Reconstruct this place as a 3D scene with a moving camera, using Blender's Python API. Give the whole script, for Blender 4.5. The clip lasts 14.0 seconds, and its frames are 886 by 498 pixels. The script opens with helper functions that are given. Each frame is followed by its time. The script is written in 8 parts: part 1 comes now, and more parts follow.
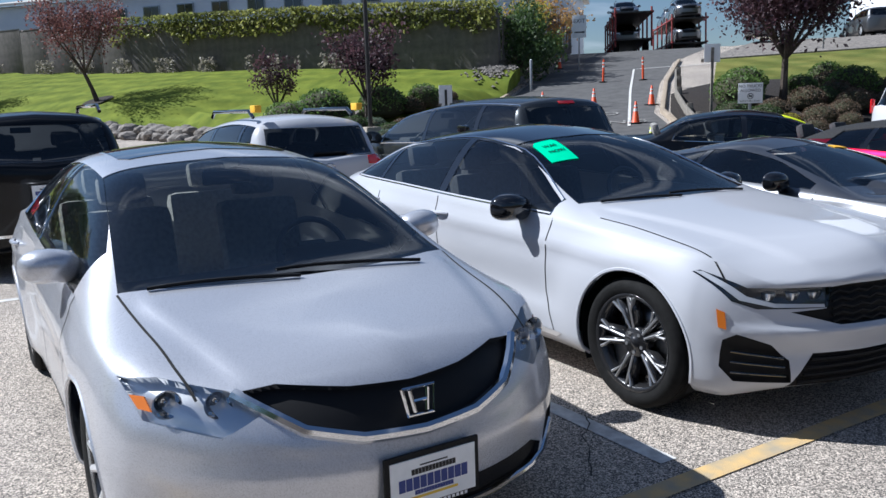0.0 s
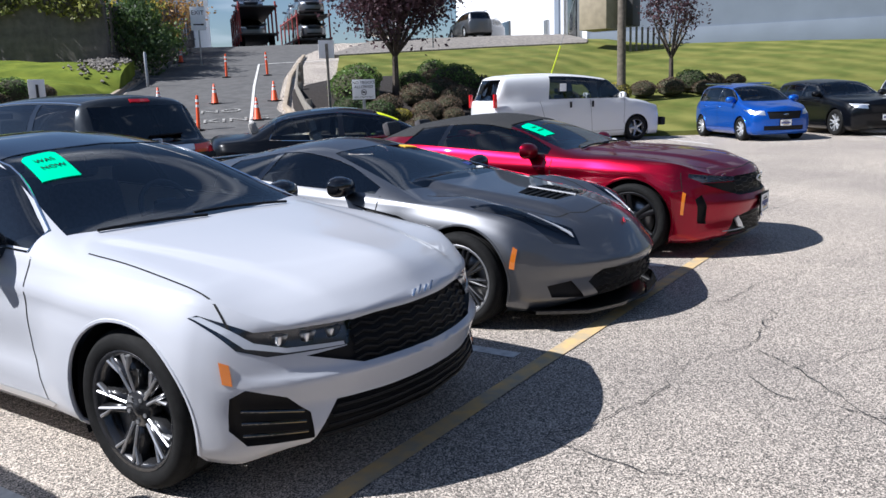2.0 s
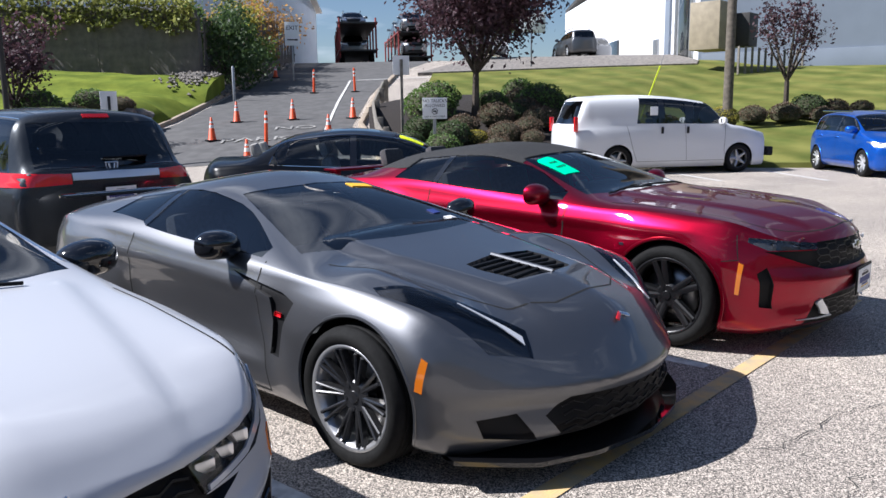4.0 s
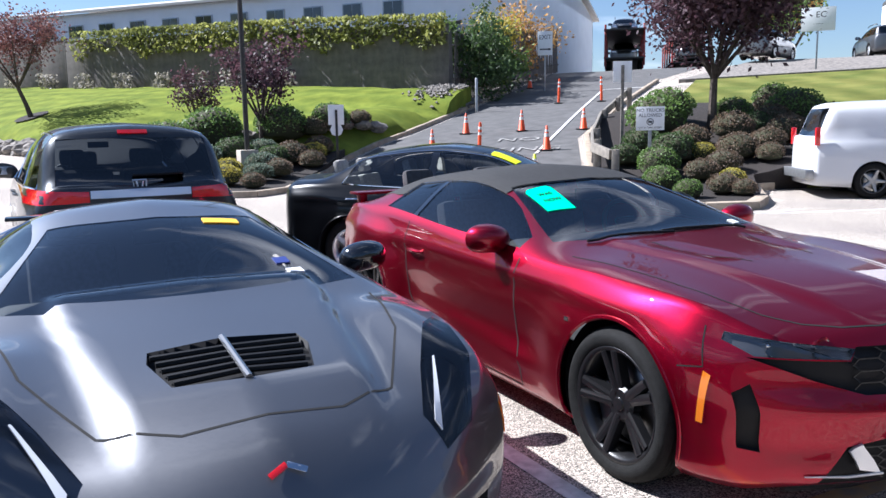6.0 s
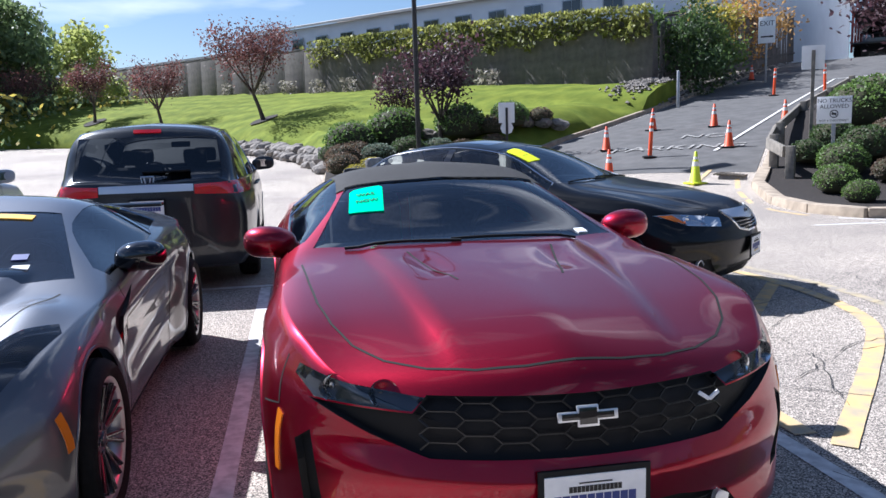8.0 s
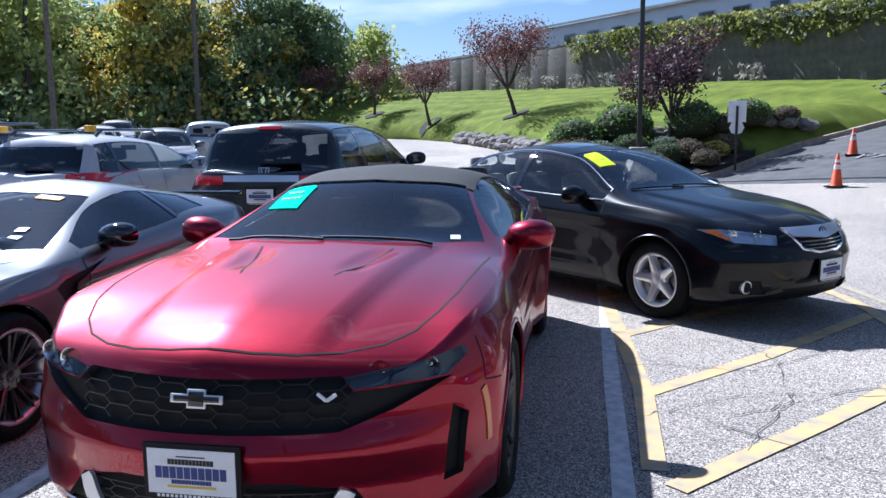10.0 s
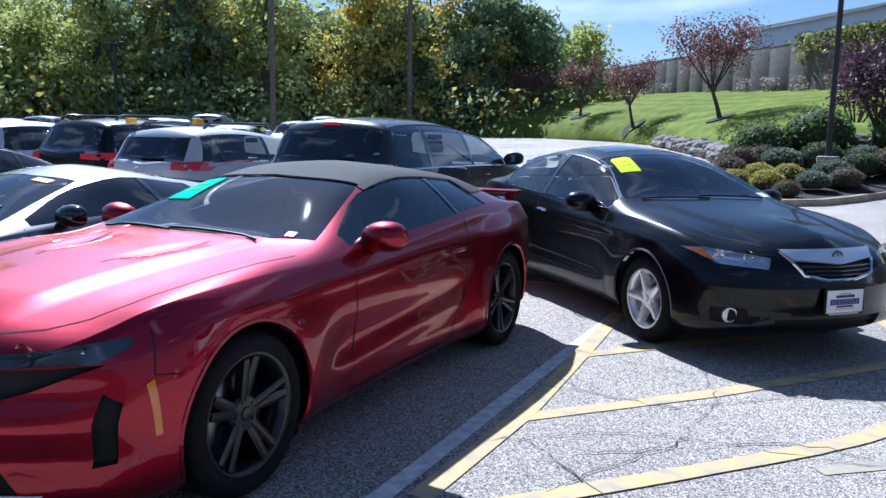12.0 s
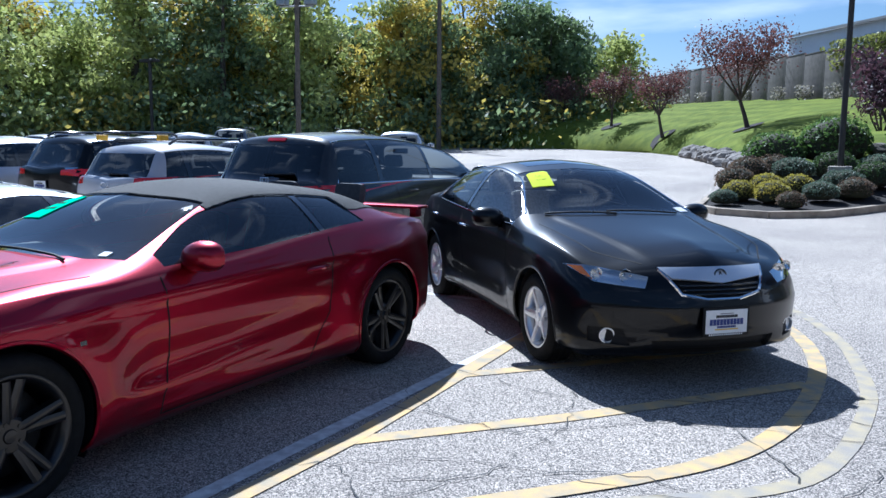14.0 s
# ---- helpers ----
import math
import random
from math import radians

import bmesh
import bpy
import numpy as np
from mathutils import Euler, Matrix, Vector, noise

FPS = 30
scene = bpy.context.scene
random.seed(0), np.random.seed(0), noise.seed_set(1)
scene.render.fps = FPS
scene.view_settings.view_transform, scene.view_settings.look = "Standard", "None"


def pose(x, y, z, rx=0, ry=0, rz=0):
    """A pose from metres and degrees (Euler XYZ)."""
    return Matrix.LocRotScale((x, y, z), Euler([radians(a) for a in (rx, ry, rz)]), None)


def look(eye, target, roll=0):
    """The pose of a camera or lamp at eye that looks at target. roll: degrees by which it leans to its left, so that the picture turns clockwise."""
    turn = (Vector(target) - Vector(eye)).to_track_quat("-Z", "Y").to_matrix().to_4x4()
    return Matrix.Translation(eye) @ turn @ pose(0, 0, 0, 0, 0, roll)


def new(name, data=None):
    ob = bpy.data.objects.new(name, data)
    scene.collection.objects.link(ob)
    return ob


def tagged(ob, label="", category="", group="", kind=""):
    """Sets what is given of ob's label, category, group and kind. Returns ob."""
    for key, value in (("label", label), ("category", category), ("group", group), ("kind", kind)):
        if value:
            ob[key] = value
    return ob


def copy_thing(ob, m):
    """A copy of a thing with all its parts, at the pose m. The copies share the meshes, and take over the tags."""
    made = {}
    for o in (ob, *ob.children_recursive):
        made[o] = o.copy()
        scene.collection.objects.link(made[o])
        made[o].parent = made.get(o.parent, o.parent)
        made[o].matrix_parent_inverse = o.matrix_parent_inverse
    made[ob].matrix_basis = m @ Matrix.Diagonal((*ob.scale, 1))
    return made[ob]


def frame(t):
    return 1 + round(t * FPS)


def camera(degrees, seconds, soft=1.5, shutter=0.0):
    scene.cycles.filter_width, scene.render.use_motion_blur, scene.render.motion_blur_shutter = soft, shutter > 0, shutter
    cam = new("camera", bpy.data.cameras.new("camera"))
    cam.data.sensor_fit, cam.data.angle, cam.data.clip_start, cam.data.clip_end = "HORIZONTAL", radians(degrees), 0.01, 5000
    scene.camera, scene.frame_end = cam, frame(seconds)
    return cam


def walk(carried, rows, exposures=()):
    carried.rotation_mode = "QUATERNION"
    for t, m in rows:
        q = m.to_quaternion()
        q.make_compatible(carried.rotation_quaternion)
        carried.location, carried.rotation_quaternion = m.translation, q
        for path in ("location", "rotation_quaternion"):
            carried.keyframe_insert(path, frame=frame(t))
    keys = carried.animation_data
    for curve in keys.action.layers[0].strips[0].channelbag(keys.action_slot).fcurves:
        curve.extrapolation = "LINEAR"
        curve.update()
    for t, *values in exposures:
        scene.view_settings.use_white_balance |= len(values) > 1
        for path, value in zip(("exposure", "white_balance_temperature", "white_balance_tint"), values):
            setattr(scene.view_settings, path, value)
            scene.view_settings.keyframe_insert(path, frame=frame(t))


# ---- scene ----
cam = camera(58.0, 14.0)
EXPOSURES = ((0, 0.50, 5600, 10), (2, 0.70, 5800, 12), (3.5, 0.74, 5850, 13), (6.5, 1.36, 5600, 14), (7.5, 1.14, 5600, 14), (10, 0.95, 5200, 13), (11.5, 0.92, 5050, 12), (14, 0.78, 5000, 9))
PATH = [
    (0, (-9.152, -2.745, 1.564), (-8.123, -1.065, 1.222), -1.8),
    (0.5, (-9.002, -2.774, 1.556), (-7.777, -1.239, 1.175), -1.4),
    (1, (-8.747, -2.782, 1.568), (-7.344, -1.414, 1.168), -1.1),
    (1.5, (-8.508, -2.712, 1.561), (-6.969, -1.498, 1.166), -1.5),
    (2, (-8.107, -2.637, 1.58), (-6.474, -1.549, 1.198), -2.0),
    (2.5, (-7.65, -2.615, 1.591), (-5.987, -1.568, 1.224), -2.5),
    (3, (-7.204, -2.51, 1.554), (-5.561, -1.426, 1.2), -2.4),
    (3.5, (-6.572, -2.38, 1.567), (-4.992, -1.2, 1.231), -1.8),
    (3.7, (-6.334, -2.38, 1.58), (-4.791, -1.152, 1.247), -1.3),
    (5.8, (-3.439, -2.632, 1.589), (-2.464, -0.912, 1.288), -0.8),
    (6, (-3.24, -2.692, 1.585), (-2.319, -0.941, 1.29), -1.0),
    (6.5, (-2.658, -2.828, 1.553), (-1.894, -1.001, 1.273), -1.4),
    (7, (-2.022, -2.94, 1.538), (-1.404, -1.058, 1.264), -1.6),
    (7.5, (-1.482, -3.042, 1.547), (-0.988, -1.124, 1.268), -1.8),
    (7.7, (-1.21, -3.05, 1.503), (-0.776, -1.118, 1.221), -1.8),
    (9.8, (1.018, -3.289, 1.536), (0.753, -1.327, 1.252), -0.5),
    (10, (1.212, -3.283, 1.535), (0.865, -1.334, 1.25), -0.5),
    (10.5, (1.696, -3.109, 1.523), (1.158, -1.205, 1.233), -0.1),
    (11, (2.203, -2.988, 1.516), (1.512, -1.134, 1.223), 0.4),
    (11.5, (2.651, -2.781, 1.512), (1.839, -0.977, 1.219), 0.8),
    (12, (3.03, -2.528, 1.525), (2.158, -0.751, 1.24), 0.9),
    (12.5, (3.379, -2.329, 1.548), (2.485, -0.56, 1.277), 1.0),
    (13, (3.657, -2.07, 1.538), (2.747, -0.307, 1.283), 0.9),
    (13.5, (3.864, -1.93, 1.545), (2.931, -0.179, 1.297), 0.7),
    (14, (4.017, -1.901, 1.568), (3.043, -0.174, 1.31), 0.4),
]
walk(cam, [(t, look(eye, target, roll)) for t, eye, target, roll in PATH], EXPOSURES)

# ---- world, sun, exposure ----
SUN_DIR = Vector((-0.61, 0.615, 0.85)).normalized()
sun = new("sun", bpy.data.lights.new("sun", "SUN"))
sun.data.energy, sun.data.angle, sun.data.color = 5.0, radians(0.53), (1.0, 0.95, 0.87)
sun.matrix_world = look(SUN_DIR * 60, (0, 0, 0))
world = bpy.data.worlds.new("world")
scene.world = world
world.use_nodes = True
wn, wl = world.node_tree.nodes, world.node_tree.links
sky = wn.new("ShaderNodeTexSky")
sky.sky_type, sky.sun_disc = "NISHITA", False
sky.sun_elevation = math.asin(SUN_DIR.z)
sky.sun_rotation = math.atan2(SUN_DIR.x, SUN_DIR.y)
sky.air_density, sky.dust_density, sky.ozone_density = 1.0, 0.35, 2.5
wn["Background"].inputs["Strength"].default_value = 0.05
# thin white clouds over the blue
wtc = wn.new("ShaderNodeTexCoord")
wmap = wn.new("ShaderNodeMapping")
wmap.inputs["Scale"].default_value = (1.0, 1.0, 5.0)
wmap.inputs["Location"].default_value = (0.3, 0.1, 0.0)
wnoise = wn.new("ShaderNodeTexNoise")
wnoise.inputs["Scale"].default_value, wnoise.inputs["Detail"].default_value = 2.2, 6.0
wramp = wn.new("ShaderNodeValToRGB")
wramp.color_ramp.elements[0].position, wramp.color_ramp.elements[1].position = 0.57, 0.76
wmix = wn.new("ShaderNodeMixRGB")
wmix.inputs[2].default_value = (12.5, 12.8, 13.4, 1)
wl.new(wtc.outputs["Generated"], wmap.inputs["Vector"])
wl.new(wmap.outputs["Vector"], wnoise.inputs["Vector"])
wl.new(wnoise.outputs["Fac"], wramp.inputs["Fac"])
wl.new(wramp.outputs["Color"], wmix.inputs["Fac"])
wl.new(sky.outputs["Color"], wmix.inputs[1])
wl.new(wmix.outputs["Color"], wn["Background"].inputs["Color"])
scene.view_settings.exposure = 0.0


# ---- materials ----
def mat(name, color, rough=0.5, metal=0.0, coat=0.0, coat_rough=0.03, var=0.0, scale=8.0, bump=0.0, bump_scale=60.0,
        color2=None, emit=0.0, spec=0.5, rand=0.0):
    m = bpy.data.materials.new(name)
    m.use_nodes = True
    n, l = m.node_tree.nodes, m.node_tree.links
    b = n["Principled BSDF"]
    b.inputs["Base Color"].default_value = (*color, 1)
    b.inputs["Roughness"].default_value = rough
    b.inputs["Metallic"].default_value = metal
    b.inputs["Coat Weight"].default_value = coat
    b.inputs["Coat Roughness"].default_value = coat_rough
    b.inputs["Specular IOR Level"].default_value = spec
    tc = n.new("ShaderNodeTexCoord")
    if var or color2:
        c2 = color2 or tuple(max(0.0, c * (1 - var)) for c in color)
        t1 = n.new("ShaderNodeTexNoise")
        t1.inputs["Scale"].default_value, t1.inputs["Detail"].default_value = scale, 6
        r = n.new("ShaderNodeValToRGB")
        r.color_ramp.elements[0].position, r.color_ramp.elements[1].position = 0.35, 0.65
        r.color_ramp.elements[0].color, r.color_ramp.elements[1].color = (*c2, 1), (*color, 1)
        l.new(tc.outputs["Object"], t1.inputs["Vector"])
        l.new(t1.outputs["Fac"], r.inputs["Fac"])
        out = r.outputs["Color"]
        if rand:
            oi = n.new("ShaderNodeNewGeometry")
            hs = n.new("ShaderNodeHueSaturation")
            mr = n.new("ShaderNodeMapRange")
            mr.inputs["To Min"].default_value, mr.inputs["To Max"].default_value = 1 - rand, 1 + rand
            l.new(oi.outputs["Random Per Island"], mr.inputs["Value"])
            l.new(mr.outputs["Result"], hs.inputs["Value"])
            l.new(out, hs.inputs["Color"])
            out = hs.outputs["Color"]
        l.new(out, b.inputs["Base Color"])
    if bump:
        t2 = n.new("ShaderNodeTexNoise")
        t2.inputs["Scale"].default_value, t2.inputs["Detail"].default_value = bump_scale, 4
        bp = n.new("ShaderNodeBump")
        bp.inputs["Strength"].default_value, bp.inputs["Distance"].default_value = bump, 0.01
        l.new(tc.outputs["Object"], t2.inputs["Vector"])
        l.new(t2.outputs["Fac"], bp.inputs["Height"])
        l.new(bp.outputs["Normal"], b.inputs["Normal"])
    if emit:
        b.inputs["Emission Color"].default_value = (*color, 1)
        b.inputs["Emission Strength"].default_value = emit
    return m


def paint(name, color, metal=0.0, rough=0.35, flake=0.0, coat=0.7):
    m = mat(name, color, rough=rough, metal=metal, coat=coat, coat_rough=0.01, spec=0.15)
    if flake:
        n, l = m.node_tree.nodes, m.node_tree.links
        v = n.new("ShaderNodeTexVoronoi")
        v.inputs["Scale"].default_value = 900
        tc = n.new("ShaderNodeTexCoord")
        mr = n.new("ShaderNodeMapRange")
        mr.inputs["To Min"].default_value, mr.inputs["To Max"].default_value = rough - flake, rough + flake
        l.new(tc.outputs["Object"], v.inputs["Vector"])
        l.new(v.outputs["Color"], mr.inputs["Value"])
        l.new(mr.outputs["Result"], n["Principled BSDF"].inputs["Roughness"])
    return m


def glass(name, tint, gloss=1.0, ior=1.72):
    """Thin pane: tinted see-through mixed with a mirror gloss by Fresnel."""
    m = bpy.data.materials.new(name)
    m.use_nodes = True
    n, l = m.node_tree.nodes, m.node_tree.links
    n.remove(n["Principled BSDF"])
    tr, gl, mx, fr = (n.new("ShaderNode" + k) for k in ("BsdfTransparent", "BsdfGlossy", "MixShader", "Fresnel"))
    tr.inputs["Color"].default_value = (*tint, 1)
    gl.inputs["Roughness"].default_value = 0.015
    gl.inputs["Color"].default_value = (gloss, gloss, gloss, 1)
    fr.inputs["IOR"].default_value = ior
    l.new(fr.outputs["Fac"], mx.inputs["Fac"])
    l.new(tr.outputs[0], mx.inputs[1])
    l.new(gl.outputs[0], mx.inputs[2])
    l.new(mx.outputs[0], n["Material Output"].inputs["Surface"])
    return m


M = {}
M["glass"] = glass("car_glass", (0.88, 0.92, 0.91), 0.95)
M["glass_dark"] = glass("privacy_glass", (0.34, 0.36, 0.38))
M["glass_lamp"] = glass("lamp_glass", (0.92, 0.93, 0.94), 0.8, 1.38)
M["black"] = mat("black_plastic", (0.008, 0.008, 0.009), 0.55, spec=0.25, bump=0.15, bump_scale=400)
M["gloss_black"] = mat("gloss_black", (0.006, 0.006, 0.007), 0.08, coat=1.0)
M["rubber"] = mat("tyre_rubber", (0.011, 0.011, 0.011), 0.8, spec=0.2, var=0.4, scale=30, bump=0.3, bump_scale=200)
M["chrome"] = mat("chrome", (0.75, 0.76, 0.78), 0.08, metal=1.0)
M["alloy"] = mat("machined_alloy", (0.80, 0.81, 0.83), 0.30, metal=0.7)
M["alloy_dark"] = mat("dark_alloy", (0.03, 0.03, 0.032), 0.25, metal=0.4, coat=0.6)
M["wheel_black"] = mat("satin_black_alloy", (0.006, 0.006, 0.007), 0.36, coat=0.25, coat_rough=0.12)
M["alloy_cut"] = mat("satin_cut_alloy", (0.55, 0.55, 0.56), 0.35, metal=0.8)
M["disc"] = mat("brake_disc", (0.35, 0.34, 0.33), 0.35, metal=1.0)
M["cloth"] = mat("dark_cloth", (0.075, 0.075, 0.08), 0.9, var=0.3, scale=40, bump=0.3, bump_scale=300)
M["cloth_grey"] = mat("grey_cloth", (0.40, 0.385, 0.36), 0.9, var=0.3, scale=40, bump=0.3, bump_scale=300)
M["dash"] = mat("dash_plastic", (0.05, 0.05, 0.053), 0.6, bump=0.2, bump_scale=500)
M["red_lens"] = mat("red_lens", (0.65, 0.01, 0.016), 0.08, coat=1.0)
M["amber"] = mat("amber_lens", (0.72, 0.19, 0.01), 0.12, coat=1.0)
M["lamp_in"] = mat("lamp_reflector", (0.82, 0.83, 0.85), 0.32, metal=1.0)
M["lamp_dark"] = mat("smoked_lamp_body", (0.07, 0.072, 0.08), 0.2, metal=0.3, coat=1.0)
M["drl"] = mat("white_light_bar", (0.5, 0.52, 0.56), 0.15, coat=1.0)
M["plate_white"] = mat("white_plate", (0.88, 0.89, 0.90), 0.4, var=0.08, scale=20)
M["ink_blue"] = mat("blue_ink", (0.03, 0.05, 0.22), 0.5)
M["ink_black"] = mat("black_ink", (0.012, 0.012, 0.014), 0.5)
M["ink_yellow"] = mat("yellow_ink", (0.75, 0.5, 0.04), 0.5)
M["tag_green"] = mat("green_tag_vinyl", (0.0, 0.72, 0.36), 0.8, spec=0.1, var=0.05)
M["tag_yellow"] = mat("yellow_tag_vinyl", (0.72, 0.82, 0.02), 0.8, spec=0.1, var=0.05)
M["tag_orange"] = mat("orange_paper", (0.9, 0.5, 0.03), 0.6)
M["canvas"] = mat("black_canvas", (0.022, 0.022, 0.023), 0.85, var=0.25, scale=30, bump=0.35, bump_scale=500)
M["gap"] = mat("shut_line", (0.006, 0.006, 0.006), 0.9)
P = {}
P["silver"] = paint("silver_paint", (0.60, 0.61, 0.65), 0.55, 0.30, 0.06)
P["white"] = paint("white_paint", (0.50, 0.51, 0.545), 0.0, 0.40)
P["grey"] = paint("graphite_metallic_paint", (0.145, 0.148, 0.158), 0.9, 0.43, 0.08, 1.0)
P["red"] = paint("red_metallic_paint", (0.29, 0.001, 0.018), 0.92, 0.36, 0.08, 0.75)
P["black"] = paint("black_paint", (0.0025, 0.003, 0.0045), 0.0, 0.3, 0.0, 0.45)
P["slate"] = paint("slate_metallic_paint", (0.045, 0.05, 0.055), 0.6, 0.3, 0.06)
P["blue"] = paint("blue_metallic_paint", (0.01, 0.09, 0.45), 0.5, 0.3, 0.06)
P["van_white"] = paint("plain_white_paint", (0.66, 0.67, 0.69), 0.0, 0.4)
P["champagne"] = paint("grey_beige_paint", (0.4, 0.38, 0.36), 0.5, 0.3, 0.06)


# ---- building helpers ----
def part(name, bm, material, parent=None, label="", smooth=True):
    me = bpy.data.meshes.new(name)
    bm.normal_update()
    bm.to_mesh(me)
    bm.free()
    if smooth:
        me.polygons.foreach_set("use_smooth", [True] * len(me.polygons))
        me.set_sharp_from_angle(angle=radians(38))
    for m in material if isinstance(material, (list, tuple)) else [material]:
        me.materials.append(m)
    ob = new(name, me)
    if parent:
        ob.parent = parent
    if label:
        tagged(ob, label)
    return ob


def raw(name, verts, faces, material, parent=None, label="", smooth=True):
    me = bpy.data.meshes.new(name)
    me.from_pydata(verts, [], faces)
    if smooth:
        me.polygons.foreach_set("use_smooth", [True] * len(me.polygons))
    me.materials.append(material)
    ob = new(name, me)
    if parent:
        ob.parent = parent
    if label:
        tagged(ob, label)
    return ob


def add_box(bm, x0, x1, y0, y1, z0, z1, bev=0.0, m=None):
    r = bmesh.ops.create_cube(bm, size=1.0)
    vs = r["verts"]
    for v in vs:
        v.co = Vector(((x0 + x1) / 2 + v.co.x * (x1 - x0), (y0 + y1) / 2 + v.co.y * (y1 - y0), (z0 + z1) / 2 + v.co.z * (z1 - z0)))
    if bev:
        es = list({e for v in vs for e in v.link_edges})
        rb = bmesh.ops.bevel(bm, geom=es, offset=bev, segments=2, affect="EDGES", profile=0.6)
        vs = list({v for f in rb["faces"] for v in f.verts} | {v for v in vs if v.is_valid})
    if m is not None:
        bmesh.ops.transform(bm, matrix=m, verts=vs)
    return vs


def box(x0, x1, y0, y1, z0, z1, bev=0.0, m=None):
    bm = bmesh.new()
    add_box(bm, x0, x1, y0, y1, z0, z1, bev, m)
    return bm


def add_tube(bm, pts, radii, seg=8, caps=True):
    pts = [Vector(p) for p in pts]
    if not isinstance(radii, (list, tuple)):
        radii = [radii] * len(pts)
    rings = []
    for i, p in enumerate(pts):
        d = (pts[min(i + 1, len(pts) - 1)] - pts[max(i - 1, 0)]).normalized()
        a = d.orthogonal().normalized() if i == 0 else (a - d * a.dot(d)).normalized()
        b = d.cross(a)
        rings.append([bm.verts.new(p + (a * math.cos(t) + b * math.sin(t)) * radii[i]) for t in (2 * math.pi * k / seg for k in range(seg))])
    for r0, r1 in zip(rings, rings[1:]):
        for k in range(seg):
            bm.faces.new((r0[k], r0[(k + 1) % seg], r1[(k + 1) % seg], r1[k]))
    if caps:
        bm.faces.new(rings[0][::-1])
        bm.faces.new(rings[-1])


def tube(pts, radii, seg=8):
    bm = bmesh.new()
    add_tube(bm, pts, radii, seg)
    return bm


def add_lathe(bm, prof, seg=32, axis="y", m=None):
    """prof: (radius, along) pairs turned about an axis through the origin."""
    rings = []
    for r, h in prof:
        ring = []
        for k in range(seg):
            a = 2 * math.pi * k / seg
            c = (r * math.cos(a), h, r * math.sin(a)) if axis == "y" else (r * math.cos(a), r * math.sin(a), h)
            v = Vector(c)
            ring.append(bm.verts.new(m @ v if m is not None else v))
        rings.append(ring)
    for r0, r1 in zip(rings, rings[1:]):
        for k in range(seg):
            bm.faces.new((r0[k], r0[(k + 1) % seg], r1[(k + 1) % seg], r1[k]))
    return rings


def poly_prism(pts2, z0, z1):
    bm = bmesh.new()
    a = [bm.verts.new((x, y, z0)) for x, y in pts2]
    b = [bm.verts.new((x, y, z1)) for x, y in pts2]
    bm.faces.new(a[::-1])
    bm.faces.new(b)
    for i in range(len(a)):
        j = (i + 1) % len(a)
        bm.faces.new((a[i], a[j], b[j], b[i]))
    bmesh.ops.recalc_face_normals(bm, faces=bm.faces[:])
    return bm


def text_part(name, body, size, m, material, parent, extrude=0.0008, align="CENTER"):
    cu = bpy.data.curves.new(name, "FONT")
    cu.body, cu.size, cu.extrude, cu.align_x, cu.align_y = body, size, extrude, align, "CENTER"
    cu.resolution_u = 3
    tmp = bpy.data.objects.new(name, cu)
    me = bpy.data.meshes.new_from_object(tmp)
    bpy.data.objects.remove(tmp)
    me.materials.append(material)
    ob = new(name, me)
    ob.parent = parent
    ob.matrix_basis = m
    return ob


def curve_at(ctrl, x):
    """Smooth monotone curve through (x, value) control pairs."""
    xs, ys = np.array(sorted(ctrl)).T
    h, d = np.diff(xs), np.diff(ys) / np.diff(xs)
    s = np.zeros(len(xs))
    s[0], s[-1] = d[0], d[-1]
    for i in range(1, len(xs) - 1):
        if d[i - 1] * d[i] > 0:
            w1, w2 = 2 * h[i] + h[i - 1], h[i] + 2 * h[i - 1]
            s[i] = (w1 + w2) / (w1 / d[i - 1] + w2 / d[i])
    x = np.clip(x, xs[0], xs[-1])
    i = np.clip(np.searchsorted(xs, x) - 1, 0, len(h) - 1)
    t = (x - xs[i]) / h[i]
    return ((1 + 2 * t) * (1 - t) ** 2 * ys[i] + t * (1 - t) ** 2 * h[i] * s[i] + t * t * (3 - 2 * t) * ys[i + 1] + t * t * (t - 1) * h[i] * s[i + 1])


def smooth01(v):
    v = min(1.0, max(0.0, v))
    return v * v * (3 - 2 * v)

# ---- ground, ramp, lawns ----
BACK = [(-99, 0.0), (13, 0.0), (18, 0.10), (24, 0.36), (30, 0.62), (40, 0.95), (50, 1.2), (60, 1.4), (120, 1.8)]
_by, _bz = [p[0] for p in BACK], [p[1] for p in BACK]


def ground_z(x, y):
    """Lot: level by the parking rows, a gentle rise behind them, a steeper ramp to the far right."""
    if y < 6:
        return 0.0
    back = float(np.interp(y, _by, _bz)) * smooth01((14 - x) / 10)
    ramp = max(0.0, 0.95 + 0.12 * (x - 10.6) + 0.09 * (y - 17.0)) * smooth01((y - 8) / 8) * smooth01((x - 1) / 8)
    return min(5.0, max(back, ramp))


def grid_sheet(name, x0, x1, y0, y1, step, fz, material, inside=None):
    xs, ys = np.arange(x0, x1 + step / 2, step), np.arange(y0, y1 + step / 2, step)
    verts = [(x, y, fz(x, y)) for y in ys for x in xs]
    w = len(xs)
    faces = [(j * w + i, j * w + i + 1, (j + 1) * w + i + 1, (j + 1) * w + i)
             for j in range(len(ys) - 1) for i in range(w - 1) if inside is None or inside(xs[i] + step / 2, ys[j] + step / 2)]
    return raw(name, verts, faces, material)


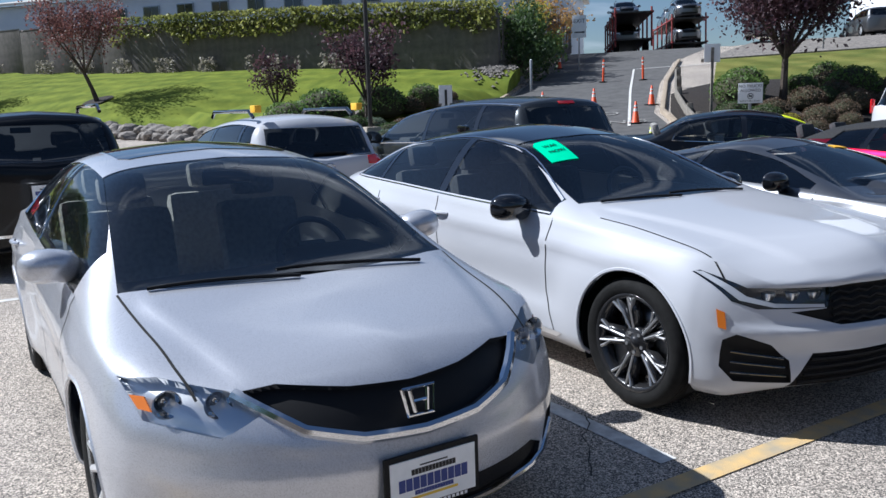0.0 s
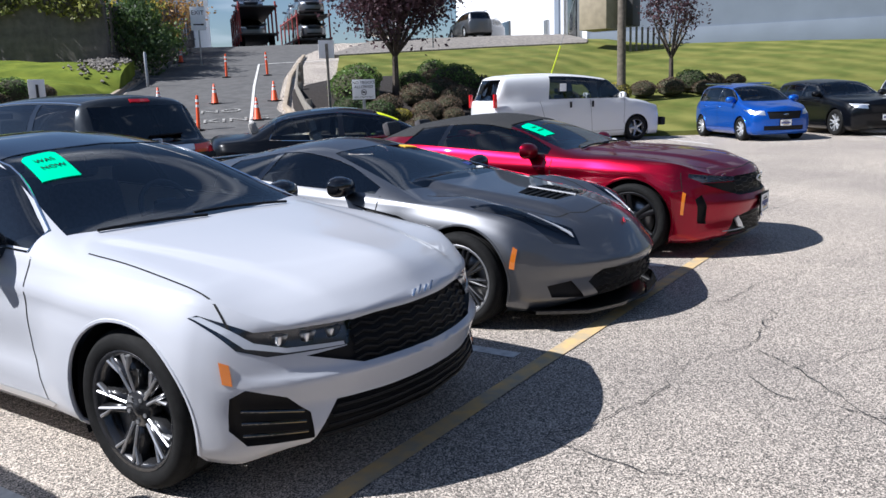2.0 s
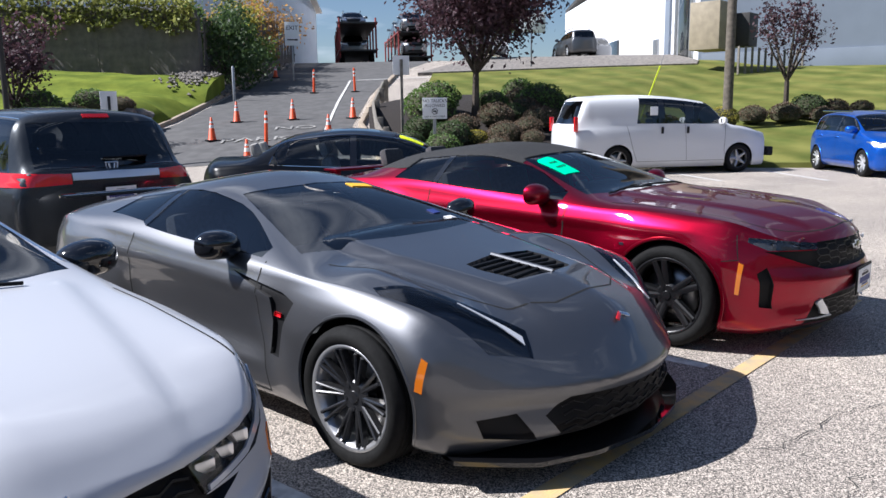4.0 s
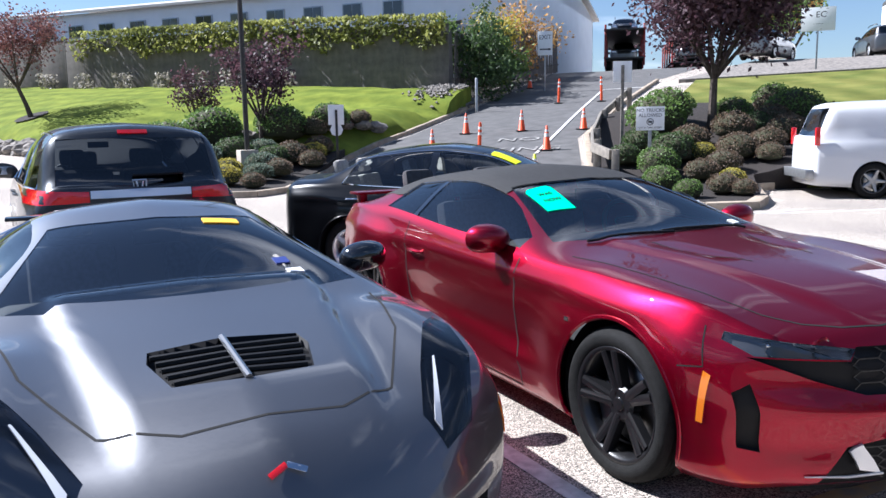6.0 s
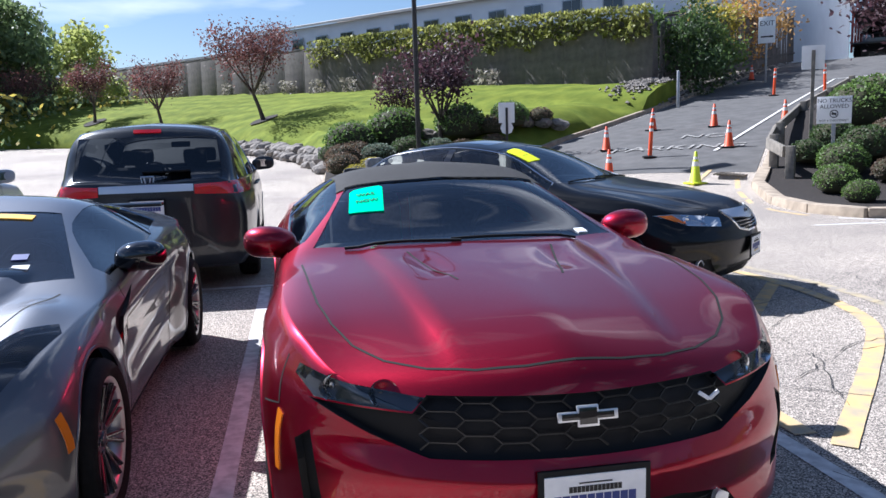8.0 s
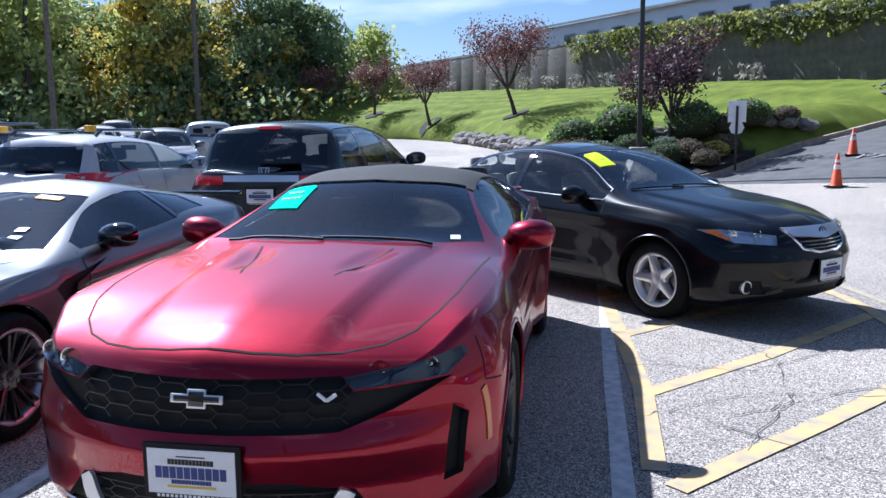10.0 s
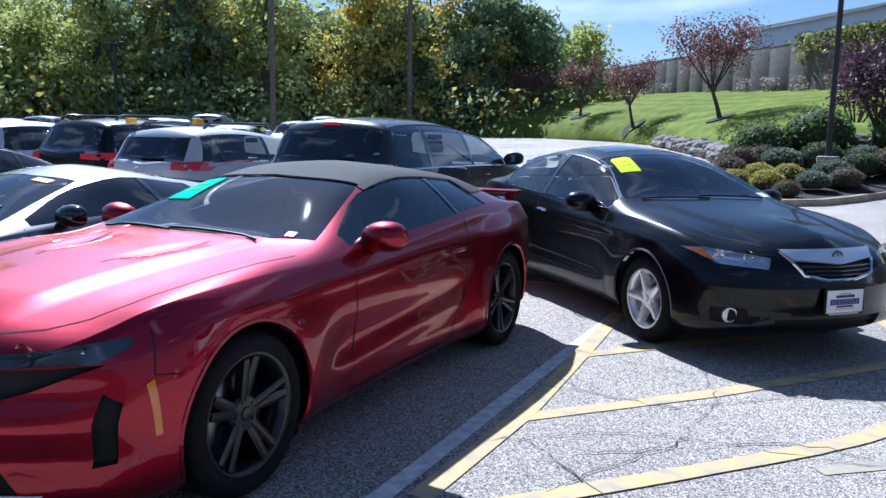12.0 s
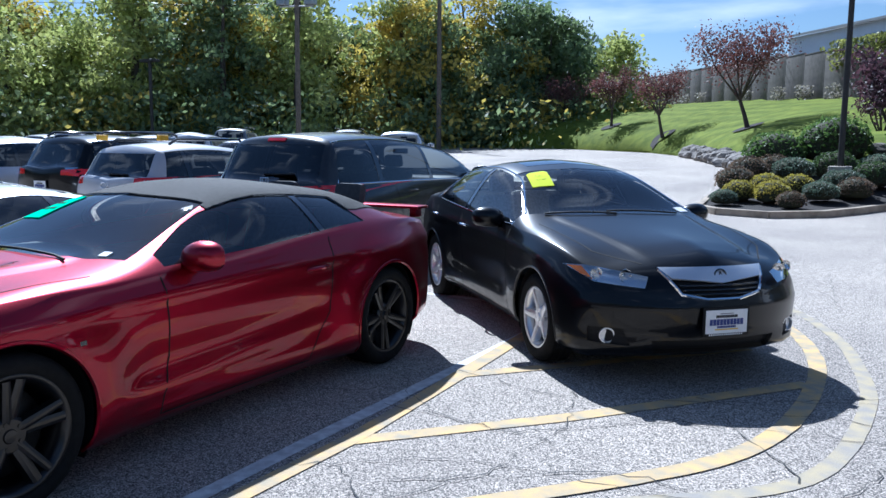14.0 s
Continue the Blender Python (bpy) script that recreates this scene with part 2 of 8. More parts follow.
def in_poly(poly, x, y):
    c = False
    for (x0, y0), (x1, y1) in zip(poly, poly[1:] + poly[:1]):
        if (y0 > y) != (y1 > y) and x < (x1 - x0) * (y - y0) / (y1 - y0) + x0:
            c = not c
    return c


def poly_dist(poly, x, y):
    best = 1e9
    for (x0, y0), (x1, y1) in zip(poly, poly[1:] + poly[:1]):
        dx, dy = x1 - x0, y1 - y0
        t = min(1, max(0, ((x - x0) * dx + (y - y0) * dy) / (dx * dx + dy * dy)))
        best = min(best, math.hypot(x - x0 - t * dx, y - y0 - t * dy))
    return best


def asphalt_material():
    m = bpy.data.materials.new("worn_asphalt")
    m.use_nodes = True
    n, l = m.node_tree.nodes, m.node_tree.links
    b = n["Principled BSDF"]
    b.inputs["Roughness"].default_value = 0.85
    tc = n.new("ShaderNodeTexCoord")
    big = n.new("ShaderNodeTexNoise")
    big.inputs["Scale"].default_value, big.inputs["Detail"].default_value = 0.35, 8
    vor = n.new("ShaderNodeTexVoronoi")
    vor.inputs["Scale"].default_value = 165
    vr = n.new("ShaderNodeValToRGB")
    e = vr.color_ramp.elements
    e[0].position, e[0].color = 0.0, (0.035, 0.033, 0.031, 1)
    e[1].position, e[1].color = 1.0, (0.88, 0.77, 0.66, 1)
    e2 = e.new(0.5)
    e2.color = (0.325, 0.287, 0.246, 1)
    mul = n.new("ShaderNodeMixRGB")
    mul.blend_type = "MULTIPLY"
    mul.inputs[0].default_value = 1.0
    br = n.new("ShaderNodeValToRGB")
    br.color_ramp.elements[0].color, br.color_ramp.elements[0].position = (0.72, 0.72, 0.73, 1), 0.3
    br.color_ramp.elements[1].color, br.color_ramp.elements[1].position = (1.1, 1.09, 1.07, 1), 0.7
    fine = n.new("ShaderNodeTexNoise")
    fine.inputs["Scale"].default_value, fine.inputs["Detail"].default_value = 140, 3
    bp = n.new("ShaderNodeBump")
    bp.inputs["Strength"].default_value, bp.inputs["Distance"].default_value = 0.9, 0.008
    for t in (big, vor, fine):
        l.new(tc.outputs["Object"], t.inputs["Vector"])
    sep = n.new("ShaderNodeSeparateColor")
    l.new(vor.outputs["Color"], sep.inputs["Color"])
    l.new(sep.outputs[0], vr.inputs["Fac"])
    l.new(big.outputs["Fac"], br.inputs["Fac"])
    l.new(vr.outputs["Color"], mul.inputs[1])
    l.new(br.outputs["Color"], mul.inputs[2])
    l.new(mul.outputs["Color"], b.inputs["Base Color"])
    l.new(fine.outputs["Fac"], bp.inputs["Height"])
    l.new(bp.outputs["Normal"], b.inputs["Normal"])
    return m


M["asphalt"] = asphalt_material()
M["crack"] = mat("tar_crack", (0.03, 0.03, 0.03), 0.8)
M["line_white"] = mat("worn_white_line", (0.74, 0.73, 0.70), 0.8, color2=(0.50, 0.49, 0.47), scale=14, bump=0.3, bump_scale=150)
M["line_yellow"] = mat("worn_yellow_line", (0.68, 0.46, 0.19), 0.85, color2=(0.40, 0.34, 0.24), scale=7, bump=0.4, bump_scale=150)
M["line_old"] = mat("rubbed_yellow_line", (0.46, 0.38, 0.24), 0.85, color2=(0.33, 0.30, 0.26), scale=7, bump=0.4, bump_scale=150)
M["kerb"] = mat("concrete_kerb", (0.44, 0.36, 0.27), 0.85, var=0.35, scale=5, bump=0.4, bump_scale=80)
M["grass"] = mat("mown_grass", (0.20, 0.24, 0.036), 0.9, color2=(0.115, 0.155, 0.024), spec=0.08, scale=1.3, bump=1.0, bump_scale=60)
M["grass_dry"] = mat("dry_mown_grass", (0.20, 0.20, 0.055), 0.9, spec=0.08, color2=(0.11, 0.135, 0.032), scale=0.8, bump=1.0, bump_scale=60)


def stripes(m, turn, scale, low):
    """Mowing bands worked into a grass colour."""
    n, l = m.node_tree.nodes, m.node_tree.links
    b = n["Principled BSDF"]
    src = b.inputs["Base Color"].links[0].from_socket
    tc, mp, wv, rp, mx = (n.new("ShaderNode" + k) for k in ("TexCoord", "Mapping", "TexWave", "ValToRGB", "MixRGB"))
    mp.inputs["Rotation"].default_value = (0, 0, radians(turn))
    wv.inputs["Scale"].default_value, wv.inputs["Distortion"].default_value = scale, 3.0
    wv.inputs["Detail"].default_value, wv.inputs["Detail Scale"].default_value = 2, 0.6
    rp.color_ramp.elements[0].color = (low, low, low * 0.95, 1)
    mx.blend_type = "MULTIPLY"
    mx.inputs[0].default_value = 1.0
    l.new(tc.outputs["Object"], mp.inputs["Vector"])
    l.new(mp.outputs["Vector"], wv.inputs["Vector"])
    l.new(wv.outputs["Color"], rp.inputs["Fac"])
    l.new(src, mx.inputs[1])
    l.new(rp.outputs["Color"], mx.inputs[2])
    l.new(mx.outputs["Color"], b.inputs["Base Color"])


stripes(M["grass_dry"], 28, 0.16, 0.76)
stripes(M["grass"], -40, 0.20, 0.80)
M["mulch"] = mat("dark_mulch", (0.03, 0.022, 0.018), 0.95, color2=(0.012, 0.01, 0.009), scale=25, bump=1.0, bump_scale=60)

FAR = 420
ground = grid_sheet("ground", -72, 96, -60, 120, 1.0, ground_z, M["asphalt"])
tagged(ground, "worn grey asphalt lot rising to a ramp", "ground", kind="structure")
far_ground = raw("ground_far", [(-FAR, -FAR, -0.03), (FAR, -FAR, -0.03), (FAR, FAR, -0.03), (-FAR, FAR, -0.03)], [(0, 1, 2, 3)], M["asphalt"])
tagged(far_ground, "flat ground reaching the horizon", "ground", kind="structure")


# left lawn: rises from the lot's edge to the fence
FENCE_C, FENCE_D = Vector((14.35, 29.9)), Vector((-0.55, 0.835)).normalized()
LAWN_L = [(-70, 72), (-45, 65), (-28, 59.5), (-18, 56.2), (-9.5, 48.4), (-5.5, 42.0), (-2.8, 35.2), (-1.2, 31), (-0.2, 27), (0.1, 24.0), (4.0, 22.9), (6.2, 22.0),
          (9.3, 23.9), (12.4, 26.6), (15.0, 29.0), (13.2, 34.0), (-14, 76), (-48, 128), (-75, 120)]


def lawn_z(x, y):
    e = poly_dist(LAWN_L[:14], x, y)
    p = Vector((x, y)) - FENCE_C
    s = p.dot(FENCE_D)
    target = curve_at([(-6, 3.4), (0, 3.5), (10, 4.0), (25, 4.5), (38, 5.05), (72, 5.9), (130, 6.6)], s)
    off = abs(p.x * FENCE_D.y - p.y * FENCE_D.x)
    t = e / (e + off + 1e-6)
    base = ground_z(x, y) + 0.12
    return base + (max(target, base) - base) * (t ** 0.5)


def lawn(name, poly, fz, step, material, label):
    xs, ys = [p[0] for p in poly], [p[1] for p in poly]
    bm = bmesh.new()
    vs = [bm.verts.new((x, y, 0)) for x, y in poly]
    bm.faces.new(vs)
    for k in range(2):
        lo, hi = (min(xs), max(xs)) if k == 0 else (min(ys), max(ys))
        c = math.floor(lo / step) * step
        while c < hi:
            co, no = ((c, 0, 0), (1, 0, 0)) if k == 0 else ((0, c, 0), (0, 1, 0))
            bmesh.ops.bisect_plane(bm, geom=bm.verts[:] + bm.edges[:] + bm.faces[:], plane_co=co, plane_no=no)
            c += step
    rim = [e for e in bm.edges if e.is_boundary]
    for v in bm.verts:
        v.co.z = fz(v.co.x, v.co.y)
    r = bmesh.ops.extrude_edge_only(bm, edges=rim)
    for g in r["geom"]:
        if isinstance(g, bmesh.types.BMVert):
            g.co.z = ground_z(g.co.x, g.co.y) - 0.05
    bmesh.ops.triangulate(bm, faces=bm.faces[:])
    ob = part(name, bm, material)
    return tagged(ob, label, "lawn", kind="structure")


lawn("lawn_left", LAWN_L, lawn_z, 1.5, M["grass"], "bright green mown grass bank below the fence")

# right lawn: bank below the large building
LAWN_R = [(11.6, 10.7), (14.0, 9.3), (16.4, 7.2), (17.8, 4.8), (19.4, 1.4), (22.0, -4.0), (31.0, -20.0), (70.0, -30.0), (84, 10), (66, 44), (40, 33), (27.0, 27.2), (19.6, 21.2), (13.6, 15.6)]
RIM_R = LAWN_R[:7]


def lawn_r_z(x, y):
    e = 1e9
    for (x0, y0), (x1, y1) in zip(RIM_R, RIM_R[1:]):
        dx, dy = x1 - x0, y1 - y0
        t = min(1, max(0, ((x - x0) * dx + (y - y0) * dy) / (dx * dx + dy * dy)))
        e = min(e, math.hypot(x - x0 - t * dx, y - y0 - t * dy))
    z = curve_at([(0, 0.15), (4, 0.8), (9, 1.6), (26, 4.2), (34, 4.6), (80, 4.8)], e)
    return max(z, ground_z(x, y) + 0.1) if ground_z(x, y) > 0.3 else z


lawn("lawn_right", LAWN_R, lawn_r_z, 1.5, M["grass_dry"], "dry mown grass bank below the large building")


def strip(name, pts, width, material, label="", lift=0.004, parent=None, step=0.6):
    """A painted line along ground points."""
    P3 = []
    if len(pts) > 5:
        dist = np.r_[0, np.cumsum([math.hypot(b[0] - a[0], b[1] - a[1]) for a, b in zip(pts, pts[1:])])]
        q = np.linspace(0, dist[-1], int(dist[-1] / 0.12))
        px, py = (np.interp(q, dist, [p[k] for p in pts]) for k in (0, 1))
        for _ in range(3):
            for arr in (px, py):
                arr[2:-2] = (arr[:-4] + arr[1:-3] + arr[2:-2] + arr[3:-1] + arr[4:]) / 5
        pts = list(zip(px, py))
    for (x0, y0), (x1, y1) in zip(pts, pts[1:]):
        k = max(1, int(math.hypot(x1 - x0, y1 - y0) / step))
        P3 += [(x0 + (x1 - x0) * i / k, y0 + (y1 - y0) * i / k) for i in range(k)]
    P3.append(pts[-1])
    verts, faces = [], []
    rnd = random.Random(len(pts) * 7 + int(abs(pts[0][0]) * 100))
    for i, (x, y) in enumerate(P3):
        a, b = P3[max(0, i - 1)], P3[min(len(P3) - 1, i + 1)]
        d = math.hypot(b[0] - a[0], b[1] - a[1])
        nx, ny = -(b[1] - a[1]) / d, (b[0] - a[0]) / d
        for s in (-1, 1):
            w = width / 2 * (1 + rnd.uniform(-0.06, 0.06))
            px, py = x + nx * s * w, y + ny * s * w
            verts.append((px, py, ground_z(px, py) + lift))
        if i:
            k = 2 * i
            faces.append((k - 2, k - 1, k + 1, k))
    ob = raw(name, verts, faces, material, parent)
    if not parent:
        tagged(ob, label, "road marking", kind="structure")
    return ob


def kerb(name, pts, label, width=0.16, high=0.15, closed=False):
    """Kerb stones along a line on the ground, each with worn edges and a joint."""
    top = tagged(new(name), label, "kerb", kind="structure")
    segs = list(zip(pts, pts[1:])) + ([(pts[-1], pts[0])] if closed else [])
    for (x0, y0), (x1, y1) in segs:
        d = math.hypot(x1 - x0, y1 - y0)
        k = max(1, round(d / 1.5))
        for i in range(k):
            ax, ay = x0 + (x1 - x0) * i / k, y0 + (y1 - y0) * i / k
            bx, by = x0 + (x1 - x0) * (i + 1) / k, y0 + (y1 - y0) * (i + 1) / k
            za, zb = ground_z(ax, ay), ground_z(bx, by)
            bm = bmesh.new()
            L = math.hypot(bx - ax, by - ay)
            add_box(bm, 0.004, L + width * 0.25, -width / 2, width / 2, -0.15, high, 0.02)
            m = Matrix.Translation((ax, ay, za)) @ pose(0, 0, 0, 0, -math.degrees(math.atan2(zb - za, L)), math.degrees(math.atan2(by - ay, bx - ax)))
            part("kerb_stone", bm, M["kerb"], top).matrix_basis = m
    return top

# ---- cars: one lofted shell, cut into panels, panes and lamps ----
from mathutils.bvhtree import BVHTree


def shell(sp):
    """The closed body shell as (verts, faces). Local axes: x ahead of the front axle, y to the car's left, z up."""
    x_r, x_f = sp["rear"], sp["front"]
    cr, cf = sp.get("cap_r", 0.22), sp.get("cap_f", 0.25)
    fine = sp.get("sculpt")
    nl, nu = (20, 26) if fine else (12, 15)
    n = sp.get("n", 132 if fine else 88)
    xs = np.linspace(x_r + cr, x_f - cf, n)

    def section(x):
        g = {k: float(curve_at(sp[k], x)) for k in ("top", "belt", "wb", "wm", "bot", "wr", "zr", "wt")}
        bot, belt, wm, wb = g["bot"], g["belt"], g["wm"], g["wb"]
        h = belt - bot
        side = [(wm * 0.90, bot), (wm - 0.030, bot + 0.05), (wm - 0.004, bot + 0.36 * h), (wm, bot + 0.60 * h), (wm - 0.25 * (wm - wb), bot + 0.82 * h), (wb, belt)]
        zz = [p[1] for p in side]
        sec = [(0.0, bot), (wm * 0.5, bot)]
        for i in range(nl):
            t = i / (nl - 1)
            q = bot + h * (t ** 0.85)
            sec.append((float(curve_at([(z + 1e-4 * k, w) for k, (w, z) in enumerate(side)], q)), q))
        p0, p1, p2, w = (wb, belt), (g["wr"], g["zr"]), (0.0, g["top"]), g["wt"]
        for i in range(1, nu + 1):
            t = i / nu
            a, b, c = (1 - t) ** 2, 2 * t * (1 - t) * w, t * t
            s = a + b + c
            sec.append(((a * p0[0] + b * p1[0] + c * p2[0]) / s, (a * p0[1] + b * p1[1] + c * p2[1]) / s))
        return sec
    sections = [(x, section(x)) for x in xs]
    if fine:
        # fair the flanks and the hood lengthwise
        grid = np.array([sec for _, sec in sections])
        soft = grid.copy()
        for _ in range(14):
            soft[1:-1] = 0.25 * soft[:-2] + 0.5 * soft[1:-1] + 0.25 * soft[2:]
        cx = sp["cowl"][0]
        hood = np.array([smooth01((x - cx - 0.10) / 0.15) for x in xs])[:, None]
        k = np.ones((len(xs), grid.shape[1]))
        k[:, nl + 1:] = hood
        grid = grid * (1 - k[..., None]) + soft * k[..., None]
        sections = [(x, [tuple(p) for p in sec]) for x, sec in zip(xs, grid.tolist())]
    rings = []
    for ends, (c, sgn, e, zc) in ((0, (cr, -1, x_r, sp.get("zc_r", 0.62))), (1, (cf, 1, x_f, sp.get("zc_f", 0.50)))):
        x, sec = sections[0] if ends == 0 else sections[-1]
        nn = sp.get("pow_r" if ends == 0 else "pow_f", 2.6)
        cap = []
        steps = [0.995, 0.985, 0.97, 0.95, 0.92, 0.88, 0.83, 0.77, 0.70, 0.62, 0.54, 0.45, 0.36, 0.27, 0.18, 0.09, 0.0]
        for k in steps if fine else steps[1::2] + steps[-1:]:
            q = (1 - k ** nn) ** (1 / nn)
            xq = x + sgn * c * q
            cap.append((xq, [(w * k, zc + (z - zc) * k) for w, z in (section(xq) if fine else sec)]))
        rings.append(cap)
    allsec = rings[0][::-1] + sections + rings[1]
    m = len(allsec[0][1])
    verts, faces = [], []
    deform = sp.get("deform", lambda x, y, z: (x, y, z))
    for x, sec in allsec:
        full = [(w, z) for w, z in sec] + [(-w, z) for w, z in sec[-2:0:-1]]
        for w, z in full:
            p = deform(x, w, z)
            verts.append(fine(*p) if fine else p)
    c = 2 * m - 2
    for j in range(len(allsec) - 1):
        for i in range(c):
            a, b = j * c + i, j * c + (i + 1) % c
            faces.append((a, a + c, b + c, b))
    return verts, faces


def islands(vs, faces, ns):
    """Splits a mesh into its separate connected pieces."""
    root = list(range(len(vs)))

    def find(i):
        while root[i] != i:
            root[i] = root[root[i]]
            i = root[i]
        return i
    for f in faces:
        for j in f[1:]:
            root[find(j)] = find(f[0])
    # skirt corners repeat at the same place: join them through their rim
    groups = {}
    for f in faces:
        groups.setdefault(find(f[0]), []).append(f)
    out = []
    for fs in groups.values():
        idx = {}
        for f in fs:
            for i in f:
                idx.setdefault(i, len(idx))
        out.append(([vs[i] for i in idx], [[idx[i] for i in f] for f in fs], [ns[i] for i in idx]))
    return out


class Body:
    """A shell to cut: regions are lifted out as parts of their own."""

    def __init__(self, sp):
        v, f = shell(sp)
        self.sp, self.bm = sp, bmesh.new()
        bv = [self.bm.verts.new(p) for p in v]
        for q in f:
            self.bm.faces.new([bv[i] for i in q])
        bmesh.ops.remove_doubles(self.bm, verts=self.bm.verts[:], dist=1e-4)
        bmesh.ops.recalc_face_normals(self.bm, faces=self.bm.faces[:])
        self.bm.normal_update()
        tri = self.bm.copy()
        bmesh.ops.triangulate(tri, faces=tri.faces[:])
        tri.normal_update()
        tri.verts.ensure_lookup_table()
        self.tv = [(w.co.copy(), w.normal.copy()) for w in tri.verts]
        tri.verts.index_update()
        self.tf = [[w.index for w in q.verts] for q in tri.faces]
        self.bvh = BVHTree.FromPolygons([a for a, _ in self.tv], self.tf)
        tri.free()
        self.layer = self.bm.faces.layers.int.new("region")
        self.count = 0

    def normal(self, p):
        loc, no, i, d = self.bvh.find_nearest(p)
        q = self.tf[i]
        from_bary = [self.tv[k][0] for k in q]
        a, b, c = from_bary
        v0, v1, v2 = b - a, c - a, loc - a
        d00, d01, d11, d20, d21 = v0.dot(v0), v0.dot(v1), v1.dot(v1), v2.dot(v0), v2.dot(v1)
        den = d00 * d11 - d01 * d01
        if abs(den) < 1e-14:
            return no
        u, w = (d11 * d20 - d01 * d21) / den, (d00 * d21 - d01 * d20) / den
        n = self.tv[q[0]][1] * (1 - u - w) + self.tv[q[1]][1] * u + self.tv[q[2]][1] * w
        return n.normalized()

    def project(self, p, way):
        """Point on the shell met from p along way."""
        loc, no, i, d = self.bvh.ray_cast(Vector(p), Vector(way))
        return (loc, self.normal(loc)) if loc else (None, None)

    def cut(self, poly, plane, where, mirror=False):
        """Cuts the outline poly through the shell and marks the faces in it that pass where(centre, normal). plane: side, top or front."""
        ids = []
        polys = [poly] + ([[(-a, b) for a, b in poly][::-1]] if mirror and plane == "front" else []) + ([[(a, -b) for a, b in poly][::-1]] if mirror and plane == "top" else [])
        ax = {"side": (0, 2), "top": (0, 1), "front": (1, 2)}[plane]
        for pl in polys:
            u0, u1 = min(p[0] for p in pl) - 0.01, max(p[0] for p in pl) + 0.01
            v0, v1 = min(p[1] for p in pl) - 0.01, max(p[1] for p in pl) + 0.01

            def near(f):
                us, vs = [w.co[ax[0]] for w in f.verts], [w.co[ax[1]] for w in f.verts]
                return max(us) > u0 and min(us) < u1 and max(vs) > v0 and min(vs) < v1 and f[self.layer] == 0 and where(f.calc_center_median(), f.normal)
            fs = [f for f in self.bm.faces if near(f)]
            for (a0, b0), (a1, b1) in zip(pl, pl[1:] + pl[:1]):
                if math.hypot(a1 - a0, b1 - b0) < 1e-5:
                    continue
                co, no = [0, 0, 0], [0, 0, 0]
                co[ax[0]], co[ax[1]] = a0, b0
                no[ax[0]], no[ax[1]] = b1 - b0, a0 - a1
                es = list({e for f in fs for e in f.edges})
                vs = list({w for f in fs for w in f.verts})
                got = bmesh.ops.bisect_plane(self.bm, geom=vs + es + fs, plane_co=co, plane_no=no, dist=1e-5)["geom"]
                self.bm.normal_update()
                fs = [f for f in got if isinstance(f, bmesh.types.BMFace) and f.is_valid]
            self.count += 1
            for f in fs:
                c = f.calc_center_median()
                if in_poly(pl, c[ax[0]], c[ax[1]]):
                    f[self.layer] = self.count
            ids.append(self.count)
        return ids

    def lift(self, name, rid, material, parent, offset=0.0, side=0, label="", drop=False, skirt=True):
        """Takes region rid off the shell as a part, moved out by offset with walls back to the shell. side: +1 or -1 for one half only."""
        fs = [f for f in self.bm.faces if f[self.layer] == rid and (side == 0 or f.calc_center_median().y * side > 0)]
        if not fs:
            return None
        ob = None
        if not drop:
            idx, vs, ns, faces = {}, [], [], []
            for f in fs:
                for w in f.verts:
                    if w not in idx:
                        nrm = self.normal(w.co)
                        idx[w] = len(vs)
                        vs.append(w.co + nrm * offset)
                        ns.append(nrm)
                faces.append([idx[w] for w in f.verts])
            inside = set(fs)
            if skirt and abs(offset) > 1e-6:
                for f in fs:
                    for lp in f.loops:
                        e = lp.edge
                        if sum(1 for g in e.link_faces if g in inside) == 1:
                            a, b = lp.vert, lp.link_loop_next.vert
                            k = len(vs)
                            for w in (a, b):
                                vs.append(w.co - self.normal(w.co) * 0.004 if offset > 0 else w.co.copy())
                                ns.append(self.normal(w.co))
                            faces.append([idx[a], k, k + 1, idx[b]])
            for pv, pf, pn in islands(vs, faces, ns):
                me = bpy.data.meshes.new(name)
                me.from_pydata(pv, [], pf)
                me.materials.append(material)
                me.polygons.foreach_set("use_smooth", [True] * len(me.polygons))
                me.normals_split_custom_set_from_vertices([tuple(v) for v in pn])
                ob = new(name, me)
                ob.parent = parent
                if label:
                    tagged(ob, label)
        bmesh.ops.delete(self.bm, geom=fs, context="FACES")
        return ob

    def finish(self, name, material, parent, label=""):
        bmesh.ops.delete(self.bm, geom=[w for w in self.bm.verts if not w.link_faces], context="VERTS")
        me = bpy.data.meshes.new(name)
        self.bm.to_mesh(me)
        me.materials.append(material)
        me.polygons.foreach_set("use_smooth", [True] * len(me.polygons))
        me.normals_split_custom_set_from_vertices([tuple(self.normal(v.co)) for v in me.vertices])
        ob = new(name, me)
        ob.parent = parent
        self.bm.free()
        return ob

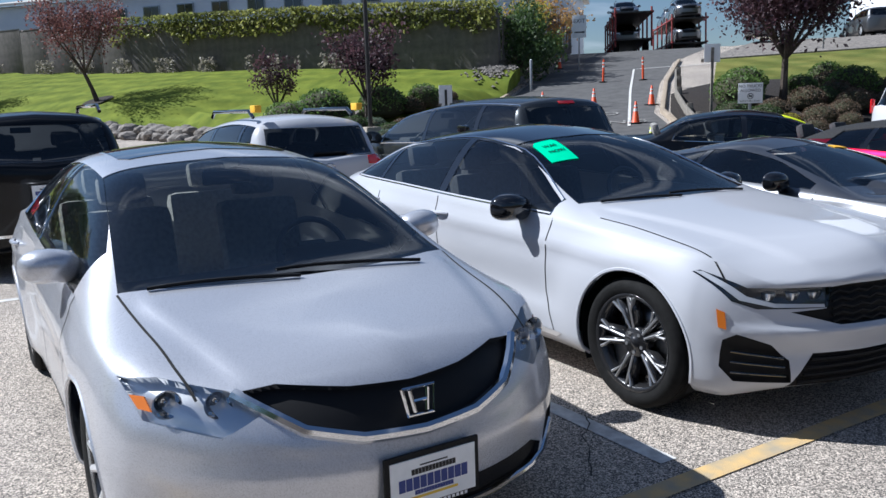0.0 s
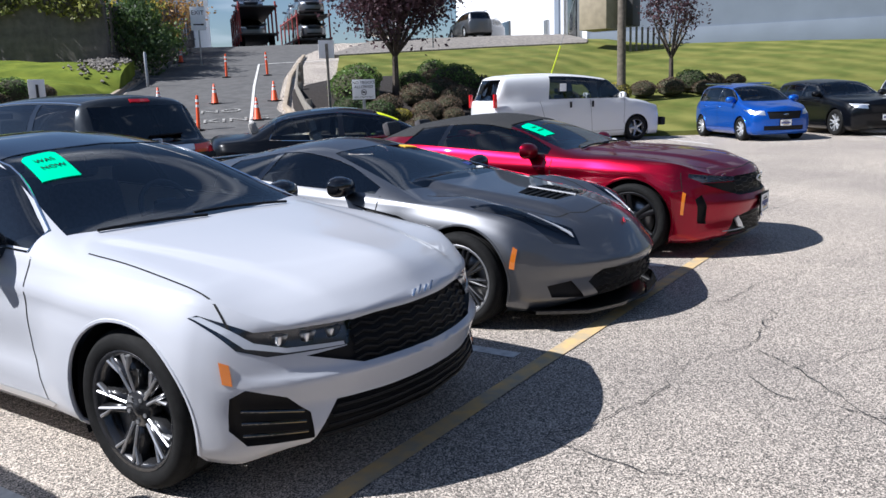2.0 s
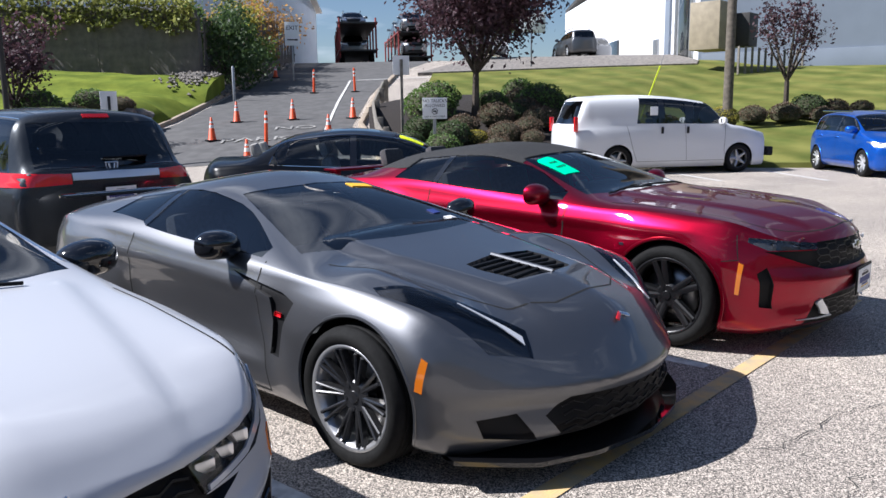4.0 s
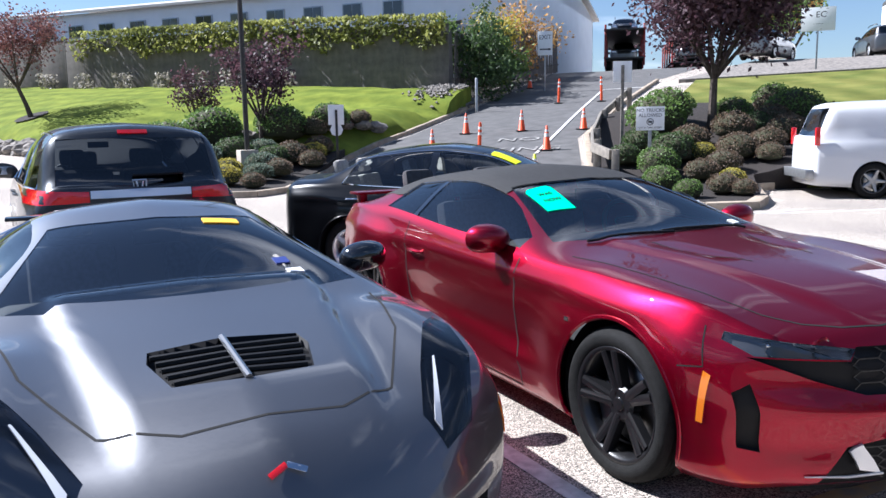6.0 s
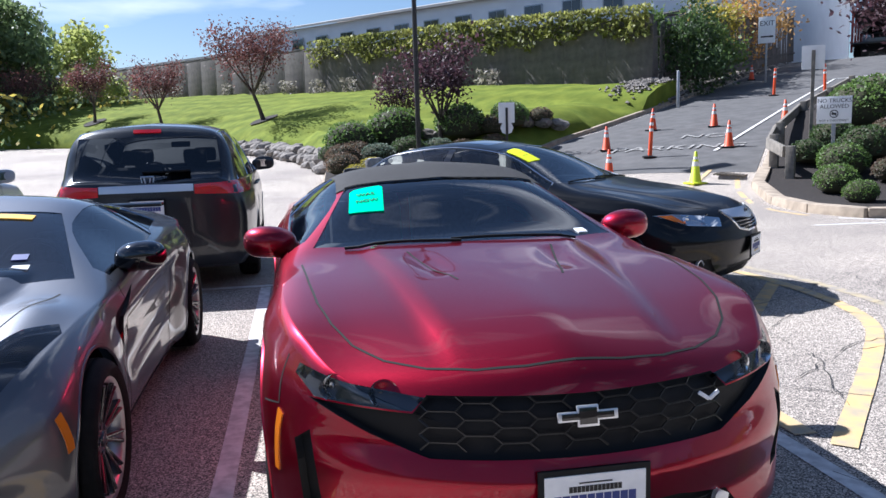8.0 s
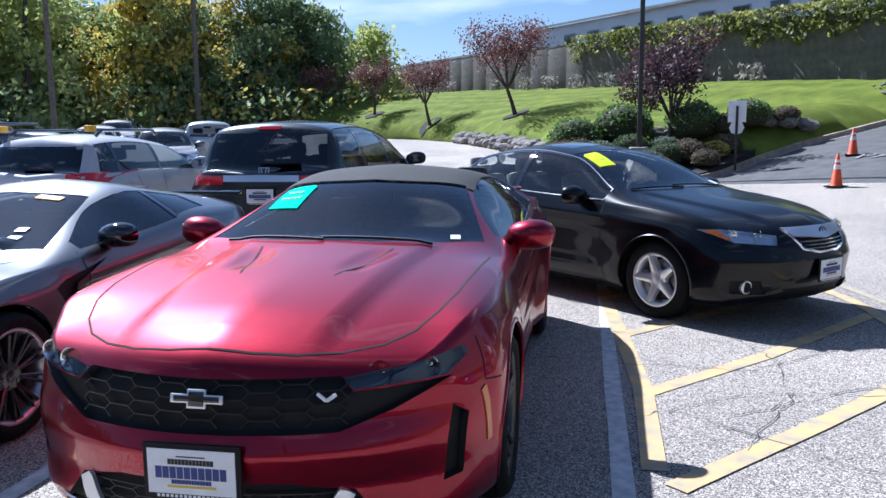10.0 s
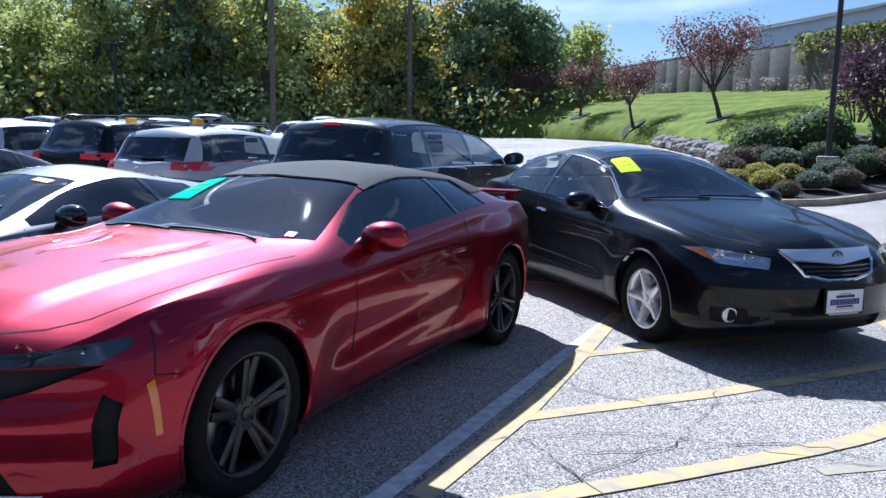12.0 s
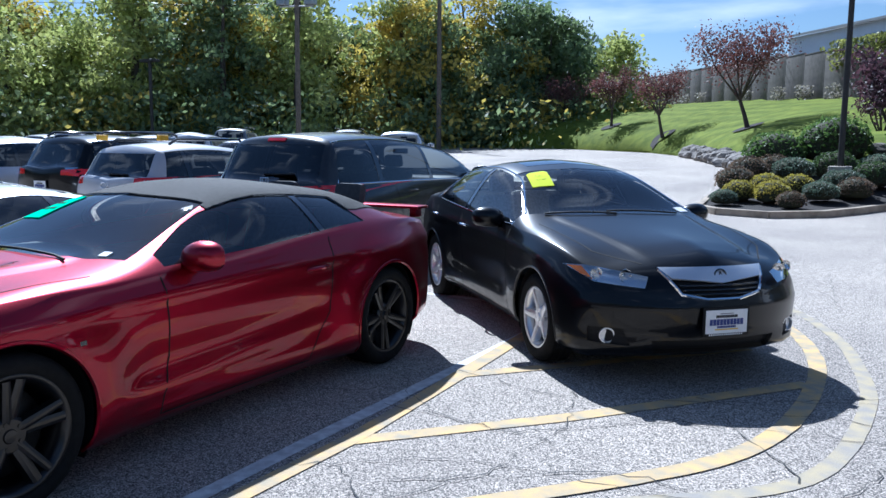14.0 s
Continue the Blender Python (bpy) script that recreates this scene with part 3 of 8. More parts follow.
    def seam(self, pts, plane, parent, side=0, width=0.009, material=None, name="shut_line", lift=0.0012, sides=(1, -1)):
        """A thin line laid along the shell through 2D points of a plane."""
        out = []
        for s in (sides if plane in ("side", "top") else (1,)):
            verts, faces = [], []
            path = []
            for (a0, b0), (a1, b1) in zip(pts, pts[1:]):
                k = max(2, int(math.hypot(a1 - a0, b1 - b0) / 0.03))
                path += [(a0 + (a1 - a0) * i / k, b0 + (b1 - b0) * i / k) for i in range(k)]
            path.append(pts[-1])
            last = None
            for a, b in path:
                if plane == "side":
                    loc, n = self.project((a, 1.6 * s, b), (0, -s, 0))
                elif plane == "top":
                    loc, n = self.project((a, b * s, 2.6), (0, 0, -1))
                elif plane == "front":
                    loc, n = self.project((2.5, a, b), (-1, 0, 0))
                else:
                    loc, n = self.project((-8.0, a, b), (1, 0, 0))
                if loc is None:
                    continue
                verts.append((loc, n))
            vv = []
            for i, (loc, n) in enumerate(verts):
                d = verts[min(i + 1, len(verts) - 1)][0] - verts[max(i - 1, 0)][0]
                if d.length < 1e-6:
                    d = Vector((1, 0, 0))
                t = n.cross(d.normalized()).normalized() * width / 2
                vv += [loc + n * lift + t, loc + n * lift - t]
                if i:
                    k = 2 * i
                    faces.append((k - 2, k - 1, k + 1, k))
            if faces:
                out.append(raw(name, vv, faces, material or M["gap"], parent))
        return out


def wheel_set(R, rim_r, width, style, mats, spokes=5):
    """Meshes for a wheel at the origin, its face towards +y."""
    tyre = bmesh.new()
    w = width / 2
    prof = [(rim_r - 0.012, -w * 0.8), (rim_r + 0.012, -w * 0.95), ((R + rim_r) / 2, -w * 1.04), (R - 0.022, -w * 0.94), (R - 0.004, -w * 0.75)]
    for k in range(-3, 4):
        y = w * 0.72 * k / 3.5
        prof += [(R, y - 0.011), (R - 0.006, y - 0.009), (R - 0.006, y - 0.004), (R, y - 0.002)] if k else [(R, y)]
    prof += [(R - 0.004, w * 0.75), (R - 0.022, w * 0.94), ((R + rim_r) / 2, w * 1.04), (rim_r + 0.012, w * 0.95), (rim_r - 0.012, w * 0.8)]
    add_lathe(tyre, prof, 48)
    rim = bmesh.new()
    add_lathe(rim, [(rim_r - 0.004, -w * 0.8), (rim_r - 0.03, -w * 0.6), (rim_r - 0.035, w * 0.45), (rim_r - 0.02, w * 0.8), (rim_r + 0.003, w * 0.92), (rim_r + 0.006, w * 0.86), (rim_r - 0.004, w * 0.7)], 48)
    sp = bmesh.new()
    hub_y = w * (0.62 if style != "deep" else 0.45)

    def beam(a0, a1, r0, r1, w0, w1, y0, y1, dep=0.028, sp=sp):
        p0, p1 = Vector((math.cos(a0) * r0, y0, math.sin(a0) * r0)), Vector((math.cos(a1) * r1, y1, math.sin(a1) * r1))
        d = (p1 - p0).normalized()
        t = Vector((d.z, 0, -d.x)).normalized()
        up = t.cross(d).normalized()
        if up.y < 0:
            up = -up
        vs = []
        for p, ww in ((p0, w0), (p1, w1)):
            vs.append([sp.verts.new(p + t * ww + up * -dep), sp.verts.new(p + t * ww * 0.82 + up * 0.004), sp.verts.new(p + t * ww * 0.25 + up * 0.009),
                       sp.verts.new(p - t * ww * 0.25 + up * 0.009), sp.verts.new(p - t * ww * 0.82 + up * 0.004), sp.verts.new(p - t * ww + up * -dep)])
        for i in range(5):
            sp.faces.new((vs[0][i], vs[0][i + 1], vs[1][i + 1], vs[1][i]))
        sp.faces.new(vs[0][::-1])
        sp.faces.new(vs[1])
    re = rim_r - 0.018
    for k in range(spokes):
        a = 2 * math.pi * k / spokes + math.pi / 2
        s = math.pi / spokes
        if style == "split":
            beam(a - 0.10, a - s * 0.42, 0.06, re, 0.020, 0.016, hub_y, w * 0.84)
            beam(a + 0.10, a + s * 0.42, 0.06, re, 0.020, 0.016, hub_y, w * 0.84)
        elif style == "y":
            rm = rim_r * 0.55
            beam(a, a, 0.05, rm, 0.026, 0.022, hub_y, w * 0.76)
            beam(a, a - s * 0.45, rm * 0.9, re, 0.014, 0.012, w * 0.74, w * 0.86)
            beam(a, a + s * 0.45, rm * 0.9, re, 0.014, 0.012, w * 0.74, w * 0.86)
        elif style == "thin":
            beam(a - 0.05, a - s * 0.3, 0.06, re, 0.013, 0.010, hub_y, w * 0.86)
            beam(a + 0.05, a + s * 0.3, 0.06, re, 0.013, 0.010, hub_y, w * 0.86)
        elif style == "twin":
            for q in (-1, 1):
                beam(a + q * 0.20, a + q * s * 0.30, 0.055, re, 0.022, 0.024, hub_y - 0.010, w * 0.80 - 0.008, 0.04, rim)
                beam(a + q * 0.17, a + q * s * 0.26, 0.075, re, 0.008, 0.007, hub_y, w * 0.82, 0.012)
                beam(a + q * s * 0.30, a + q * s * 0.50, rim_r * 0.66, re, 0.004, 0.009, w * 0.74, w * 0.82, 0.012)
        elif style == "blade":
            beam(a - 0.14, a - s * 0.10, 0.05, re, 0.026, 0.022, hub_y, w * 0.84, 0.035)
            beam(a + 0.14, a + s * 0.34, 0.05, re, 0.030, 0.026, hub_y - 0.006, w * 0.80, 0.04)
        elif style == "star":
            beam(a, a, 0.05, re, 0.045, 0.024, hub_y, w * 0.84, 0.04)
        else:
            beam(a - 0.06, a + s * 0.25, 0.05, re, 0.030, 0.018, hub_y, w * 0.84, 0.035)
            beam(a + 0.12, a + s * 0.62, 0.05, re, 0.016, 0.012, hub_y, w * 0.84, 0.035)
    add_lathe(rim if style == "twin" else sp, [(0.085, hub_y - 0.05), (0.085, hub_y - 0.005), (0.07, hub_y + 0.008), (0.032, hub_y + 0.008), (0.028, hub_y + 0.016), (0.0005, hub_y + 0.018)], 24)
    for k in range(5):
        a = 2 * math.pi * k / 5
        add_lathe(sp, [(0.010, hub_y), (0.010, hub_y + 0.012), (0.0005, hub_y + 0.012)], 6, m=Matrix.Translation((0.055 * math.cos(a), 0.0, 0.055 * math.sin(a))))
    disc = bmesh.new()
    add_lathe(disc, [(0.07, w * 0.1), (rim_r * 0.74, w * 0.1), (rim_r * 0.74, w * 0.1 - 0.02), (0.07, w * 0.1 - 0.02)], 32)
    add_box(disc, rim_r * 0.45, rim_r * 0.82, w * 0.1 - 0.06, w * 0.1 + 0.03, -0.12, 0.10, 0.02)
    out = []
    for nm, bm, m in (("tyre", tyre, mats[0]), ("rim", rim, mats[1]), ("spokes", sp, mats[2]), ("brake_disc", disc, M["disc"])):
        bmesh.ops.recalc_face_normals(bm, faces=bm.faces[:])
        me = bpy.data.meshes.new(nm)
        bm.to_mesh(me)
        bm.free()
        me.materials.append(m)
        me.polygons.foreach_set("use_smooth", [nm != "spokes"] * len(me.polygons))
        out.append((nm, me))
    return out


def put_wheels(car, sp, meshes, meshes_r=None):
    for i, (x, s) in enumerate(((0, 1), (0, -1), (-sp["wheelbase"], 1), (-sp["wheelbase"], -1))):
        w = new("wheel")
        w.parent = car
        R = sp["R"] if i < 2 else sp.get("R_r", sp["R"])
        steer = sp.get("steer", 0) if i < 2 else 0
        w.matrix_basis = pose(x, s * (sp["track"] + (0 if i < 2 else sp.get("track_r", 0))), R, 0, 17 * i, (0 if s > 0 else 180) + steer)
        for nm, me in (meshes if i < 2 or meshes_r is None else meshes_r):
            o = new(nm, me)
            o.parent = w


def seat(parent, x, y, z, material, wide=0.50, h=0.62, head=True):
    bm = bmesh.new()
    add_box(bm, x - 0.28, x + 0.28, y - wide / 2, y + wide / 2, z - 0.14, z, 0.05)
    m = Matrix.Translation((x - 0.26, y, z - 0.04)) @ pose(0, 0, 0, 0, -14, 0)
    add_box(bm, -0.07, 0.07, -wide / 2 * 0.96, wide / 2 * 0.96, 0, h, 0.06, m)
    if head:
        add_box(bm, -0.06, 0.04, -0.13, 0.13, h + 0.03, h + 0.20, 0.045, m)
    return part("seat", bm, material, parent)


def interior(car, sp, cloth):
    s = sp["cabin"]          # dash x, seat x, rear seat x, seat height, half width
    bm = bmesh.new()
    add_box(bm, s["rear"], s["dash"] + 0.25, -s["w"], s["w"], 0.24, 0.34, 0.02)
    part("cabin_floor", bm, M["cloth"], car)
    bm = bmesh.new()
    add_box(bm, s["dash"] - 0.30, s["dash"] + 0.35, -s["w"], s["w"], s["z"] - 0.28, s["z"], 0.07)
    add_box(bm, s["dash"] - 0.36, s["dash"], 0.16, 0.58, s["z"] - 0.12, s["z"] + 0.055, 0.05)
    part("dashboard", bm, M["dash"], car)
    for y in (0.37, -0.37):
        seat(car, s["seat"], y, s["sz"], cloth)
    if s.get("rear_seat"):
        seat(car, s["rear_seat"], 0.33, s["sz"] + 0.03, cloth, 0.6, 0.58)
        seat(car, s["rear_seat"], -0.33, s["sz"] + 0.03, cloth, 0.6, 0.58)
    bm = bmesh.new()
    m = Matrix.Translation((s["dash"] - 0.47, 0.37, s["z"] - 0.02)) @ pose(0, 0, 0, 0, 65, 0)
    ring = 28
    pts = [m @ Vector((0.185 * math.cos(2 * math.pi * k / ring), 0.185 * math.sin(2 * math.pi * k / ring), 0)) for k in range(ring + 1)]
    add_tube(bm, pts, 0.016, 8, caps=False)
    add_box(bm, -0.07, 0.07, -0.075, 0.075, -0.03, 0.02, 0.02, m)
    add_box(bm, -0.015, 0.015, -0.18, 0.18, -0.012, 0.008, 0.004, m)
    part("steering_wheel", bm, M["dash"], car)
    bm = bmesh.new()
    mz = sp["mirror_in"]
    add_box(bm, mz[0] - 0.02, mz[0] + 0.01, -0.12, 0.12, mz[1] - 0.04, mz[1] + 0.035, 0.012)
    part("inside_mirror", bm, M["black"], car)


def mirrors(car, x, y, z, material, scale=1.0, arm=None):
    for s in (1, -1):
        bm = bmesh.new()
        r = bmesh.ops.create_uvsphere(bm, u_segments=20, v_segments=12, radius=1.0)
        for v in r["verts"]:
            c = v.co
            k = 1.0 if c.x > 0 else 0.25
            v.co = Vector((c.x * 0.095 * k, math.copysign(abs(c.y) ** 0.75, c.y) * 0.125, math.copysign(abs(c.z) ** 0.75, c.z) * 0.075)) * scale
            v.co.x -= abs(v.co.y) * 0.12
            v.co.z -= max(0, -v.co.y) * 0.15
        bmesh.ops.transform(bm, matrix=Matrix.Translation((x, y * s, z)) @ Matrix.Diagonal((1, s, 1, 1)), verts=bm.verts[:])
        bmesh.ops.recalc_face_normals(bm, faces=bm.faces[:])
        mir = part("door_mirror", bm, material, car)
        a = arm or 0.16
        part("mirror_arm", tube([(x + 0.03, (y - a) * s, z - 0.10), (x + 0.01, (y - 0.09) * s, z - 0.06), (x, (y - 0.02) * s, z - 0.03)], [0.03, 0.026, 0.03], 10), M["black"], mir)
        bm = bmesh.new()
        add_box(bm, x - 0.032, x - 0.026, (y - 0.09) * s if s > 0 else -(y + 0.09), (y + 0.09) * s if s > 0 else -(y - 0.09), z - 0.05, z + 0.05, 0.0)
        part("mirror_glass", bm, M["chrome"], mir, "silvered mirror glass")


def patch(body, name, poly, plane, material, parent, lift=0.003, side=1, label="", grid=0.05):
    """A sheet laid on the shell inside an outline, standing a little proud."""
    bm = bmesh.new()
    bm.faces.new([bm.verts.new((a, b, 0)) for a, b in poly])
    for k in range(2):
        lo, hi = min(p[k] for p in poly), max(p[k] for p in poly)
        c = lo + grid
        while c < hi:
            co, no = [0, 0, 0], [0, 0, 0]
            co[k], no[k] = c, 1
            bmesh.ops.bisect_plane(bm, geom=bm.verts[:] + bm.edges[:] + bm.faces[:], plane_co=co, plane_no=no)
            c += grid
    bm.verts.ensure_lookup_table()
    ok = True
    for v in bm.verts:
        a, b = v.co.x, v.co.y
        if plane == "side":
            loc, n = body.project((a, 1.6 * side, b), (0, -side, 0))
        elif plane == "top":
            loc, n = body.project((a, b, 2.6), (0, 0, -1))
        elif plane == "front":
            loc, n = body.project((2.5, a, b), (-1, 0, 0))
        else:
            loc, n = body.project((-8.0, a, b), (1, 0, 0))
        if loc is None:
            ok = False
            break
        v.co = loc + n * lift
    if not ok:
        bm.free()
        return None
    rim = [e for e in bm.edges if e.is_boundary]
    r = bmesh.ops.extrude_edge_only(bm, edges=rim)
    for g in r["geom"]:
        if isinstance(g, bmesh.types.BMVert):
            g.co -= body.normal(g.co) * (lift + 0.003)
    bmesh.ops.recalc_face_normals(bm, faces=bm.faces[:])
    return part(name, bm, material, parent, label)


def plate(parent, m, label="white dealer plate in a dark frame", w=0.305, h=0.152, style="dealer"):
    """A number plate with bars for the writing, facing local +x."""
    base = part("plate_frame", box(-0.012, 0.0, -w / 2 - 0.018, w / 2 + 0.018, -h / 2 - 0.018, h / 2 + 0.018, 0.005), M["black"], parent)
    base.matrix_basis = m
    part("plate", box(0.0, 0.004, -w / 2, w / 2, -h / 2, h / 2, 0.0), M["plate_white"], base, label)
    if style == "dealer":
        rows = [(0.052, 0.10, 0.004, "ink_black"), (0.034, 0.16, 0.018, "ink_black"), (-0.003, 0.25, 0.040, "ink_blue"), (-0.034, 0.14, 0.014, "ink_blue"), (-0.050, 0.17, 0.008, "ink_yellow")]
        for z, ww, hh, ink in rows:
            n = max(4, int(ww / (0.50 * hh + 0.003))) if hh > 0.01 else 1
            step = ww / n
            for k in range(n):
                y = -ww / 2 + step * k
                part("plate_mark", box(0.004, 0.0052, y, y + step * (0.88 if n > 1 else 1), z - hh / 2, z + hh / 2), M[ink], base)
        for k in range(16):
            part("plate_mark", box(0.0005, 0.0018, -0.125 + 0.0158 * k, -0.115 + 0.0158 * k, -h / 2 - 0.014, -h / 2 - 0.004), M["plate_white"], base)
    return base


ARCH_N = 40


def arch(x, r, z, flat=0.0):
    return [(x + r * math.cos(2 * math.pi * k / ARCH_N), z + r * math.sin(2 * math.pi * k / ARCH_N)) for k in range(ARCH_N)]


def build_car(name, sp, label, group=""):
    """The shell, its wheels, arches, glass and cabin, from a table of curves and outlines. Returns the thing and its body."""
    car = tagged(new(name), label, sp.get("category", "car"), group)
    b = Body(sp)
    pm, wb, R = sp["paint"], sp["wheelbase"], sp["R"]
    ra = sp.get("arch", R + 0.045)
    outer = lambda c, n: abs(c.y) > 0.45 and c.z < sp.get("arch_top", 0.85)
    lows = b.cut(arch(0, ra, R), "side", outer) + b.cut(arch(-wb, ra + sp.get("arch_r", 0), R), "side", outer)
    for r in lows:
        b.lift("", r, None, None, drop=True)
    for cut in sp.get("cuts", ()):
        nm, poly, plane, cond, material, off = cut[:6]
        opt = cut[6] if len(cut) > 6 else {}
        ids = b.cut(poly, plane, cond, opt.get("mirror", False))
        for r in ids:
            for s in ((1, -1) if plane == "side" else (0,)):
                ob = b.lift(nm, r, material, car, off, s, opt.get("label", ""), opt.get("drop", False))
    # arch liners and lips
    for x in (0, -wb):
        rr = ra + (sp.get("arch_r", 0) if x else 0)
        for s in (1, -1):
            bm = bmesh.new()
            w_out = float(curve_at(sp["wm"], x)) - 0.015
            add_lathe(bm, [(0.05, w_out - 0.36), (rr + 0.004, w_out - 0.36), (rr + 0.004, w_out - 0.02)], 40, m=Matrix.Translation((x, 0, R)) @ Matrix.Diagonal((1, s, 1, 1)))
            bmesh.ops.bisect_plane(bm, geom=bm.verts[:] + bm.edges[:] + bm.faces[:], plane_co=(0, 0, float(curve_at(sp["bot"], x)) - 0.01), plane_no=(0, 0, -1), clear_outer=True)
            part("arch_liner", bm, M["black"], car)
            lipc = sp.get("lip", pm)
            pts = []
            for k in range(0, 41):
                a = radians(-28 + 236 * k / 40)
                px, pz = x + (rr + 0.002) * math.cos(a), R + (rr + 0.002) * math.sin(a)
                if pz < float(curve_at(sp["bot"], px)) + 0.01:
                    continue
                loc, n = b.project((px + 0.01 * math.cos(a), 1.6 * s, pz + 0.01 * math.sin(a)), (0, -s, 0))
                if loc and abs(loc.y) > 0.5:
                    pts.append((px, loc.y - 0.004 * s, pz))
            if len(pts) > 4:
                part("arch_lip", tube(pts, sp.get("lip_r", 0.011), 6), lipc, car)
    for pts, plane, *rest in sp.get("seams", ()):
        b.seam(pts, plane, car, **(rest[0] if rest else {}))
    interior(car, sp, sp.get("cloth", M["cloth"]))
    put_wheels(car, sp, *sp["wheels"])
    if sp.get("mirror"):
        x, y, z, mm, k = sp["mirror"]
        mirrors(car, x, y, z, mm, k)
    for x, z in sp.get("handles", ()):
        for s in (1, -1):
            loc, n = b.project((x, 1.6 * s, z), (0, -s, 0))
            if loc:
                bm = bmesh.new()
                y = loc.y
                add_tube(bm, [(x - 0.10, y, z - 0.006), (x - 0.075, y + 0.022 * s, z), (x, y + 0.030 * s, z + 0.004), (x + 0.075, y + 0.022 * s, z + 0.002), (x + 0.10, y, z - 0.002)], [0.010, 0.013, 0.013, 0.013, 0.010], 8)
                part("door_handle", bm, sp.get("handle_mat", pm), car)
    for x0, y0, x1, y1 in sp.get("wipers", ()):
        p = []
        for k in range(9):
            t = k / 8
            loc, n = b.project((x0 + (x1 - x0) * t, y0 + (y1 - y0) * t, 2.6), (0, 0, -1))
            if loc:
                p.append(loc + n * (0.010 + 0.006 * math.sin(math.pi * t)))
        if len(p) > 3:
            part("wiper", tube(p, [0.0075] * len(p), 6), M["black"], car)
    return car, b


FRONT = lambda c, n: c.x > 0.15 and n.x > 0.12
HIGH = lambda z: (lambda c, n: c.z > z)
SIDE = lambda z: (lambda c, n: c.z > z and abs(n.y) > 0.25)
TOP = lambda z: (lambda c, n: c.z > z and n.z > 0.1)

# ---- car specifications ----
def spec(front, wb, tail, H, hw, R, nose, hood, cowl, hdr, roof, rhdr, deck, end, belt, paint_mat, roof_w=0.60, bot=0.18, wt=3.2, bow=0.16, hoodw=1.3, **kw):
    """Curves from a few profile points (x, z) along the centre line. Lengths run from the front axle."""
    rear = -wb - tail
    cx, hx, rx, dx = cowl[0], hdr[0], rhdr[0], deck[0]
    bz = lambda x: float(curve_at(belt, x))
    xh = 0.0 if cx < -0.25 else cx + 0.26
    d = dict(front=front, rear=rear, wheelbase=wb, R=R, paint=paint_mat, belt=belt)
    d["top"] = [(rear, end[1]), (rear + 0.12, end[1] + 0.02), deck, rhdr, roof, hdr, cowl, (xh, hood), (max(front * 0.72, xh + 0.15), (hood + nose) / 2 + 0.02), (front, nose)]
    d["wm"] = [(rear, hw * 0.90), (rear + 0.45, hw * 0.965), (-wb, hw), (-wb / 2, hw * 0.985), (0, hw), (front - 0.45, hw * 0.975), (front, hw * 0.90)]
    d["wb"] = [(rear, hw * 0.80), (-wb - 0.2, hw * 0.92), (-wb * 0.6, hw * 0.95), (cx, hw * 0.945), (xh, hw * 0.93), (max(front * 0.6, xh + 0.12), hw * 0.86), (front, hw * 0.74)]
    d["bot"] = [(rear, bot + 0.10), (-wb - 0.35, bot + 0.05), (-wb, bot), (0, bot), (front - 0.2, bot), (front, bot + 0.02)]
    d["wr"] = [(rear, hw * 0.66), (dx, hw * 0.74), (rx, roof_w), (hx, roof_w), (cx - 0.06, hw * 0.86), (xh, hw * 0.80), (front, hw * 0.60)]
    d["zr"] = [(rear, end[1] - 0.03), (dx, max(deck[1] - 0.02, bz(dx) + 0.01)), (rx, rhdr[1] - 0.03), (roof[0], roof[1] - 0.035), (hx, hdr[1] - 0.03), (cx - 0.06, cowl[1] + 0.0), (xh, hood - 0.01), (front, nose - 0.03)]
    d["wt"] = [(rear, 1.6), (dx, 2.0), (rx, wt), (hx, wt), (cx, 1.8), (xh, hoodw), (front, hoodw)]
    f0 = front

    def deform(x, y, z):
        k = smooth01((x - 0.25) / (f0 - 0.25)) * bow * (y / hw) ** 2
        kr = smooth01((-x - wb - 0.1) / max(0.2, tail - 0.1)) * bow * 0.6 * (y / hw) ** 2
        return (x - k + kr, y, z)
    d["deform"] = kw.pop("deform", deform)
    d["cabin"] = dict(dash=cx - 0.42, seat=cx - 1.35, rear_seat=cx - 2.2, z=cowl[1] - 0.04, sz=0.52, w=hw * 0.78, rear=rx - 0.15)
    d["mirror_in"] = (hx + 0.05, hdr[1] - 0.10)
    d["track"] = hw - 0.125
    d["hw"], d["cowl"], d["hdr"], d["rhdr"], d["deck"] = hw, cowl, hdr, rhdr, deck
    d.update(kw)
    return d


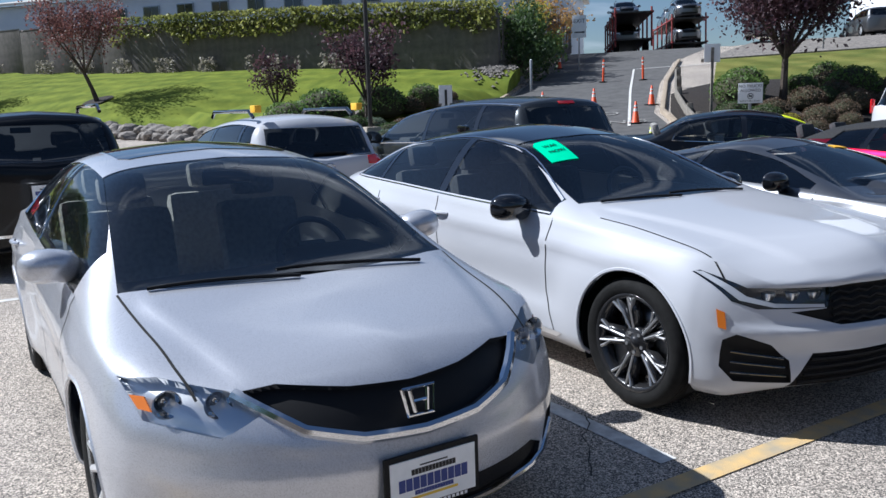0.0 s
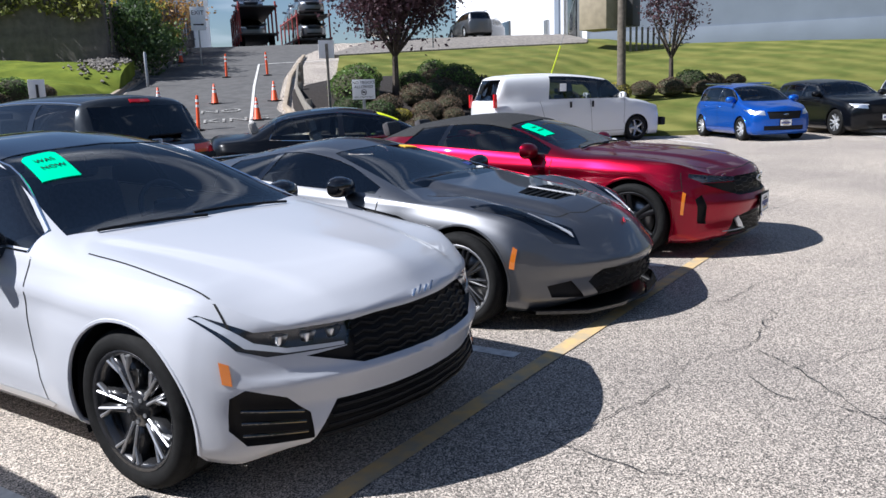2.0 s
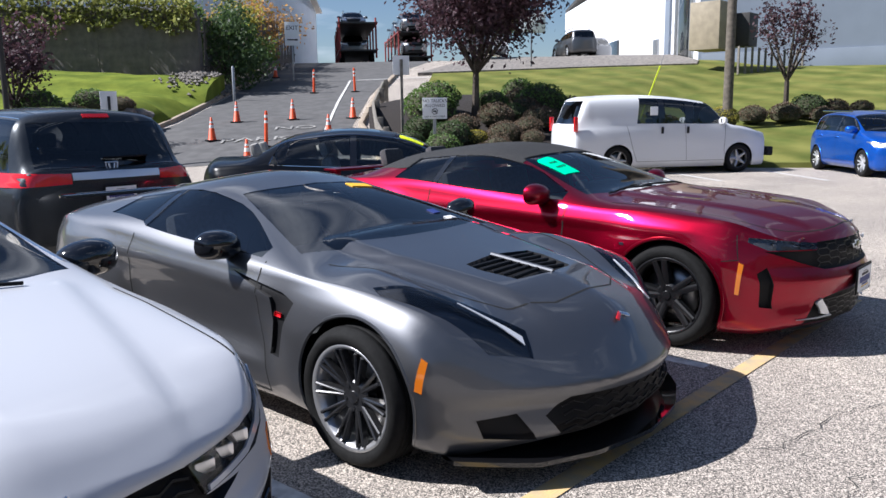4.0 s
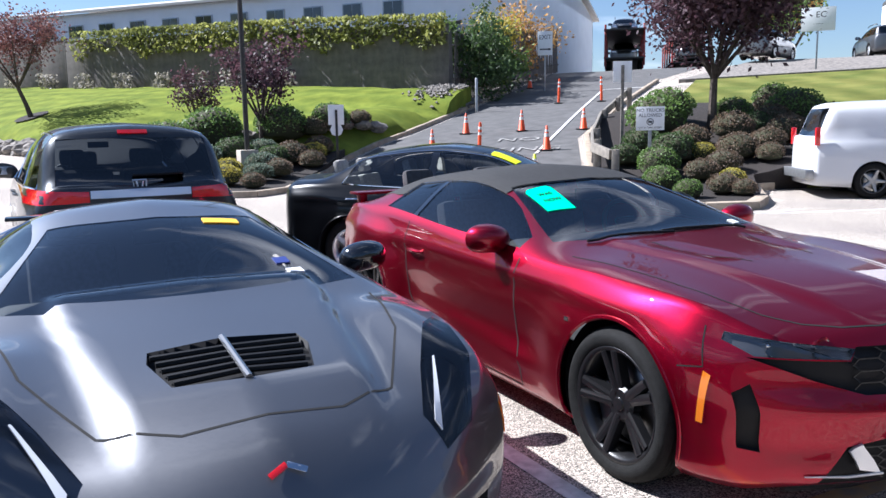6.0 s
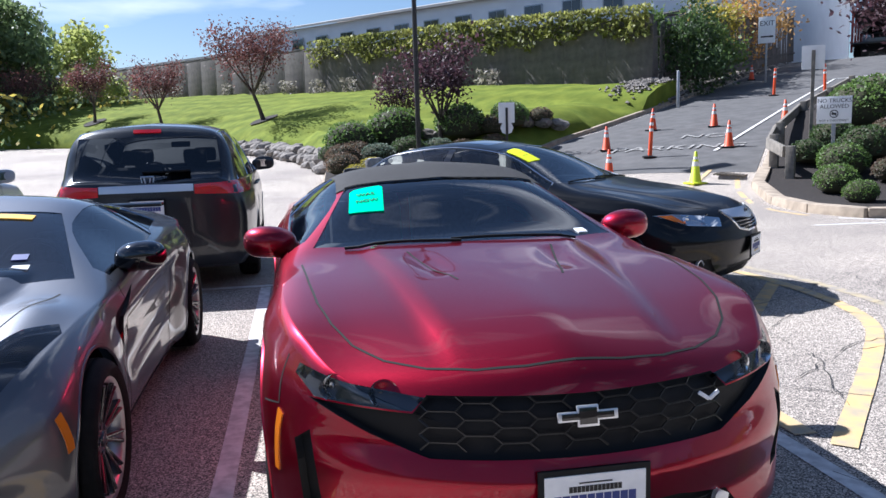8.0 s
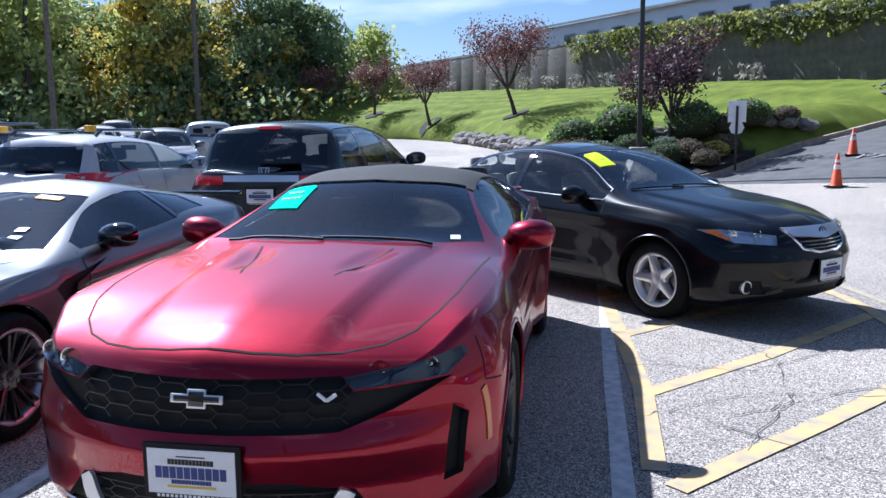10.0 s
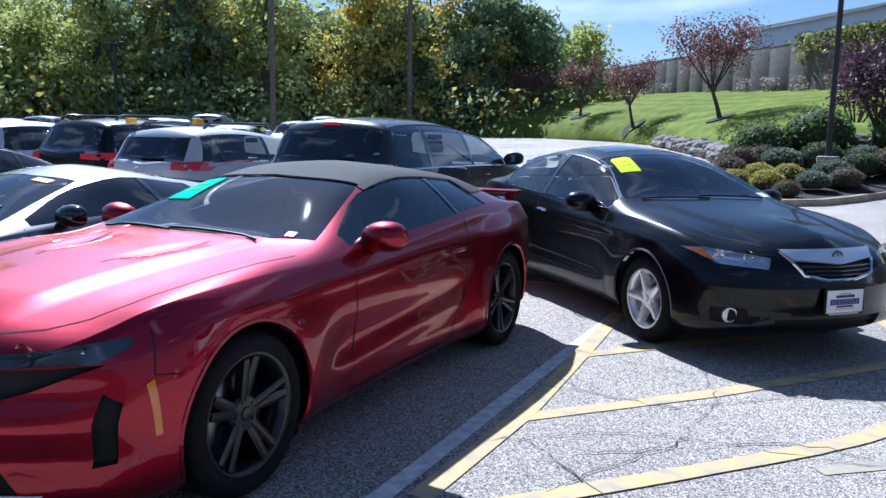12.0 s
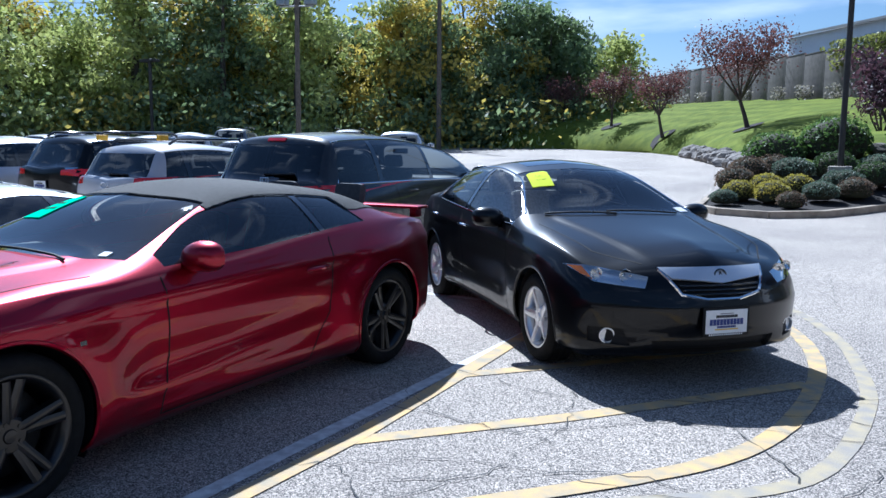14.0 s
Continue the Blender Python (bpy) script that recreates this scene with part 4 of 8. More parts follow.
def sculpt(sp, flare=(0.018, 0.025), waist=0.02, crease=(), bulge=None, crest=None, face=(), scoop=()):
    """Pressed shapes on a plain shell: wheel flares, waist, side creases (x0, z0, x1, z1, height), a raised hood middle
    (half width at the cowl and in front, height, x0, x1), fender crests (y, height, spread), and the nose profile (z, dx)."""
    hw, wb, R, front, cx = sp["hw"], sp["wheelbase"], sp["R"], sp["front"], sp["cowl"][0]
    ra = sp.get("arch", R + 0.045)
    gx = np.linspace(sp["rear"] - 0.1, front + 0.1, 240)
    gb = np.array([float(curve_at(sp["belt"], v)) for v in gx])
    fz, fd = [p[0] for p in face], [p[1] for p in face]

    def f(x, y, z):
        s, a = (1 if y >= 0 else -1), abs(y)
        belt = float(np.interp(x, gx, gb))
        flank = smooth01((a - 0.55 * hw) / (0.3 * hw)) * smooth01((belt + 0.03 - z) / 0.10)
        dy = dz = dx = 0.0
        if flank > 0:
            for c, k in ((0.0, flare[0]), (-wb, flare[1])):
                r = math.hypot(x - c, z - R)
                dy += k * smooth01(1 - (r - ra) / 0.30)
            mid = smooth01((-x - 0.45) / 0.35) * smooth01((x + wb - 0.45) / 0.35)
            dy -= waist * mid * math.exp(-((z - 0.47) / 0.16) ** 2)
            for x0, z0, x1, z1, h in crease:
                if x1 < x < x0:
                    zl = z0 + (z1 - z0) * (x0 - x) / (x0 - x1)
                    e = smooth01((x0 - x) / 0.3) * smooth01((x - x1) / 0.3)
                    d = z - zl
                    dy += h * e * max(0.0, 1 - (d / 0.10 if d > 0 else -d / 0.045))
            dy *= flank
        if z > belt - 0.12 and x > cx - 0.25:
            top = smooth01((z - belt + 0.10) / 0.10)
            if bulge:
                w0, w1, h, x0, x1 = bulge
                t = min(1, max(0, (x - cx) / (x1 - cx)))
                w = w0 + (w1 - w0) * t
                dz += h * top * smooth01((w + 0.045 - a) / 0.06) * smooth01((x - x0) / 0.2) * smooth01((x1 - x) / 0.35)
            if crest:
                yc, h, sd = crest
                dz += h * top * math.exp(-((a - yc) / sd) ** 2) * smooth01((x - cx) / 0.35) * smooth01((front - 0.12 - x) / 0.35)
        if face:
            dx += float(np.interp(z, fz, fd)) * smooth01((x - 0.42) / (front - 0.60))
        for x0, y0, x1, y1, h in scoop:
            t = ((x - x0) * (x1 - x0) + (a - y0) * (y1 - y0)) / ((x1 - x0) ** 2 + (y1 - y0) ** 2)
            if -0.1 < t < 1.1 and z > belt - 0.1:
                d = abs((x - x0) * (y1 - y0) - (a - y0) * (x1 - x0)) / math.hypot(x1 - x0, y1 - y0)
                dz -= h * smooth01(1 - d / 0.05) * math.sin(math.pi * min(1, max(0, t))) ** 0.5
        return (x + dx, y + s * dy, z + dz)
    sp["sculpt"] = f


def pane(sp, xa, xb, lo=0.03, hi=0.05, slant_a=0.0, slant_b=0.0, n=9):
    """Side-window outline between two stations, under the roof rail and over the belt."""
    top, bot = [], []
    for k in range(n):
        t = k / (n - 1)
        x = xa + (xb - xa) * t
        zt = float(curve_at(sp["zr"], x)) - hi
        zb = float(curve_at(sp["belt"], x)) + lo
        zt = max(zt, zb + 0.004)
        xt = x + slant_a * (1 - t) + slant_b * t
        zt2 = max(float(curve_at(sp["zr"], xt)) - hi, zb + 0.004)
        top.append((xt, zt2))
        bot.append((x, zb))
    return bot[:1] + top[:] + bot[1:][::-1]


def screen(sp, front=True, inset=0.93, lo=0.0, hi=0.0, bowl=0.16, bowh=0.08, n=9):
    """Windscreen or rear-window outline seen from above."""
    if front:
        x0, x1 = sp["cowl"][0] - 0.02 - lo, sp["hdr"][0] + 0.03 + hi
    else:
        x0, x1 = sp["deck"][0] + 0.05 + lo, sp["rhdr"][0] - 0.04 - hi
    s = 1 if front else -1
    pts = []
    w0, w1 = (float(curve_at(sp["wr"], x)) * inset for x in (x0 - s * bowl, x1 - s * bowh))
    for k in range(n):
        y = -1 + 2 * k / (n - 1)
        pts.append((x0 - s * bowl * y * y, y * w0))
    for k in range(n):
        y = 1 - 2 * k / (n - 1)
        pts.append((x1 - s * bowh * y * y, y * w1))
    return pts if front else pts[::-1]


def window_trim(b, car, sp, x0, x1, hi=0.038, slant=0.10, r=0.007):
    """A bright strip round the side windows, both sides."""
    for s in (1, -1):
        pts = pane(sp, x0, x1, lo=0.018, hi=hi, slant_b=slant, n=22)
        rim = []
        for x, z in pts + pts[:1]:
            q, nn = b.project((x, 1.6 * s, z), (0, -s, 0))
            if q:
                rim.append(q + nn * 0.002)
        part("window_trim", tube(rim, r, 5), M["chrome"], car, "chrome window surround")


def common(sp, panes, rear_glass=True, glass_side=None, seams=True, wscreen=None):
    """Glass cuts and panel joints that every car has."""
    cuts = []
    zb = min(z for _, z in sp["belt"])
    w = screen(sp, True, **(wscreen or {}))
    cuts.append(("windscreen", w, "top", TOP(sp["cowl"][1] - 0.12), M["glass"], -0.004))
    for i, p in enumerate(panes):
        cuts.append(("side_window", p, "side", SIDE(0.7), glass_side or (M["glass"] if i == 0 else M["glass_dark"]), -0.006))
    if len(panes) > 1:
        tops, bots = [], []
        for p in panes:
            k = len(p) // 2
            tops += p[1:k + 1]
            bots += [p[0]] + p[k + 1:][::-1]
        cuts.append(("pillar_trim", bots[:1] + tops + bots[1:][::-1], "side", SIDE(0.7), M["gloss_black"], -0.002))
    if rear_glass:
        cuts.append(("rear_window", screen(sp, False), "top", TOP(sp["deck"][1] - 0.15), glass_side or M["glass_dark"], -0.004))
    return cuts


WH = {}


def wheels(key, R, rim, width, style, mats, spokes=5):
    if key not in WH:
        WH[key] = wheel_set(R, rim, width, style, mats, spokes)
    return WH[key]


# ---- silver compact sedan ----
def silver_sedan():
    sp = spec(0.90, 2.67, 0.97, 1.435, 0.877, 0.318, 0.745, 0.865, (0.05, 0.925), (-1.05, 1.375), (-1.75, 1.432), (-2.45, 1.365), (-3.10, 1.08), (-3.64, 1.02),
              [(-3.64, 0.92), (-3.1, 0.99), (-2.3, 0.975), (-1.2, 0.92), (-0.3, 0.86), (0.1, 0.82), (0.5, 0.765), (0.90, 0.665)], P["silver"], bow=0.30,
              cap_f=0.30, zc_f=0.47, pow_f=2.9, mirror=(-0.62, 0.865, 0.99, P["silver"], 0.95), handles=((-1.62, 0.83), (-2.5, 0.86)), cloth=M["cloth_grey"],
              wipers=((0.02, 0.5, -0.04, -0.12), (0.04, -0.05, -0.08, -0.60)))
    sculpt(sp, (0.016, 0.018), 0.018, ((0.1, 0.70, -3.5, 0.84, 0.014),), (0.62, 0.44, 0.012, -0.15, 0.75), (0.74, 0.010, 0.14),
           ((0.18, -0.03), (0.27, 0.015), (0.33, 0.0), (0.50, 0.018), (0.56, 0.004), (0.70, -0.004), (0.76, 0.0)))
    sp["wheels"] = (wheels("silver_car", 0.318, 0.215, 0.205, "split", (M["rubber"], M["alloy_dark"], M["alloy"]), 5), None)
    p1 = pane(sp, -0.42, -1.62)
    p2 = pane(sp, -1.70, -2.72, slant_b=0.10)
    sp["cuts"] = common(sp, [p1, p2], glass_side=M["glass"]) + [
        ("sunroof", [(-1.28, -0.40), (-1.28, 0.40), (-1.36, 0.44), (-2.0, 0.44), (-2.05, 0.40), (-2.05, -0.40), (-2.0, -0.44), (-1.36, -0.44)], "top", TOP(1.2), M["gloss_black"], 0.004),
        ("grille", [(-0.50, 0.745), (-0.36, 0.650), (-0.2, 0.615), (0, 0.605), (0.2, 0.615), (0.36, 0.650), (0.50, 0.745), (0.40, 0.757), (0.2, 0.735), (0, 0.729), (-0.2, 0.735), (-0.40, 0.757)], "front", FRONT, M["black"], -0.025),
        ("headlamp_body", [(0.46, 0.690), (0.58, 0.630), (0.76, 0.670), (0.80, 0.780), (0.70, 0.780), (0.53, 0.745)], "front", FRONT, M["lamp_in"], -0.03, {"mirror": True}),
        ("lower_intake", [(-0.52, 0.25), (0.52, 0.25), (0.60, 0.33), (0.50, 0.385), (-0.50, 0.385), (-0.60, 0.33)], "front", FRONT, M["black"], -0.02),
        ("fog_panel", [(0.62, 0.30), (0.80, 0.31), (0.78, 0.40), (0.66, 0.42)], "front", FRONT, M["black"], -0.015, {"mirror": True}),
    ]
    sp["seams"] = [([(0.60, 0.62), (0.45, 0.645), (0.2, 0.67), (-0.12, 0.70)], "top"), ([(-0.38, 0.90), (-0.42, 0.5), (-0.36, 0.24), (-1.60, 0.24), (-1.66, 0.92)], "side"),
                   ([(-1.60, 0.24), (-2.2, 0.24), (-2.45, 0.52), (-2.6, 0.90)], "side")]
    car, b = build_car("sedan", sp, "silver compact sedan with sunroof and dealer plate", "")
    lamp_glass(b, [(0.46, 0.690), (0.58, 0.630), (0.76, 0.670), (0.80, 0.780), (0.70, 0.780), (0.53, 0.745)], car, amber=[(0.735, 0.695), (0.765, 0.700), (0.780, 0.735), (0.745, 0.735)])
    bar(b, [(-0.52, 0.740), (-0.36, 0.640), (-0.2, 0.600), (0, 0.590), (0.2, 0.600), (0.36, 0.640), (0.52, 0.740)], car, 0.020, M["chrome"], "grille_trim")
    bar(b, [(-0.74, 0.345), (-0.6, 0.292), (0, 0.262), (0.6, 0.292), (0.74, 0.345)], car, 0.012, M["chrome"], "lower_trim")
    badge(b, (0.0, 0.673), 0.115, car, "frame")
    front_plate(b, car, 0.445)
    b.finish("body", P["silver"], car)
    return car


def lamp_glass(b, poly, car, amber=None, rear=False, bulbs=2):
    """Clear cover, bulbs in bowls and an amber corner over a headlamp opening, both sides."""
    for s in (1, -1):
        pl = [(a * s, c) for a, c in poly]
        plane = "front"
        g = patch(b, "lamp_cover", pl, plane, M["glass_lamp"], car, 0.002, label="clear headlamp cover")
        if g:
            g.visible_shadow = False
        ys = [p[0] for p in pl]
        for k in range(bulbs):
            y = (min(ys) * (1 - (k + 0.8) / (bulbs + 0.6)) + max(ys) * (k + 0.8) / (bulbs + 0.6))
            z = sum(p[1] for p in pl) / len(pl)
            loc, n = b.project((2.5, y, z), (-1, 0, 0))
            if loc:
                bm = bmesh.new()
                add_lathe(bm, [(0.045, -0.006), (0.040, -0.010), (0.020, -0.045), (0.012, -0.030), (0.0005, -0.022)], 20, "z", Matrix.Translation(loc) @ Vector((1, 0, 0.0)).to_track_quat("Z", "Y").to_matrix().to_4x4())
                part("lamp_bowl", bm, M["chrome"], car)
        if amber:
            patch(b, "amber_lens", [(a * s, c) for a, c in amber], plane, M["amber"], car, 0.0045, label="amber corner lens")


def bar(b, pts, car, r, material, name, plane="front"):
    out = []
    for (a0, c0), (a1, c1) in zip(pts, pts[1:]):
        k = max(2, int(math.hypot(a1 - a0, c1 - c0) / 0.05))
        for i in range(k):
            t = i / k
            loc, n = b.project((2.5, a0 + (a1 - a0) * t, c0 + (c1 - c0) * t), (-1, 0, 0))
            if loc:
                out.append(loc)
    loc, n = b.project((2.5, *pts[-1]), (-1, 0, 0))
    if loc:
        out.append(loc)
    return part(name, tube(out, r, 8), material, car)


def badge(b, yz, size, car, kind, material=None):
    loc, n = b.project((2.5, yz[0], yz[1]), (-1, 0, 0))
    if not loc:
        return
    m = Matrix.Translation(loc + Vector((0.006, 0, 0))) @ pose(0, 0, 0, 0, -12, 0)
    bm = bmesh.new()
    s = size / 2
    if kind == "frame":
        pts = [(0, -s, s * 0.72), (0, -s * 0.78, -s * 0.78), (0, s * 0.78, -s * 0.78), (0, s, s * 0.72), (0, -s, s * 0.72)]
        add_tube(bm, pts, 0.006, 6)
        for k in (-1, 1):
            add_tube(bm, [(0.002, k * s * 0.55, s * 0.6), (0.002, k * s * 0.36, -s * 0.62)], 0.007, 6)
        add_tube(bm, [(0.002, -s * 0.42, 0), (0.002, s * 0.42, 0)], 0.007, 6)
    elif kind == "cross_in":
        add_box(bm, 0.0, 0.0065, -s, s, -s * 0.12, s * 0.12, 0.002)
        add_box(bm, 0.0, 0.0075, -s * 0.34, s * 0.34, -s * 0.30, s * 0.30, 0.002)
    elif kind == "cross":
        add_box(bm, -0.004, 0.004, -s, s, -s * 0.16, s * 0.16, 0.003)
        add_box(bm, -0.004, 0.005, -s * 0.36, s * 0.36, -s * 0.34, s * 0.34, 0.003)
    elif kind == "ring":
        add_tube(bm, [(0, s * math.cos(2 * math.pi * k / 20), s * math.sin(2 * math.pi * k / 20)) for k in range(21)], 0.006, 6)
        add_tube(bm, [(0.002, -s * 0.5, -s * 0.6), (0.002, 0, s * 0.7), (0.002, s * 0.5, -s * 0.6)], 0.005, 6)
    elif kind == "strokes":
        for k in range(4):
            y = -s + s * 2 * k / 4
            add_tube(bm, [(0, y, -s * 0.22), (0, y + s * 0.35, s * 0.22 if k % 2 else s * 0.1)], 0.006, 6)
    else:
        for k in (-1, 1):
            add_box(bm, -0.004, 0.004, 0.0, s, -s * 0.16, s * 0.16, 0.003, pose(0, 0, 0, 35 * 1 if k > 0 else 145, 0, 0))
    part("badge", bm, material or M["chrome"], car).matrix_basis = m


def front_plate(b, car, z, style="dealer", y=0.0, gap=0.02):
    locs = [b.project((2.5, y + dy, z + dz), (-1, 0, 0))[0] for dy in (-0.15, 0.15, 0) for dz in (-0.07, 0.07)]
    x = max(l.x for l in locs if l)
    return plate(car, pose(x + gap, y, z), style=style)


def tag_sheet(b, car, poly, material, lines=True, label="green price tag"):
    """A sticker laid on the windscreen."""
    t = patch(b, "price_tag", poly, "top", material, car, 0.003, label=label)
    return t


silver_sedan().matrix_basis = pose(-7.98, 0.20, 0, 0, 0, -90)


# ---- white fastback sedan ----
def white_sedan():
    sp = spec(0.885, 2.85, 1.11, 1.445, 0.930, 0.345, 0.775, 0.950, (-0.42, 1.00), (-1.40, 1.375), (-1.95, 1.440), (-2.75, 1.375), (-3.62, 1.10), (-3.96, 1.06),
              [(-3.96, 0.98), (-3.4, 1.02), (-2.6, 1.0), (-1.5, 0.955), (-0.5, 0.92), (0.1, 0.87), (0.5, 0.825), (0.885, 0.725)], P["white"], bow=0.34, roof_w=0.60,
              cap_f=0.26, zc_f=0.50, pow_f=3.2, mirror=(-0.95, 0.965, 0.98, M["gloss_black"], 1.12), handles=((-1.85, 0.86), (-2.85, 0.89)),
              wipers=((-0.44, 0.5, -0.50, -0.1), (-0.42, -0.08, -0.54, -0.62)), arch_top=0.9)
    sculpt(sp, (0.018, 0.024), 0.026, ((0.2, 0.76, -3.8, 0.88, 0.016), (-0.5, 0.36, -2.4, 0.42, 0.012)), (0.64, 0.40, 0.012, -0.55, 0.82), (0.80, 0.012, 0.13),
           ((0.20, -0.05), (0.25, 0.02), (0.40, -0.015), (0.515, 0.035), (0.54, 0.0), (0.70, -0.02), (0.725, 0.02), (0.78, 0.0)))
    sp["wheels"] = (wheels("white_car", 0.345, 0.256, 0.235, "twin", (M["rubber"], M["alloy_dark"], M["alloy_cut"]), 5), None)
    p1, p2, p3 = pane(sp, -0.70, -1.86), pane(sp, -1.95, -2.85), pane(sp, -2.90, -3.35, slant_b=0.05)
    hl = [(0.40, 0.705), (0.44, 0.615), (0.72, 0.615), (0.80, 0.650), (0.87, 0.775), (0.85, 0.785), (0.74, 0.712)]
    roofp = [(-1.40, -0.56), (-1.36, 0.0), (-1.40, 0.56), (-2.0, 0.60), (-2.82, 0.57), (-2.86, 0), (-2.82, -0.57), (-2.0, -0.60)]
    sp["cuts"] = common(sp, [p1, p2, p3], glass_side=M["glass"]) + [
        ("roof_panel", roofp, "top", TOP(1.2), M["gloss_black"], 0.001),
        ("grille", [(-0.41, 0.700), (-0.45, 0.612), (-0.60, 0.600), (-0.40, 0.535), (0.40, 0.535), (0.60, 0.600), (0.45, 0.612), (0.41, 0.700), (0.3, 0.712), (-0.3, 0.712)], "front", FRONT, M["black"], -0.03),
        ("headlamp_body", hl, "front", FRONT, M["lamp_dark"], -0.015, {"mirror": True}),
        ("lower_intake", [(-0.62, 0.235), (0.62, 0.235), (0.50, 0.40), (-0.50, 0.40)], "front", FRONT, M["black"], -0.03),
        ("side_duct", [(0.60, 0.265), (0.80, 0.27), (0.845, 0.34), (0.84, 0.47), (0.80, 0.50), (0.68, 0.45), (0.60, 0.37)], "front", FRONT, M["black"], -0.03, {"mirror": True}),
        ("sill_trim", [(-0.55, 0.275), (-0.6, 0.245), (-2.35, 0.235), (-2.35, 0.26)], "side", lambda c, n: c.z < 0.4 and abs(c.y) > 0.6, M["alloy"], 0.004),
    ]
    sp["seams"] = [([(0.50, 0.80), (0.3, 0.795), (0.0, 0.79), (-0.36, 0.79)], "top"), ([(-0.66, 0.93), (-0.70, 0.5), (-0.62, 0.25), (-1.88, 0.25), (-1.92, 0.97)], "side"),
                   ([(-1.88, 0.25), (-2.38, 0.25), (-2.62, 0.55), (-2.80, 0.95)], "side")]
    car, b = build_car("sedan", sp, "white fastback sedan with black roof and green tag", "")
    for s in (1, -1):
        patch(b, "light_bar", [(s * a, c) for a, c in [(0.46, 0.618), (0.66, 0.622), (0.775, 0.655), (0.866, 0.778), (0.845, 0.778), (0.745, 0.672), (0.655, 0.640), (0.46, 0.632)]], "front", M["drl"], car, 0.006)
        patch(b, "lamp_cover", [(s * a, c) for a, c in hl], "front", M["glass_lamp"], car, 0.002)
        for k in range(3):
            bar(b, [(s * 0.62, 0.30 + 0.04 * k), (s * 0.81, 0.315 + 0.05 * k)], car, 0.007, M["gloss_black"], "duct_fin")
        for y in (0.47, 0.56, 0.65):
            loc, n = b.project((2.5, y * s, 0.668), (-1, 0, 0))
            if loc:
                part("lamp_unit", box(loc.x - 0.05, loc.x - 0.008, y * s - 0.032, y * s + 0.032, 0.650, 0.688, 0.008), M["lamp_in"], car)
        patch(b, "side_marker", [(0.50, 0.53), (0.53, 0.52), (0.515, 0.60), (0.485, 0.615)], "side", M["amber"], car, 0.005, side=s, label="amber side marker")
    for k in range(5):
        z = 0.552 + 0.031 * k
        w = 0.42 - 0.004 * k
        zig(b, car, -w, w, z, 0.007, 0.007)
    for k in range(4):
        z = 0.262 + 0.036 * k
        zig(b, car, -0.56 + 0.02 * k, 0.56 - 0.02 * k, z, 0.0, 0.008)
    badge(b, (0.0, 0.752), 0.17, car, "strokes")
    tagp = tag_sheet(b, car, [(-1.35, -0.33), (-1.35, -0.47), (-1.32, -0.50), (-1.06, -0.55), (-1.04, -0.35), (-1.32, -0.31)], M["tag_green"])
    tag_text(b, car, -1.20, -0.42, -90, size=0.05)
    window_trim(b, car, sp, -0.70, -3.35, 0.04, 0.05, 0.006)
    part("shark_fin", box(-3.0, -2.85, -0.02, 0.02, 1.37, 1.43, 0.015), M["gloss_black"], car)
    b.finish("body", P["white"], car)
    return car


def zig(b, car, y0, y1, z, amp=0.010, r=0.006):
    pts = []
    n = max(6, int((y1 - y0) / 0.05))
    for k in range(n + 1):
        y = y0 + (y1 - y0) * k / n
        loc, nn = b.project((2.5, y, z + (amp if k % 2 else -amp)), (-1, 0, 0))
        if loc:
            pts.append(loc - Vector((0.012, 0, 0)))
    if len(pts) > 3:
        part("grille_bar", tube(pts, r, 6), M["black"], car)


def hex_mesh(b, car, w, z0, z1, W, H):
    """A grille of long flat hexagons."""
    bm = bmesh.new()
    nc, nrow = int(w / (W * 0.8)) + 1, int((z1 - z0) / H) + 1
    for c in range(-nc, nc + 1):
        for r in range(nrow + 1):
            y, z = c * W * 0.8, z0 + r * H + (H / 2 if c % 2 else 0)
            pts = []
            for dy, dz in ((-0.5, 0), (-0.3, 0.5), (0.3, 0.5), (0.5, 0)):
                yy, zz = y + dy * W, z + dz * H
                if abs(yy) > w or zz > z1 or zz < z0:
                    continue
                loc, n = b.project((2.5, yy, zz), (-1, 0, 0))
                if loc:
                    pts.append(loc - Vector((0.014, 0, 0)))
            if len(pts) > 1:
                add_tube(bm, pts, 0.0035, 5)
    part("grille_mesh", bm, M["wheel_black"], car)


def tag_text(b, car, x, y, turn=-90, words=(("WAS", 0.05), ("NOW", -0.035)), size=0.055):
    loc, n = b.project((x, y, 2.6), (0, 0, -1))
    if not loc:
        return
    e2 = Vector((0, 0, 1))
    right = Vector((0, 1, 0))
    right = (right - n * right.dot(n)).normalized()
    up = n.cross(right)
    base = Matrix((right, up, n)).transposed().to_4x4()
    for w, dy in words:
        m = Matrix.Translation(loc + n * 0.006 + up * dy) @ base
        text_part("tag_word", w, size, m, M["ink_black"], car)


white_sedan().matrix_basis = pose(-5.34, 0.16, 0, 0, 0, -90)


